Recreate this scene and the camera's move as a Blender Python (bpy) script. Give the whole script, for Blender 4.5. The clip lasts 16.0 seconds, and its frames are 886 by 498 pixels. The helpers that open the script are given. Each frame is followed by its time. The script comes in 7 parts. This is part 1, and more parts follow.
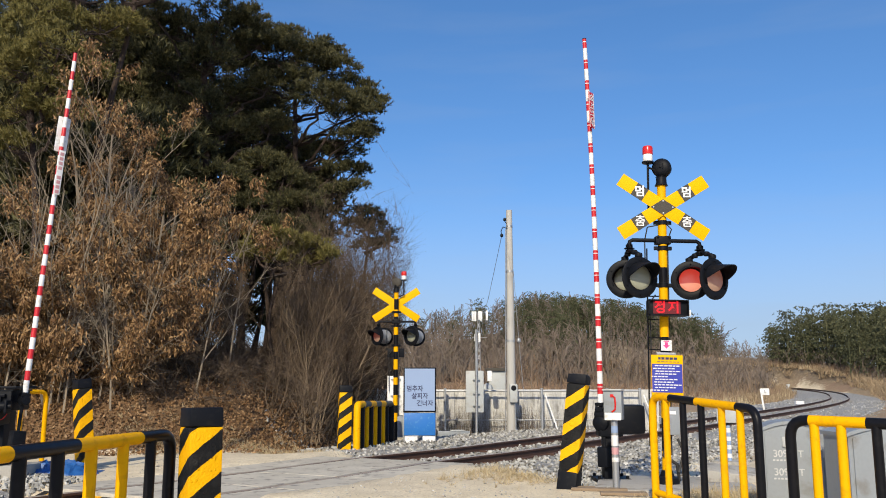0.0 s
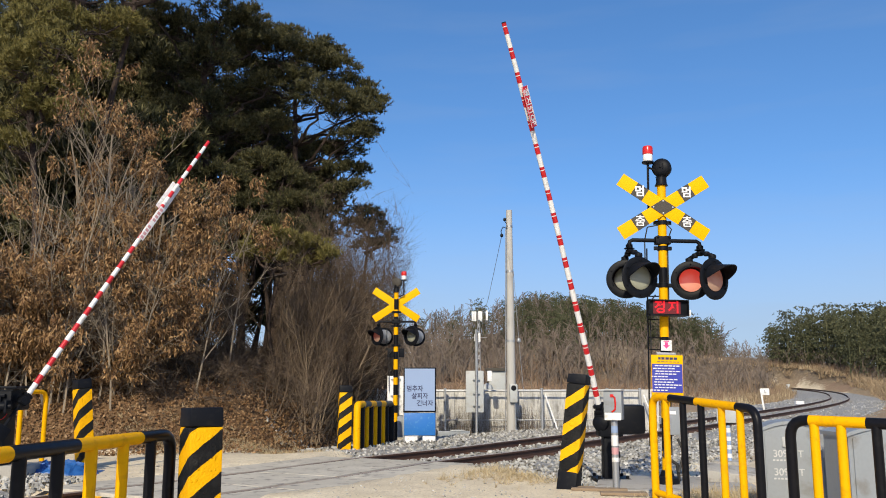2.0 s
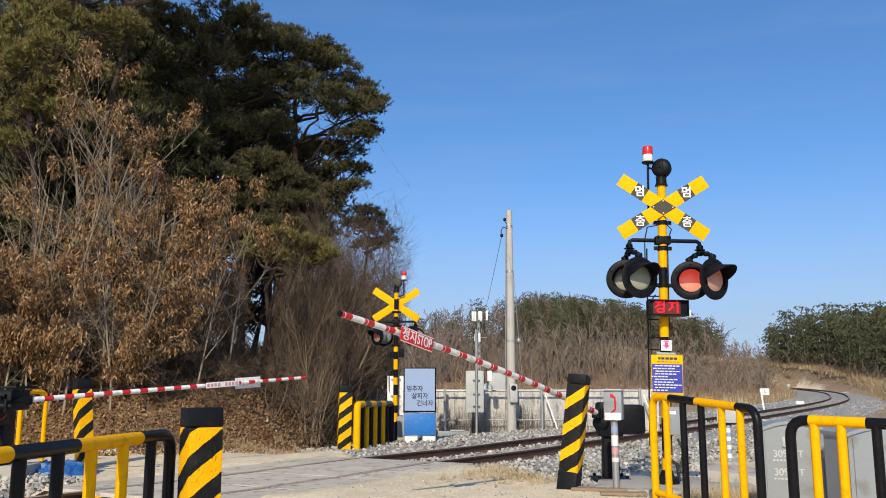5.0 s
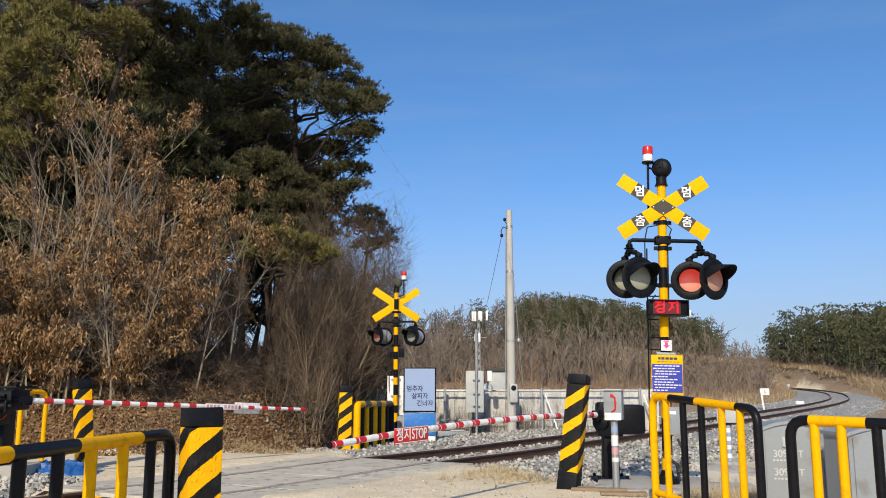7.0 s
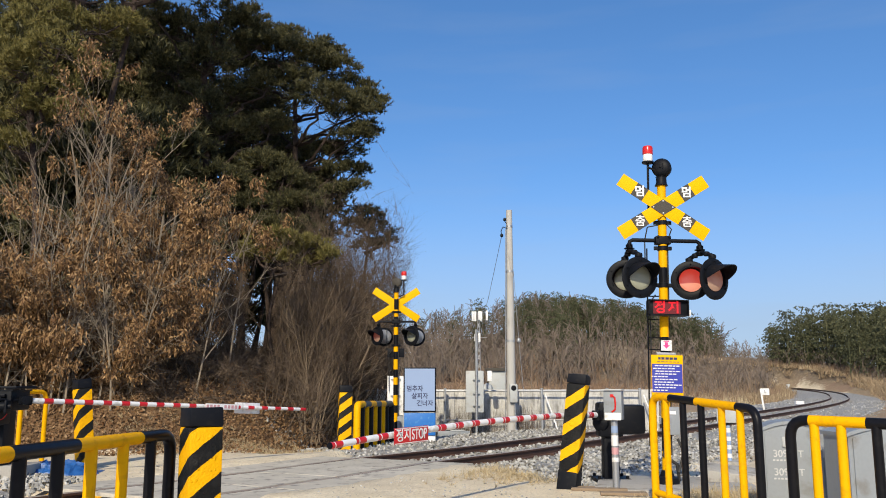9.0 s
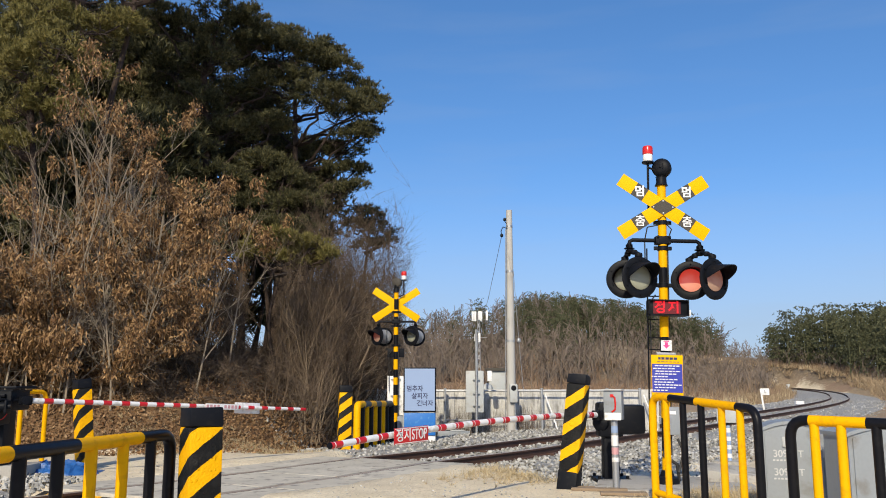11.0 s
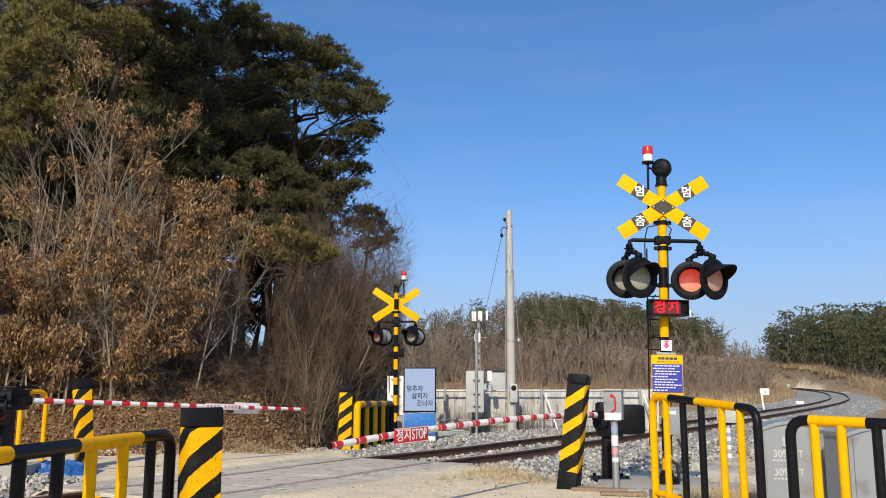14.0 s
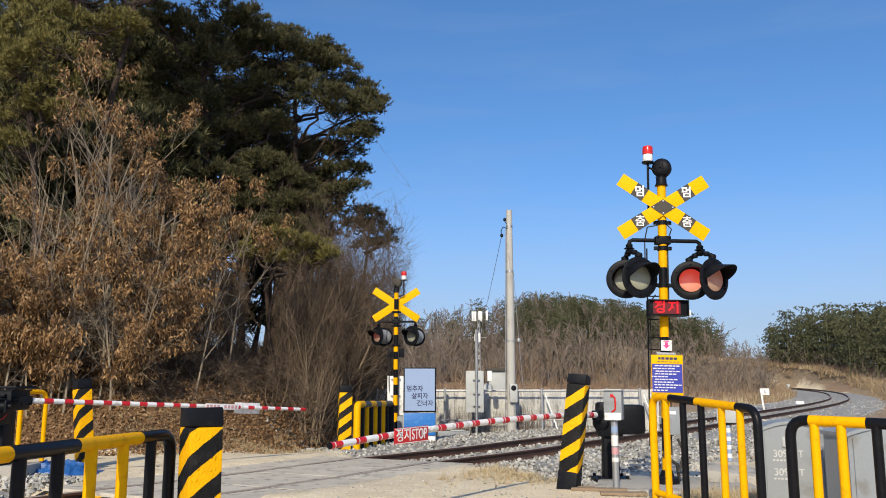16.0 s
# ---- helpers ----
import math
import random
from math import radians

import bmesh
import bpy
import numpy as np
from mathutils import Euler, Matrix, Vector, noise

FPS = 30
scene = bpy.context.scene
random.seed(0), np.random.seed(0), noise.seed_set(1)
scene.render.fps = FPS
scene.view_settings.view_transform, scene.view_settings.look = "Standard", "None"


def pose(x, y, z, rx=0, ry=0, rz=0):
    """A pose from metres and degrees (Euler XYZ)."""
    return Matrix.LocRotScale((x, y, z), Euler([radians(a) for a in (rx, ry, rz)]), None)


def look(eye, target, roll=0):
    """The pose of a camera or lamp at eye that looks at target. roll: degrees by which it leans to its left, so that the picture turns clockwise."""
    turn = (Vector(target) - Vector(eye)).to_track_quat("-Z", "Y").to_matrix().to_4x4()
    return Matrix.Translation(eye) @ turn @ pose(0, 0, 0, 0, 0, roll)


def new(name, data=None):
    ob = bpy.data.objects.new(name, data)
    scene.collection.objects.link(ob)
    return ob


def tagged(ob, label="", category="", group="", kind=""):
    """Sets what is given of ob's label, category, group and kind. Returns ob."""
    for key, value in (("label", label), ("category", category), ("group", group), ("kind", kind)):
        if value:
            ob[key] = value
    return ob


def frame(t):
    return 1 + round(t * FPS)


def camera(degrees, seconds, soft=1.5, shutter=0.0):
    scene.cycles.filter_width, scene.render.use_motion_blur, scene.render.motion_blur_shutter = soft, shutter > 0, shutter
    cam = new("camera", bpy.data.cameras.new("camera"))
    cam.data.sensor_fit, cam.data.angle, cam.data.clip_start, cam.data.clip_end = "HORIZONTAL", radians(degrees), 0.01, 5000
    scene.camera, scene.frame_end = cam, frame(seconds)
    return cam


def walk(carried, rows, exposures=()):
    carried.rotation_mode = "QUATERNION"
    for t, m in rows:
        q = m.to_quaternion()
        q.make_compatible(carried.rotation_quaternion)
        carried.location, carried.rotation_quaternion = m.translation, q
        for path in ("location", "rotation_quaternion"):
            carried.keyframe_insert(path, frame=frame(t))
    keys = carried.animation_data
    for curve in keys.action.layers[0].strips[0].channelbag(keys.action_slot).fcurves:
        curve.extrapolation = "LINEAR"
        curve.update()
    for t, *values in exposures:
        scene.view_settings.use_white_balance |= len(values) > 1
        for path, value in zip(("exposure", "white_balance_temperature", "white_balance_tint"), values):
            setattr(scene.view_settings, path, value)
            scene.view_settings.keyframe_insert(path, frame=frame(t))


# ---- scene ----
# The camera stands still on the road beside the track.
cam = camera(55.18, 16.0, 1.0)
eye = pose(0, 0, 1.1, 99.43, 0, 0)
walk(cam, [(0.0, eye), (16.0, eye)], [(0.0, 0.0), (16.0, 0.0)])

# ---- light: clear early spring sky, sun from behind the camera ----
SUN_EL, SUN_AZ = radians(33), radians(192)      # azimuth clockwise from +Y
world = bpy.data.worlds.new("world")
scene.world = world
world.use_nodes = True
wn, wl = world.node_tree.nodes, world.node_tree.links
sky = wn.new("ShaderNodeTexSky")
sky.sky_type, sky.sun_disc = "NISHITA", False
sky.sun_elevation, sky.sun_rotation = SUN_EL, SUN_AZ
sky.altitude, sky.air_density, sky.dust_density, sky.ozone_density = 50, 1.0, 0.8, 3.0
wn["Background"].inputs[1].default_value = 0.172
way = wn.new("ShaderNodeTexCoord")                # the pale band at the horizon lies low
lift = wn.new("ShaderNodeVectorMath")
lift.operation = "ADD"
lift.inputs[1].default_value = (0, 0, 0.09)
unit = wn.new("ShaderNodeVectorMath")
unit.operation = "NORMALIZE"
wl.new(way.outputs["Generated"], lift.inputs[0])
wl.new(lift.outputs[0], unit.inputs[0])
wl.new(unit.outputs[0], sky.inputs[0])
tint = wn.new("ShaderNodeHueSaturation")
tint.inputs["Saturation"].default_value, tint.inputs["Hue"].default_value = 1.22, 0.5005
wl.new(sky.outputs[0], tint.inputs["Color"])
warm = wn.new("ShaderNodeMix")
warm.data_type, warm.blend_type = "RGBA", "MULTIPLY"
warm.inputs[0].default_value, warm.inputs[7].default_value = 1.0, (1.0, 0.965, 1.0, 1)
wl.new(tint.outputs[0], warm.inputs[6])
rise = wn.new("ShaderNodeSeparateXYZ")
wl.new(way.outputs["Generated"], rise.inputs[0])
haze_way = wn.new("ShaderNodeMapRange")              # pale haze low over the land, all round
haze_way.interpolation_type = "SMOOTHSTEP"
haze_way.inputs[1].default_value, haze_way.inputs[2].default_value = 0.26, -0.02
haze_way.inputs[3].default_value, haze_way.inputs[4].default_value = 0.0, 0.8
wl.new(rise.outputs[2], haze_way.inputs[0])
streak = wn.new("ShaderNodeMapping")
streak.inputs["Scale"].default_value = (2.2, 2.2, 16)
wl.new(way.outputs["Generated"], streak.inputs[0])
wisp = wn.new("ShaderNodeTexNoise")                  # faint streaks of high cloud
wisp.inputs["Scale"].default_value, wisp.inputs["Detail"].default_value = 1.6, 6
wl.new(streak.outputs[0], wisp.inputs["Vector"])
thin = wn.new("ShaderNodeMapRange")
thin.inputs[1].default_value, thin.inputs[2].default_value = 0.5, 0.85
thin.inputs[3].default_value, thin.inputs[4].default_value = 0.0, 0.13
wl.new(wisp.outputs["Fac"], thin.inputs[0])
veil = wn.new("ShaderNodeMath")
veil.operation, veil.use_clamp = "ADD", True
wl.new(haze_way.outputs[0], veil.inputs[0])
wl.new(thin.outputs[0], veil.inputs[1])
pale = wn.new("ShaderNodeMix")
pale.data_type = "RGBA"
pale.inputs[7].default_value = (2.5, 2.8, 3.2, 1)
wl.new(veil.outputs[0], pale.inputs[0])
wl.new(warm.outputs[2], pale.inputs[6])
wl.new(pale.outputs[2], wn["Background"].inputs[0])
sun_data = bpy.data.lights.new("sun", "SUN")
sun_data.energy, sun_data.angle, sun_data.color = 4.65, radians(0.55), (1.0, 0.885, 0.68)
sun = new("sun", sun_data)
sun.matrix_world = look((0, 0, 0), (-math.sin(SUN_AZ) * math.cos(SUN_EL), -math.cos(SUN_AZ) * math.cos(SUN_EL), -math.sin(SUN_EL)))
sun.location = (30, -20, 40)


# ---- materials ----
def base_mat(name):
    m = bpy.data.materials.new(name)
    m.use_nodes = True
    return m, m.node_tree.nodes, m.node_tree.links, m.node_tree.nodes["Principled BSDF"]


def math_node(nodes, links, op, a, b=None):
    n = nodes.new("ShaderNodeMath")
    n.operation = op
    for i, v in enumerate((a, b)):
        if v is None:
            continue
        if isinstance(v, (int, float)):
            n.inputs[i].default_value = v
        else:
            links.new(v, n.inputs[i])
    return n.outputs[0]


def noise_node(nodes, links, scale, detail=4, coord="Object", stretch=None):
    tc = nodes.new("ShaderNodeTexCoord")
    n = nodes.new("ShaderNodeTexNoise")
    n.inputs["Scale"].default_value, n.inputs["Detail"].default_value = scale, detail
    src = tc.outputs[coord]
    if stretch:
        mp = nodes.new("ShaderNodeMapping")
        mp.inputs["Scale"].default_value = stretch
        links.new(src, mp.inputs[0])
        src = mp.outputs[0]
    links.new(src, n.inputs["Vector"])
    return n.outputs["Fac"]


def mix_node(nodes, links, fac, a, b):
    n = nodes.new("ShaderNodeMix")
    n.data_type = "RGBA"
    for sock, v in ((n.inputs[0], fac), (n.inputs[6], a), (n.inputs[7], b)):
        if isinstance(v, (int, float)):
            sock.default_value = v
        elif isinstance(v, tuple):
            sock.default_value = (*v, 1)
        else:
            links.new(v, sock)
    return n.outputs[2]


def ramp(nodes, links, fac, lo, hi):
    n = nodes.new("ShaderNodeMapRange")
    n.inputs[1].default_value, n.inputs[2].default_value = lo, hi
    links.new(fac, n.inputs[0])
    return n.outputs[0]


def bump(nodes, links, bsdf, height, strength, distance=0.01):
    b = nodes.new("ShaderNodeBump")
    b.inputs["Strength"].default_value, b.inputs["Distance"].default_value = strength, distance
    links.new(height, b.inputs["Height"])
    links.new(b.outputs[0], bsdf.inputs["Normal"])


def surface(name, col, alt, rough=0.6, metal=0.0, big=1.5, fine=30.0, mixing=0.5, bumps=0.15, coord="Object", specular=0.5, dirt=None, per_object=0.0, stretch=None, bump_dist=0.01):
    """Two colours mixed by coarse and fine grain, with relief; dirt: a third colour in worn spots."""
    m, n, l, b = base_mat(name)
    g1, g2 = noise_node(n, l, big, 5, coord, stretch), noise_node(n, l, fine, 4, coord, stretch)
    f = math_node(n, l, "ADD", math_node(n, l, "MULTIPLY", g1, 0.6), math_node(n, l, "MULTIPLY", g2, 0.4))
    f = ramp(n, l, f, 0.5 - mixing * 0.4, 0.5 + mixing * 0.4)
    c = mix_node(n, l, f, col, alt)
    if dirt:
        spots = ramp(n, l, noise_node(n, l, big * 4, 8, coord, stretch), 0.56, 0.68)
        c = mix_node(n, l, spots, c, dirt)
    if per_object:
        info = n.new("ShaderNodeObjectInfo")
        hsv = n.new("ShaderNodeHueSaturation")
        l.new(c, hsv.inputs["Color"])
        l.new(math_node(n, l, "ADD", math_node(n, l, "MULTIPLY", info.outputs["Random"], per_object), 1 - per_object / 2), hsv.inputs["Value"])
        c = hsv.outputs[0]
    l.new(c, b.inputs["Base Color"])
    b.inputs["Roughness"].default_value, b.inputs["Metallic"].default_value = rough, metal
    b.inputs["Specular IOR Level"].default_value = specular
    if bumps:
        bump(n, l, b, g2, bumps, bump_dist)
    return m


def island_mat(name, cols, rough=0.7, translucent=0.0, specular=0.25, metal=0.0):
    """Each joined piece takes its own colour between the given ones."""
    m, n, l, b = base_mat(name)
    geo = n.new("ShaderNodeNewGeometry")
    cr = n.new("ShaderNodeValToRGB")
    cr.color_ramp.elements[0].color = (*cols[0], 1)
    cr.color_ramp.elements[1].color = (*cols[-1], 1)
    for i, c in enumerate(cols[1:-1]):
        e = cr.color_ramp.elements.new((i + 1) / (len(cols) - 1))
        e.color = (*c, 1)
    l.new(geo.outputs["Random Per Island"], cr.inputs[0])
    l.new(cr.outputs[0], b.inputs["Base Color"])
    b.inputs["Roughness"].default_value = rough
    b.inputs["Specular IOR Level"].default_value = specular
    b.inputs["Metallic"].default_value = metal
    if translucent:
        tr = n.new("ShaderNodeBsdfTranslucent")
        mx = n.new("ShaderNodeMixShader")
        mx.inputs[0].default_value = translucent
        l.new(cr.outputs[0], tr.inputs[0])
        l.new(b.outputs[0], mx.inputs[1])
        l.new(tr.outputs[0], mx.inputs[2])
        l.new(mx.outputs[0], n["Material Output"].inputs[0])
    return m


def glow_mat(name, col, strength, base=(0.3, 0.02, 0.02)):
    m, n, l, b = base_mat(name)
    b.inputs["Base Color"].default_value = (*base, 1)
    b.inputs["Emission Color"].default_value = (*col, 1)
    b.inputs["Emission Strength"].default_value = strength
    b.inputs["Roughness"].default_value = 0.35
    return m


def hazard_mat(name, period, slope, black, yellow, shift=0.0, wind=1, share=0.48):
    """Diagonal warning stripes that wind round a square post, with worn paint."""
    m, n, l, b = base_mat(name)
    tc = n.new("ShaderNodeTexCoord")
    sep = n.new("ShaderNodeSeparateXYZ")
    l.new(tc.outputs["Object"], sep.inputs[0])
    wob = math_node(n, l, "MULTIPLY", math_node(n, l, "SUBTRACT", noise_node(n, l, 9, 4), 0.5), 0.035)
    u = math_node(n, l, "SUBTRACT" if wind > 0 else "ADD", sep.outputs[0], sep.outputs[1])
    z = math_node(n, l, "SUBTRACT", sep.outputs[2], math_node(n, l, "MULTIPLY", u, slope))
    z = math_node(n, l, "ADD", z, wob)
    s = math_node(n, l, "FRACT", math_node(n, l, "DIVIDE", math_node(n, l, "ADD", z, 10 + shift), period))
    f = math_node(n, l, "GREATER_THAN", s, 1 - share)
    grime = ramp(n, l, noise_node(n, l, 14, 8), 0.5, 0.8)
    y2 = mix_node(n, l, math_node(n, l, "MULTIPLY", grime, 0.3), yellow, tuple(c * 0.55 for c in yellow))
    k2 = mix_node(n, l, math_node(n, l, "MULTIPLY", grime, 0.5), black, (0.035, 0.034, 0.031))
    l.new(mix_node(n, l, f, y2, k2), b.inputs["Base Color"])
    b.inputs["Roughness"].default_value = 0.6
    b.inputs["Specular IOR Level"].default_value = 0.15
    pits = math_node(n, l, "ADD", noise_node(n, l, 60, 6), math_node(n, l, "MULTIPLY", ramp(n, l, noise_node(n, l, 22, 3), 0.6, 0.7), 0.7))
    bump(n, l, b, pits, 0.8, 0.008)
    return m


YEL = (0.8, 0.4, 0.0)
M_YELLOW = surface("yellow_paint", YEL, (0.76, 0.37, 0.0), 0.5, 0, 4, 50, 0.6, 0.04, specular=0.1, dirt=(0.66, 0.32, 0.004))
M_SIGN_YELLOW = surface("yellow_sheeting", (0.8, 0.43, 0.0), (0.76, 0.4, 0.0), 0.6, 0, 3, 60, 0.5, 0.02, specular=0.1)
M_BLACK = surface("black_paint", (0.005, 0.005, 0.007), (0.009, 0.009, 0.011), 0.35, 0, 4, 60, 0.6, 0.04, specular=0.14, dirt=(0.012, 0.012, 0.013))
M_BLACK_SOFT = surface("black_housing", (0.005, 0.006, 0.0085), (0.008, 0.009, 0.0125), 0.5, 0, 4, 80, 0.6, 0.05, specular=0.12, dirt=(0.013, 0.013, 0.014))
M_RED = surface("red_band", (0.55, 0.015, 0.02), (0.48, 0.012, 0.018), 0.4, 0, 5, 60, 0.5, 0.03)
M_WHITE = surface("white_paint", (0.78, 0.78, 0.77), (0.7, 0.7, 0.69), 0.45, 0, 4, 60, 0.5, 0.04, dirt=(0.55, 0.54, 0.5))
M_GALV = surface("galvanised_steel", (0.42, 0.43, 0.44), (0.32, 0.33, 0.34), 0.45, 0.6, 5, 60, 0.7, 0.06)
M_GREY = surface("grey_enamel", (0.255, 0.28, 0.3), (0.22, 0.24, 0.26), 0.5, 0, 1.2, 40, 0.5, 0.04, dirt=(0.19, 0.19, 0.185))
M_STENCIL = surface("faded_stencil_paint", (0.6, 0.6, 0.59), (0.36, 0.37, 0.38), 0.6, 0, 30, 90, 0.5, 0)
M_GREY_LIGHT = surface("light_grey_enamel", (0.42, 0.44, 0.44), (0.36, 0.38, 0.38), 0.5, 0, 1.5, 40, 0.5, 0.04, dirt=(0.36, 0.36, 0.34))
M_CONCRETE = surface("concrete", (0.42, 0.4, 0.36), (0.3, 0.285, 0.255), 0.9, 0, 1.6, 35, 0.8, 0.4, dirt=(0.22, 0.2, 0.17))
M_POLE_CONC = surface("pole_concrete", (0.46, 0.45, 0.42), (0.36, 0.35, 0.33), 0.9, 0, 1.0, 25, 0.8, 0.25, dirt=(0.3, 0.29, 0.27), stretch=(1, 1, 0.25))
M_WALL = surface("grey_fence_panel", (0.64, 0.625, 0.58), (0.34, 0.335, 0.315), 0.9, 0, 2.4, 24, 0.4, 0.35, dirt=(0.27, 0.26, 0.235), stretch=(1, 1, 0.3))
M_RAIL = surface("rusty_rail", (0.11, 0.052, 0.032), (0.05, 0.028, 0.02), 0.75, 0.2, 3, 60, 0.7, 0.3)
M_RAILTOP = surface("worn_rail_head", (0.46, 0.38, 0.3), (0.32, 0.25, 0.19), 0.5, 0.3, 3, 40, 0.7, 0.1)
M_SLEEPER = surface("sleeper_concrete", (0.3, 0.27, 0.23), (0.2, 0.175, 0.15), 0.95, 0, 3, 40, 0.8, 0.4, per_object=0.3)
M_DECK = surface("crossing_deck", (0.57, 0.525, 0.43), (0.38, 0.35, 0.29), 0.9, 0, 1.6, 26, 0.55, 0.45, dirt=(0.24, 0.22, 0.19), per_object=0.16, specular=0.2)
M_BALLAST = island_mat("ballast_stone", [(0.25, 0.245, 0.222), (0.41, 0.405, 0.375), (0.17, 0.158, 0.14), (0.52, 0.51, 0.475), (0.31, 0.3, 0.27)], 0.9)
M_BALLAST_BED = surface("ballast_bed", (0.4, 0.39, 0.36), (0.17, 0.164, 0.148), 0.95, 0, 7, 30, 0.45, 0.9, bump_dist=0.03)
M_RUBBER = surface("black_rubber", (0.015, 0.015, 0.015), (0.025, 0.025, 0.024), 0.7, 0, 5, 60, 0.6, 0.15)
M_LENS = surface("unlit_lens", (0.3, 0.305, 0.235), (0.26, 0.265, 0.205), 0.3, 0, 8, 90, 0.5, 0.06)
M_LENS_RED = glow_mat("lit_red_lens", (1.0, 0.045, 0.03), 0.5, (0.34, 0.27, 0.2))
M_LENS_PINK = glow_mat("lit_lens_beside_its_beam", (1.0, 0.12, 0.07), 0.09, (0.3, 0.225, 0.165))
M_LED = glow_mat("led_red", (1.0, 0.004, 0.014), 0.9, (0.12, 0.004, 0.006))
M_LED_DIM = glow_mat("led_red_halo", (1.0, 0.006, 0.012), 0.16, (0.02, 0.004, 0.004))
M_BEACON = surface("red_plastic", (0.6, 0.02, 0.015), (0.5, 0.015, 0.012), 0.25, 0, 6, 60, 0.4, 0.02)
M_GREYSIGN = surface("grey_sheeting", (0.075, 0.068, 0.058), (0.06, 0.055, 0.048), 0.6, 0, 3, 60, 0.5, 0.02, specular=0.15)
M_BLUE_SIGN = surface("blue_sign", (0.035, 0.045, 0.36), (0.03, 0.04, 0.31), 0.45, 0, 3, 60, 0.4, 0.02)
M_BLUE_PAINT = surface("blue_paint", (0.02, 0.16, 0.5), (0.018, 0.14, 0.44), 0.4, 0, 3, 50, 0.5, 0.03, dirt=(0.05, 0.2, 0.48))
M_PALE_BLUE = surface("pale_blue_sheeting", (0.27, 0.36, 0.54), (0.25, 0.335, 0.5), 0.25, 0, 1, 40, 0.5, 0.02)
M_INK = surface("dark_ink", (0.02, 0.03, 0.09), (0.025, 0.03, 0.08), 0.6, 0, 5, 50, 0.4, 0)
M_TARP = surface("blue_tarpaulin", (0.025, 0.13, 0.4), (0.012, 0.06, 0.2), 0.4, 0, 6, 50, 0.6, 0.2)
M_PINK = surface("magenta_mark", (0.6, 0.05, 0.25), (0.55, 0.05, 0.22), 0.5, 0, 5, 50, 0.4, 0)
M_HAZARD = hazard_mat("hazard_stripes", 0.3, 0.75, (0.009, 0.009, 0.009), YEL, 0.075, -1, 0.57)
M_HAZARD_WORN = hazard_mat("hazard_stripes_worn", 0.27, 0.75, (0.009, 0.009, 0.009), YEL, -0.214)
M_HAZARD_FINE = hazard_mat("hazard_stripes_fine", 0.3, 0.75, (0.012, 0.012, 0.011), YEL)


# ---- mesh helpers ----
def put(bm, v, f, smooth=False, index=0):
    vs = [bm.verts.new(p) for p in v]
    for q in f:
        try:
            face = bm.faces.new([vs[i] for i in q])
        except ValueError:
            continue
        face.smooth, face.material_index = smooth, index
    return vs


def box(bm, size, at=(0, 0, 0), rot=None, bevel=0.0, index=0, taper=1.0):
    """A box with its middle at `at`; bevel rounds its edges; taper narrows its top."""
    m = Matrix.Translation(at) @ (rot if rot is not None else Matrix())
    sx, sy, sz = (s / 2 for s in size)
    if bevel <= 0:
        v = [(x * sx * (taper if z > 0 else 1), y * sy * (taper if z > 0 else 1), z * sz) for z in (-1, 1) for x, y in ((-1, -1), (1, -1), (1, 1), (-1, 1))]
        f = [(3, 2, 1, 0), (4, 5, 6, 7), (0, 1, 5, 4), (1, 2, 6, 5), (2, 3, 7, 6), (3, 0, 4, 7)]
        return put(bm, [m @ Vector(p) for p in v], f, False, index)
    tmp = bmesh.new()
    bmesh.ops.create_cube(tmp, size=1)
    for v in tmp.verts:
        k = taper if v.co.z > 0 else 1
        v.co = Vector((v.co.x * 2 * sx * k, v.co.y * 2 * sy * k, v.co.z * 2 * sz))
    bmesh.ops.bevel(tmp, geom=list(tmp.edges), offset=bevel, segments=2, affect="EDGES", profile=0.6)
    tmp.verts.index_update()
    out = put(bm, [m @ v.co for v in tmp.verts], [[v.index for v in f.verts] for f in tmp.faces], False, index)
    tmp.free()
    return out


def ring(centre, axis, r, n, ref=None):
    a = Vector(axis).normalized()
    s = a.cross(Vector(ref) if ref else (Vector((0, 0, 1)) if abs(a.z) < 0.9 else Vector((1, 0, 0)))).normalized()
    t = a.cross(s)
    return [Vector(centre) + (s * math.cos(2 * math.pi * i / n) + t * math.sin(2 * math.pi * i / n)) * r for i in range(n)]


def sweep(bm, pts, radii, n=10, caps=True, index=0, smooth=True):
    """A round pipe along points; one radius, or one for each point."""
    pts = [Vector(p) for p in pts]
    if isinstance(radii, (int, float)):
        radii = [radii] * len(pts)
    rows, ref = [], None
    for i, p in enumerate(pts):
        d = (pts[min(i + 1, len(pts) - 1)] - pts[max(i - 1, 0)]).normalized()
        if ref is None:
            ref = d.cross(Vector((0, 0, 1)) if abs(d.z) < 0.9 else Vector((1, 0, 0))).normalized()
        ref = (ref - d * ref.dot(d)).normalized()
        t = d.cross(ref)
        rows.append([p + (ref * math.cos(2 * math.pi * k / n) + t * math.sin(2 * math.pi * k / n)) * radii[i] for k in range(n)])
    v = [q for r in rows for q in r]
    f = [(i * n + k, i * n + (k + 1) % n, (i + 1) * n + (k + 1) % n, (i + 1) * n + k) for i in range(len(pts) - 1) for k in range(n)]
    vs = put(bm, v, f, smooth, index)
    if caps:
        for r in (vs[:n][::-1], vs[-n:]):
            bm.faces.new(r).material_index = index
    return vs


def tube(bm, a, b, r, r2=None, n=12, index=0):
    return sweep(bm, [a, b], [r, r if r2 is None else r2], n, True, index)


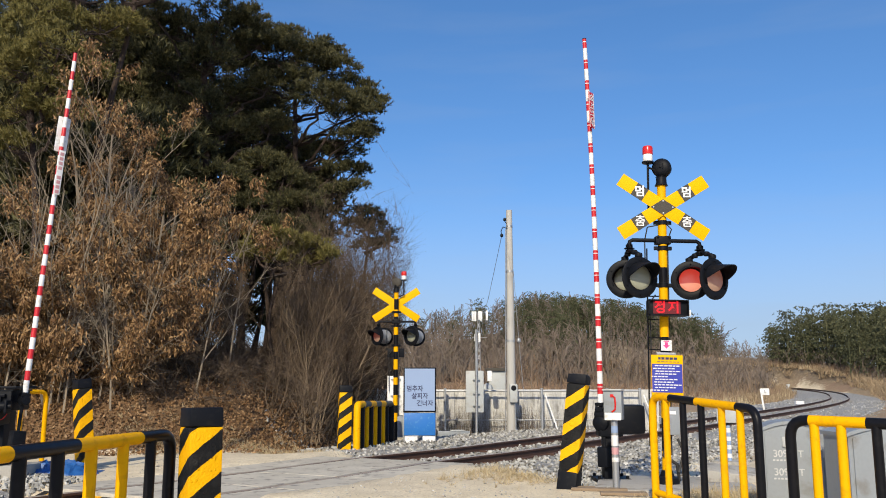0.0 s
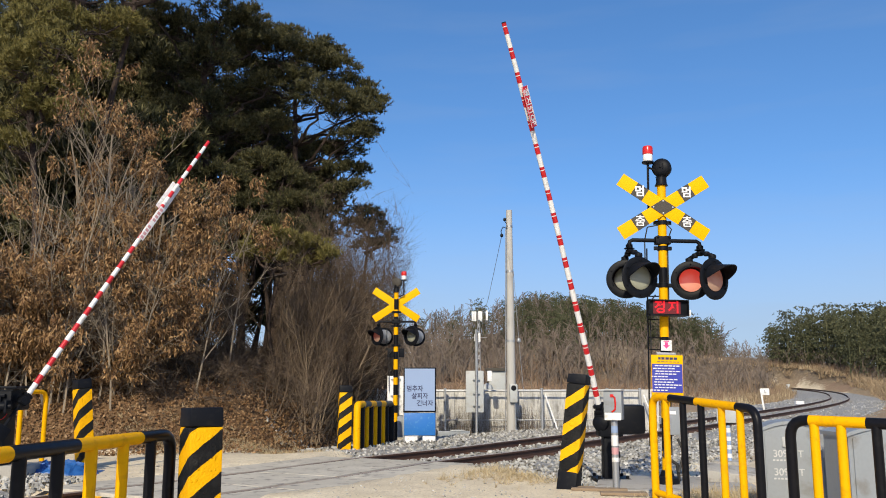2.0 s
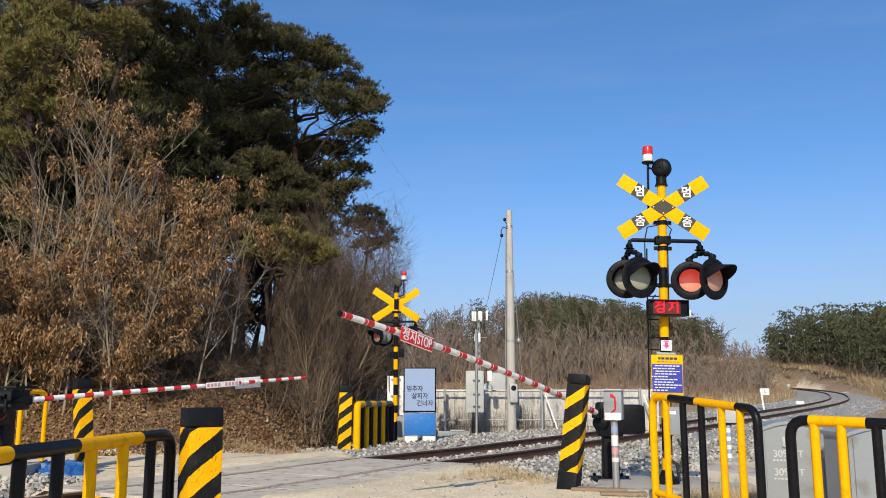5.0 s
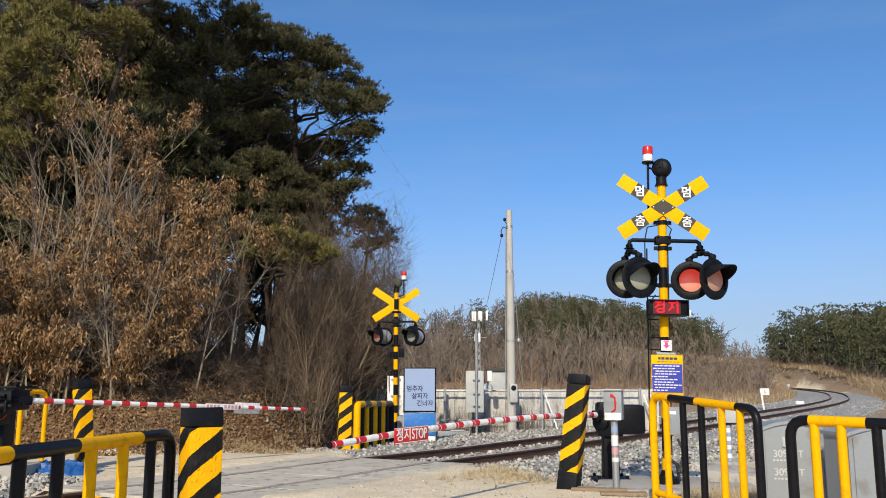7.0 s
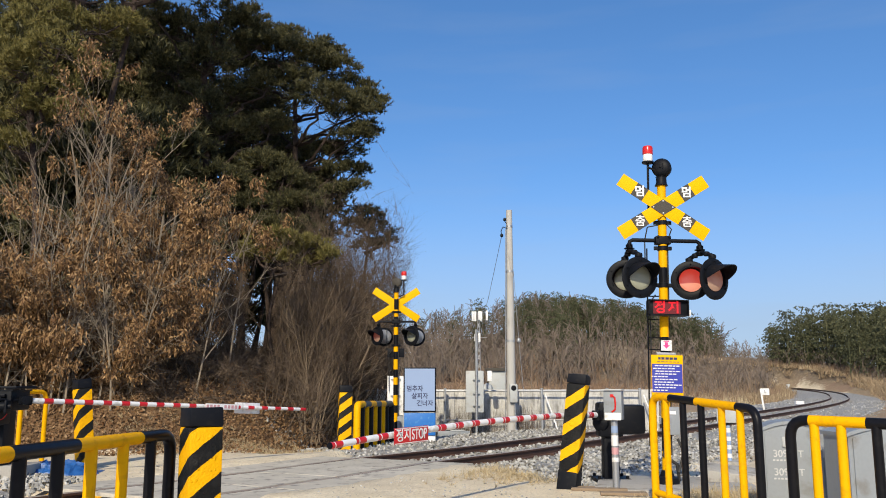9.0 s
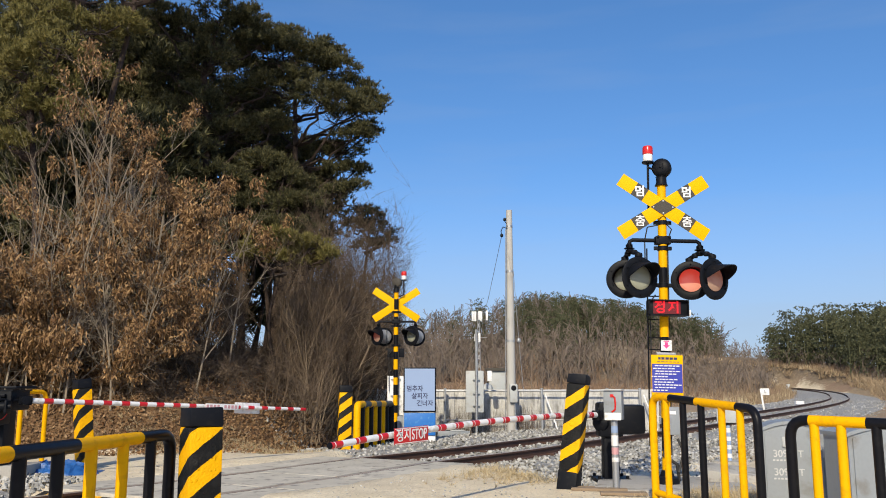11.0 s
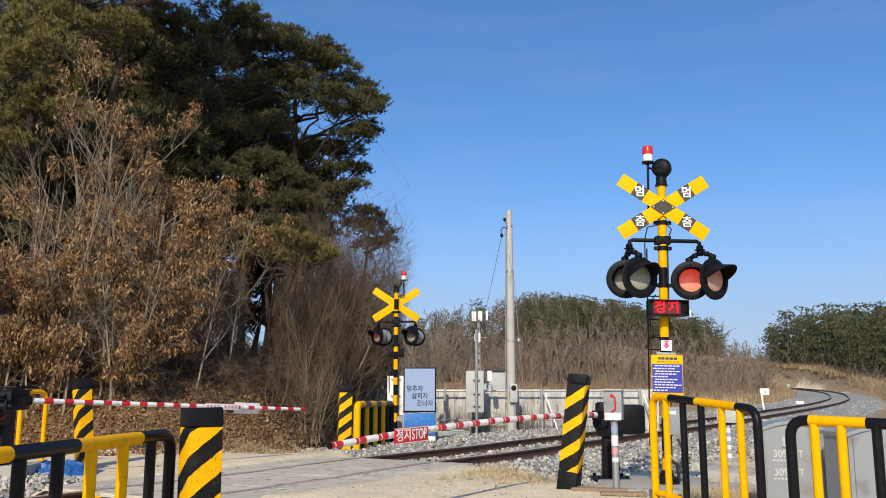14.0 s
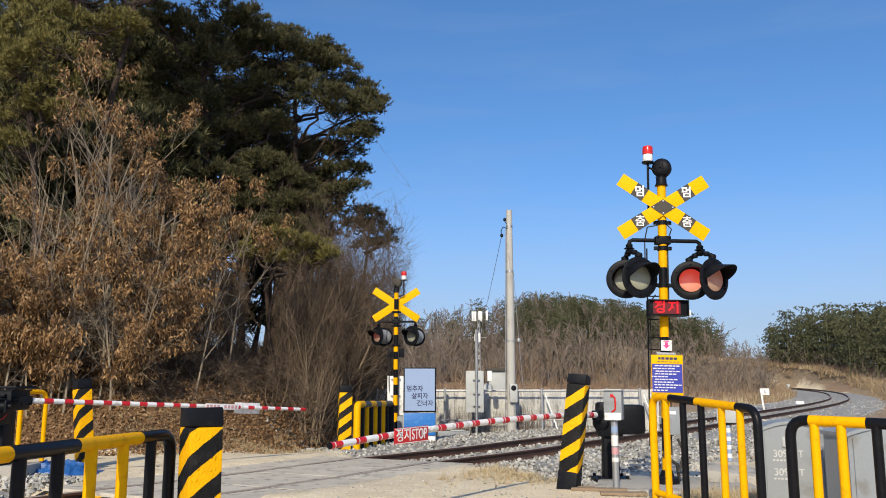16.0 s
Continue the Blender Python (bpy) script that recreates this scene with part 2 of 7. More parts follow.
def lathe(bm, profile, m=None, n=24, index=0):
    """Turns (radius, height) pairs about z."""
    m = m if m is not None else Matrix()
    v = [m @ Vector((r * math.cos(2 * math.pi * k / n), r * math.sin(2 * math.pi * k / n), z)) for r, z in profile for k in range(n)]
    f = [(i * n + k, i * n + (k + 1) % n, (i + 1) * n + (k + 1) % n, (i + 1) * n + k) for i in range(len(profile) - 1) for k in range(n)]
    vs = put(bm, v, f, True, index)
    for r in (vs[:n][::-1], vs[-n:]):
        bm.faces.new(r).material_index = index


def bend(a, b, c, r, n=5):
    """Points round the corner b of a pipe from a to c."""
    a, b, c = Vector(a), Vector(b), Vector(c)
    p, q = b + (a - b).normalized() * r, b + (c - b).normalized() * r
    return [p.lerp(b, t).lerp(b.lerp(q, t), t) for t in (i / n for i in range(n + 1))]


def solid(bm, name, materials, smooth_angle=40):
    me = bpy.data.meshes.new(name)
    bm.normal_update()
    bm.to_mesh(me)
    bm.free()
    for m in materials if isinstance(materials, (list, tuple)) else [materials]:
        me.materials.append(m)
    me.set_sharp_from_angle(angle=radians(smooth_angle))
    return me


def part(name, bm, material, parent, label="", m=None):
    ob = new(name, solid(bm, name, material))
    ob.parent = parent
    if m is not None:
        ob.matrix_basis = m
    return tagged(ob, label)


def thing(name, m, label, category, group="", kind=""):
    ob = new(name)
    ob.matrix_basis = m
    ob.empty_display_size = 0.1
    return tagged(ob, label, category, group, kind)


def joined(name, v, f, material, parent=None, smooth=False):
    """One mesh out of arrays."""
    me = bpy.data.meshes.new(name)
    me.from_pydata(v, [], f)
    me.materials.append(material)
    if smooth:
        me.polygons.foreach_set("use_smooth", np.ones(len(me.polygons), dtype=bool))
    me.update()
    ob = new(name, me)
    ob.parent = parent
    return ob


def writing(name, text, size, material, parent, m, depth=0.001, stretch=1.0, label="", bold=0.012):
    """Letters as thin raised shapes, centred on the pose m (their face looks along its z)."""
    cu = bpy.data.curves.new(name, "FONT")
    cu.body, cu.size, cu.align_x, cu.align_y, cu.extrude = text, size, "CENTER", "CENTER", depth
    cu.offset = size * bold
    tmp = bpy.data.objects.new(name, cu)
    scene.collection.objects.link(tmp)
    bpy.context.view_layer.update()
    me = bpy.data.meshes.new_from_object(tmp.evaluated_get(bpy.context.evaluated_depsgraph_get()))
    bpy.data.objects.remove(tmp)
    me.materials.clear()
    me.materials.append(material)
    for v in me.vertices:
        v.co.x *= stretch
    ob = new(name, me)
    ob.parent, ob.matrix_basis = parent, m
    return tagged(ob, label)


def upright(x, y, z, turn=0.0, tilt=0.0):
    """A pose whose z looks at -Y, turned about the vertical: for signs and dials."""
    return pose(x, y, z, 90 - tilt, 0, turn)


# ---- the lie of the land ----
CENTRE = [(-20.5, -20.3, 0.0), (-11.4, -4.0, 0.0), (-7.35, 3.2, 0.0), (-3.08, 10.13, 0.0), (-2.02, 11.87, 0.0), (-0.95, 14.1, 0.0), (0.0, 15.6, 0.0), (1.16, 17.3, 0.0), (2.75, 20.1, 0.01),
          (7.2, 27.0, 0.03), (9.45, 30.6, 0.06), (16.55, 42.4, 0.15), (24.2, 55.0, 0.28), (34.8, 75.3, 0.45), (43.2, 95.2, 0.85), (47.0, 109.8, 1.17), (47.4, 117.0, 1.4), (45.2, 123.0, 1.65), (38, 131, 2.0), (25, 138, 2.3)]


def smooth_path(pts, n=8):
    """A soft line through the points."""
    P = [np.array(p, float) for p in pts]
    out = []
    for i in range(len(P) - 1):
        a, b, c, d = P[max(i - 1, 0)], P[i], P[i + 1], P[min(i + 2, len(P) - 1)]
        for t in np.arange(n) / n:
            out.append(0.5 * (2 * b + (c - a) * t + (2 * a - 5 * b + 4 * c - d) * t * t + (3 * b - a - 3 * c + d) * t ** 3))
    out.append(P[-1])
    return np.array(out)


def relax(p, times):
    p = p.copy()
    for _ in range(times):
        p[1:-1] = 0.25 * p[:-2] + 0.5 * p[1:-1] + 0.25 * p[2:]
    return p


TRACK = relax(smooth_path(CENTRE, 8), 12)
TRACK[:, 2] -= 0.03
TDIR = np.gradient(TRACK[:, :2], axis=0)
TDIR /= np.linalg.norm(TDIR, axis=1)[:, None]
TNOR = np.stack([TDIR[:, 1], -TDIR[:, 0]], 1)      # to the camera's side
FOOT = np.array([(-70, 13.5), (-8, 15.3), (-5.6, 15.1), (-4.1, 16.2), (-2.6, 17.9), (-2.4, 21), (-3, 28), (-5, 45), (-9, 70), (-70, 95)])


def sm(t):
    t = np.clip(t, 0, 1)
    return t * t * (3 - 2 * t)


def track_side(x, y):
    """Distance from the track's centre line (plus: the camera's side) and the track's height there."""
    x, y = np.atleast_1d(np.asarray(x, float)), np.atleast_1d(np.asarray(y, float))
    d = (x[:, None] - TRACK[None, :, 0]) ** 2 + (y[:, None] - TRACK[None, :, 1]) ** 2
    i = d.argmin(1)
    side = (x - TRACK[i, 0]) * TNOR[i, 0] + (y - TRACK[i, 1]) * TNOR[i, 1]
    far = np.sqrt(d[np.arange(len(x)), i])
    return np.where(side >= 0, 1, -1) * np.maximum(np.abs(side), np.where(far > np.abs(side) + 3, far, 0)), TRACK[i, 2], far


def stone_side(x, y, side):
    """How far a place lies past the road's edge, on the stones."""
    along = (x + 0.95) * 0.487 + (y - 14.1) * 0.873
    right = np.where(side > 0, along - 0.1 + (side - 1.27) * 0.77, along - np.where(side < -1.6, 1.2 + 0.35 * (-side - 1.6), 0))
    return np.maximum(right, -4.9 - along)


def inside_hill(x, y):
    """How far a place lies inside the wooded bank's foot; minus outside."""
    x, y = np.atleast_1d(np.asarray(x, float)), np.atleast_1d(np.asarray(y, float))
    best = np.full(len(x), 1e9)
    odd = np.zeros(len(x), bool)
    n = len(FOOT)
    for i in range(n):
        (ax, ay), (bx, by) = FOOT[i], FOOT[(i + 1) % n]
        t = np.clip(((x - ax) * (bx - ax) + (y - ay) * (by - ay)) / ((bx - ax) ** 2 + (by - ay) ** 2), 0, 1)
        best = np.minimum(best, np.hypot(x - ax - t * (bx - ax), y - ay - t * (by - ay)))
        if ay != by:
            odd ^= ((ay > y) != (by > y)) & (x < (bx - ax) * (y - ay) / (by - ay) + ax)
    return np.where(odd, best, -best)


def hump(x, y, cx, cy, rx, ry, h, turn=0.0):
    c, s = math.cos(turn), math.sin(turn)
    u, v = ((x - cx) * c + (y - cy) * s) / rx, (-(x - cx) * s + (y - cy) * c) / ry
    return h * np.exp(-(u * u + v * v))


def land(x, y):
    """Height of the ground."""
    x, y = np.atleast_1d(np.asarray(x, float)), np.atleast_1d(np.asarray(y, float))
    side, tz, far = track_side(x, y)
    z = np.where(side > 0, -0.38 * sm((side - 2.2) / 5) * (1 - 0.9 * sm((x + 0.3) / 1.3)), 0.0)
    z = z + tz * np.exp(-(far / 12) ** 2)
    z = z - 0.2 * sm((-side - 1.8) / 1.8) * sm((y - 14.5) / 3) * sm((x + 4.5) / 2)
    inn = inside_hill(x, y)
    z = z + np.where(inn > 0, 1.25 * sm((inn + 0.6) / 3.2) - 1.25 * sm(0.6 / 3.2) + 1.7 * sm(inn / 8.0) + 4.2 * sm((inn - 5) / 11) * sm((-8.2 - x) / 4.5), 0)
    z = z + hump(x, y, 22, 168, 34, 32, 12.2) + hump(x, y, -22, 190, 34, 34, 4.5) + hump(x, y, 98, 128, 44, 26, 6.5) + hump(x, y, 60, 560, 300, 90, 27) + hump(x, y, -10, 120, 34, 14, 1.2)
    keep = sm((far - 2.5) / 3)
    return z * np.where(far < 6, keep, 1) + (1 - np.where(far < 6, keep, 1)) * np.minimum(z, tz) - 0.2 * (1 - sm((far - 1.36) / 0.12)) - 0.28 * sm(stone_side(x, y, side) / 0.8) * (1 - sm((far - np.where(side > 0, 4.3, 5.2)) / 0.8)) * (y < 150) + 0.03 * (side > 0) * (1 - sm((side - 1.6) / 1.8)) * (side > 1.3) * (stone_side(x, y, side) < 0)


def ground_z(x, y):
    return float(land(x, y)[0])


# ---- ground ----
def ground_mat():
    m, n, l, b = base_mat("ground")
    lit = n.new("ShaderNodeAttribute")
    lit.attribute_name = "litter"
    gra = n.new("ShaderNodeAttribute")
    gra.attribute_name = "dry_grass"
    big, mid, fine = noise_node(n, l, 0.35, 5), noise_node(n, l, 2.6, 6), noise_node(n, l, 28, 6)
    sand = mix_node(n, l, ramp(n, l, mid, 0.3, 0.7), (0.76, 0.66, 0.475), (0.62, 0.525, 0.365))
    sand = mix_node(n, l, ramp(n, l, fine, 0.52, 0.75), sand, (0.4, 0.325, 0.235))
    sand = mix_node(n, l, math_node(n, l, "MULTIPLY", ramp(n, l, big, 0.45, 0.7), 0.5), sand, (0.46, 0.385, 0.29))
    litter = mix_node(n, l, ramp(n, l, fine, 0.35, 0.65), (0.19, 0.115, 0.06), (0.08, 0.048, 0.027))
    litter = mix_node(n, l, ramp(n, l, mid, 0.5, 0.7), litter, (0.2, 0.125, 0.065))
    grass = mix_node(n, l, ramp(n, l, mid, 0.35, 0.65), (0.35, 0.27, 0.165), (0.26, 0.19, 0.12))
    grass = mix_node(n, l, ramp(n, l, big, 0.45, 0.65), grass, (0.3, 0.2, 0.135))
    soft = math_node(n, l, "MULTIPLY", math_node(n, l, "SUBTRACT", mid, 0.5), 0.9)
    c = mix_node(n, l, ramp(n, l, math_node(n, l, "ADD", gra.outputs["Fac"], soft), 0.35, 0.65), sand, grass)
    c = mix_node(n, l, ramp(n, l, math_node(n, l, "ADD", lit.outputs["Fac"], soft), 0.35, 0.65), c, litter)
    hill = n.new("ShaderNodeAttribute")
    hill.attribute_name = "brush"
    c = mix_node(n, l, hill.outputs["Fac"], c, mix_node(n, l, ramp(n, l, mid, 0.35, 0.65), (0.19, 0.155, 0.115), (0.11, 0.088, 0.066)))
    l.new(c, b.inputs["Base Color"])
    b.inputs["Roughness"].default_value = 0.95
    b.inputs["Specular IOR Level"].default_value = 0.15
    h = math_node(n, l, "ADD", fine, math_node(n, l, "MULTIPLY", mid, 1.5))
    bump(n, l, b, h, 0.6, 0.03)
    return m


def spread(lo, hi, step, grow, around):
    """Grid lines that lie close at `around` and spread outwards."""
    out = [around]
    s, p = step, around
    while p < hi:
        p += s
        s *= grow
        out.append(p)
    s, p = step, around
    while p > lo:
        p -= s
        s *= grow
        out.insert(0, p)
    return np.array(out)


def build_ground():
    xs, ys = spread(-1500, 1500, 0.2, 1.045, -1), spread(-400, 3000, 0.2, 1.04, 12)
    X, Y = np.meshgrid(xs, ys)
    x, y = X.ravel(), Y.ravel()
    z = land(x, y)
    inn = inside_hill(x, y)
    side, _, far = track_side(x, y)
    near = np.exp(-((x / 60) ** 2 + (y / 80) ** 2))
    rough = np.array([noise.noise((a * 0.45, b * 0.45, 3.3)) for a, b in zip(x, y)])
    z = z + rough * (0.03 * near + 0.3 * (inn > 1) * sm((inn - 1) / 3) + np.clip(y - 60, 0, 200) * 0.004 * sm((far - 4) / 6))
    nx, ny = len(xs), len(ys)
    idx = np.arange(nx * ny).reshape(ny, nx)
    f = np.stack([idx[:-1, :-1], idx[:-1, 1:], idx[1:, 1:], idx[1:, :-1]], -1).reshape(-1, 4)
    ob = joined("ground", np.stack([x, y, z], 1).tolist(), f.tolist(), ground_mat(), None, True)
    for key, val in (("litter", sm((inn + 0.3) / 1.0)), ("dry_grass", np.maximum(sm((y - 24) / 14), sm((x - 5) / 3) * sm((y - 6) / 6)) * (far > 2.2)), ("brush", sm((z - 1.2) / 2.0) * (y > 95))):
        ob.data.attributes.new(key, "FLOAT", "POINT").data.foreach_set("value", val.astype(np.float32))
    tagged(ob, "pale sandy earth with dry grass and leaf litter", "ground", kind="structure")


build_ground()

# ---- track ----
BANK = 0.0                     # cant of the rails
ARC = np.concatenate([[0], np.cumsum(np.linalg.norm(np.diff(TRACK[:, :2], axis=0), axis=1))])


def on_track(s, side, up=0.0):
    """A place s metres along the line, side metres towards the camera, up over the sleepers' bed."""
    x, y, z = (np.interp(s, ARC, TRACK[:, k]) for k in range(3))
    nx, ny = np.interp(s, ARC, TNOR[:, 0]), np.interp(s, ARC, TNOR[:, 1])
    return Vector((x + nx * side, y + ny * side, z + BANK * (side + 0.75) / 1.5 + up))


def s_at(y):
    return float(np.interp(y, TRACK[:, 1][:130], ARC[:130]))


DECK0, DECK1 = s_at(14.1) - 5.2, s_at(14.35)
track = thing("railway_track", Matrix(), "single curved railway track on grey ballast", "railway track", kind="structure")


def build_rails():
    profile = [(-0.065, -0.16), (0.065, -0.16), (0.065, -0.148), (0.012, -0.125), (0.01, -0.045), (0.036, -0.034), (0.036, -0.006), (0.028, 0), (-0.028, 0), (-0.036, -0.006), (-0.036, -0.034), (-0.01, -0.045), (-0.012, -0.125), (-0.065, -0.148)]
    for off in (-0.75, 0.75):
        bm = bmesh.new()
        rows = []
        for s in np.concatenate([np.arange(2, s_at(60), 0.8), np.arange(s_at(60), ARC[-1], 1.5)]):
            rows.append([bm.verts.new(on_track(s, off + u, w)) for u, w in profile])
        n = len(profile)
        for a, b in zip(rows, rows[1:]):
            for k in range(n):
                face = bm.faces.new((a[k], a[(k + 1) % n], b[(k + 1) % n], b[k]))
                face.material_index = 1 if k in (6, 7, 8) else 0
        bm.faces.new(rows[0])
        bm.faces.new(rows[-1][::-1])
        part("rail", bm, [M_RAIL, M_RAILTOP], track, "rusty steel rail with worn head")


def build_bed():
    """The ballast bank in two stretches, either side of the crossing."""
    for s0, s1 in ((2.0, DECK0 - 0.1), (DECK1 + 0.15, ARC[-1] - 0.5)):
        bm = bmesh.new()
        rows = []
        for s in np.arange(s0, s1, 0.7):
            wob = noise.noise((s * 0.7, 0, 0)) * 0.12
            prof = [(-5.4 + wob, -0.36), (-3.6 + wob, -0.1), (-2.3, -0.05), (-1.3, -0.14), (0, -0.16), (1.3, -0.15), (2.2 - wob, -0.2), (3.4 - wob, -0.29), (4.6 - wob, -0.46)]
            rows.append([bm.verts.new(on_track(s, u, w + 0.03 * noise.noise((s * 1.7, u * 2, 1)))) for u, w in prof])
        for a, b in zip(rows, rows[1:]):
            for k in range(8):
                bm.faces.new((a[k], a[k + 1], b[k + 1], b[k])).smooth = True
        part("ballast_bed", bm, M_BALLAST_BED, track, "bank of crushed grey stone")


def sleeper_mesh():
    bm = bmesh.new()
    box(bm, (2.4, 0.26, 0.18), (0, 0, 0), bevel=0.02, taper=0.96)
    return solid(bm, "sleeper", M_SLEEPER)


def build_sleepers():
    me = sleeper_mesh()
    clip_bm = bmesh.new()
    box(clip_bm, (0.16, 0.1, 0.05), bevel=0.012)
    clip = solid(clip_bm, "rail_clip", M_RAIL)
    for s in [*np.arange(10.0, DECK0 - 0.2, 0.62), *np.arange(DECK1 + 0.35, s_at(70), 0.62)]:
        d = (on_track(s, 0.5) - on_track(s, -0.5)).normalized()
        y = Vector((0, 0, 1)).cross(d).normalized()
        rot = Matrix((d, y, d.cross(y))).transposed().to_4x4()
        ob = new("sleeper", me)
        ob.parent, ob.matrix_basis = track, Matrix.Translation(on_track(s, 0, -0.255)) @ rot
        if s_at(8) < s < s_at(34):
            for off in (-0.86, -0.64, 0.64, 0.86):
                c = new("rail_clip", clip)
                c.parent, c.matrix_basis = track, Matrix.Translation(on_track(s, off, -0.14)) @ rot


M_BOARD = hazard_mat("hazard_board", 0.5, 1.0, (0.02, 0.019, 0.017), YEL)


def build_deck():
    deck = thing("crossing_deck", Matrix(), "grey worn road deck panels between the rails", "road deck", kind="structure")
    n = 4
    step = (DECK1 - DECK0) / n
    for a, b in ((-1.5, -0.81), (-0.67, 0.0), (0.006, 0.67), (0.81, 1.46)):
        for i in range(n):
            bm = bmesh.new()
            s0, s1 = DECK0 + i * step + 0.006, DECK0 + (i + 1) * step - 0.006
            lift = random.uniform(-0.004, 0.002)
            top = [on_track(s, u, lift - 0.012) for s, u in ((s0, a), (s1, a), (s1, b), (s0, b))]
            low = [p - Vector((0, 0, 0.2)) for p in top]
            ins = [p + (sum(top, Vector()) / 4 - p).normalized() * 0.006 + Vector((0, 0, 0.009)) for p in top]
            put(bm, low + top + ins, [(0, 3, 2, 1), (0, 1, 5, 4), (1, 2, 6, 5), (2, 3, 7, 6), (3, 0, 4, 7), (4, 5, 9, 8), (5, 6, 10, 9), (6, 7, 11, 10), (7, 4, 8, 11), (8, 9, 10, 11)])
            part("deck_panel", bm, M_DECK, deck)
    for side, s in ((1, DECK1 + 0.08), (-1, DECK0 - 0.08)):
        for u0, u1 in ((-1.5, -0.82), (-0.66, 0.66), (0.82, 1.5 if side > 0 else 1.95)):
            bm = bmesh.new()
            top = [on_track(q, u, -0.03 + (0 if (q - s) * side < 0 else -0.1)) for q, u in ((s - 0.13, u0), (s + 0.13, u0), (s + 0.13, u1), (s - 0.13, u1))]
            put(bm, [p - Vector((0, 0, 0.2)) for p in top] + top, [(0, 3, 2, 1), (0, 1, 5, 4), (1, 2, 6, 5), (2, 3, 7, 6), (3, 0, 4, 7), (4, 5, 6, 7)])
            part("end_board", bm, M_BOARD if side < 0 else (M_YELLOW if u0 < -1 else M_CONCRETE), deck, "sloped end board with worn paint")


STONE = np.array([(0, 0, 1), (0.9, 0, 0.4), (0.28, 0.85, 0.4), (-0.72, 0.52, 0.45), (-0.72, -0.52, 0.4), (0.28, -0.85, 0.45), (0.72, 0.52, -0.4), (-0.28, 0.85, -0.45), (-0.9, 0, -0.4), (-0.28, -0.85, -0.45), (0.72, -0.52, -0.4), (0, 0, -1)])
STONE_F = np.array([(0, 1, 2), (0, 2, 3), (0, 3, 4), (0, 4, 5), (0, 5, 1), (1, 6, 2), (2, 7, 3), (3, 8, 4), (4, 9, 5), (5, 10, 1), (2, 6, 7), (3, 7, 8), (4, 8, 9), (5, 9, 10), (1, 10, 6)])


def stones(name, places, sizes, material, parent, rng):
    """Many small broken stones in one mesh."""
    n = len(places)
    v = STONE[None] * (0.65 + 0.6 * rng.random((n, 12, 1)))
    v *= (0.6 + 0.6 * rng.random((n, 1, 3)))
    a = rng.random((n, 3)) * 6.28
    for k in range(3):
        c, s = np.cos(a[:, k])[:, None], np.sin(a[:, k])[:, None]
        i, j = (k + 1) % 3, (k + 2) % 3
        p, q = v[..., i].copy(), v[..., j].copy()
        v[..., i], v[..., j] = p * c - q * s, p * s + q * c
    v = v * sizes[:, None, None] + places[:, None, :]
    f = (STONE_F[None] + 12 * np.arange(n)[:, None, None]).reshape(-1, 3)
    return joined(name, v.reshape(-1, 3).tolist(), f.tolist(), material, parent)


def build_stones():
    rng = np.random.default_rng(4)
    P = []
    for s0, s1, per in ((s_at(4), DECK0 - 0.2, 480), (DECK1 - 3.2, s_at(24), 720), (s_at(24), s_at(40), 210), (s_at(40), s_at(75), 50)):
        n = int((s1 - s0) * per)
        ss, u = rng.uniform(s0, s1, n), rng.uniform(-5.2, 4.4, n)
        for s, t in zip(ss, u):
            if abs(abs(t) - 0.75) < 0.13 or (s < DECK1 + 0.2 and s > DECK0 - 0.2 and t < 1.6):
                continue
            up = np.interp(t, (-5.4, -3.6, -2.3, -1.3, 0, 1.3, 2.2, 3.4, 4.6), (-0.36, -0.1, -0.05, -0.14, -0.16, -0.15, -0.2, -0.29, -0.46))
            p = on_track(s, t, up)
            if stone_side(p.x, p.y, t) < 0.15 + 0.3 * noise.noise((p.x * 2, p.y * 2, 0)):
                continue
            g = ground_z(p.x, p.y) - 0.005 if abs(t) > 2 else -9
            P.append((p.x, p.y, max(p.z, g) + rng.uniform(-0.015, 0.02)))
    for x, y in zip(rng.uniform(-7.2, -3.9, 2600), rng.uniform(9.4, 12.2, 2600)):      # spilled beside the road
        t = float(track_side(x, y)[0][0])
        along = (x + 0.95) * 0.487 + (y - 14.1) * 0.873
        if -3.6 < t < -1.55 and along < -4.42 + 0.3 * noise.noise((x * 2, y * 2, 0)):
            P.append((x, y, ground_z(x, y) + rng.uniform(0.0, 0.025)))
    P = np.array(P)
    ob = stones("ballast_stones", P, rng.uniform(0.028, 0.056, len(P)), M_BALLAST, track, rng)
    tagged(ob, "loose crushed grey ballast stones", kind="stuff")
    x, y = rng.uniform(-4.5, 2.2, 2600), rng.uniform(5.5, 17, 2600)
    side, _, far = track_side(x, y)
    k = (far > 1.7) & (stone_side(x, y, side) < 0) & (inside_hill(x, y) < 0)
    P = np.stack([x[k], y[k], land(x[k], y[k])], 1)
    ob = stones("pebbles", P, rng.uniform(0.006, 0.018, len(P)) * (1 + (rng.random(len(P)) > 0.97)), M_BALLAST, None, rng)
    tagged(ob, "small scattered pebbles on the sandy road", "pebbles", kind="stuff")


build_rails()
build_bed()
build_deck()


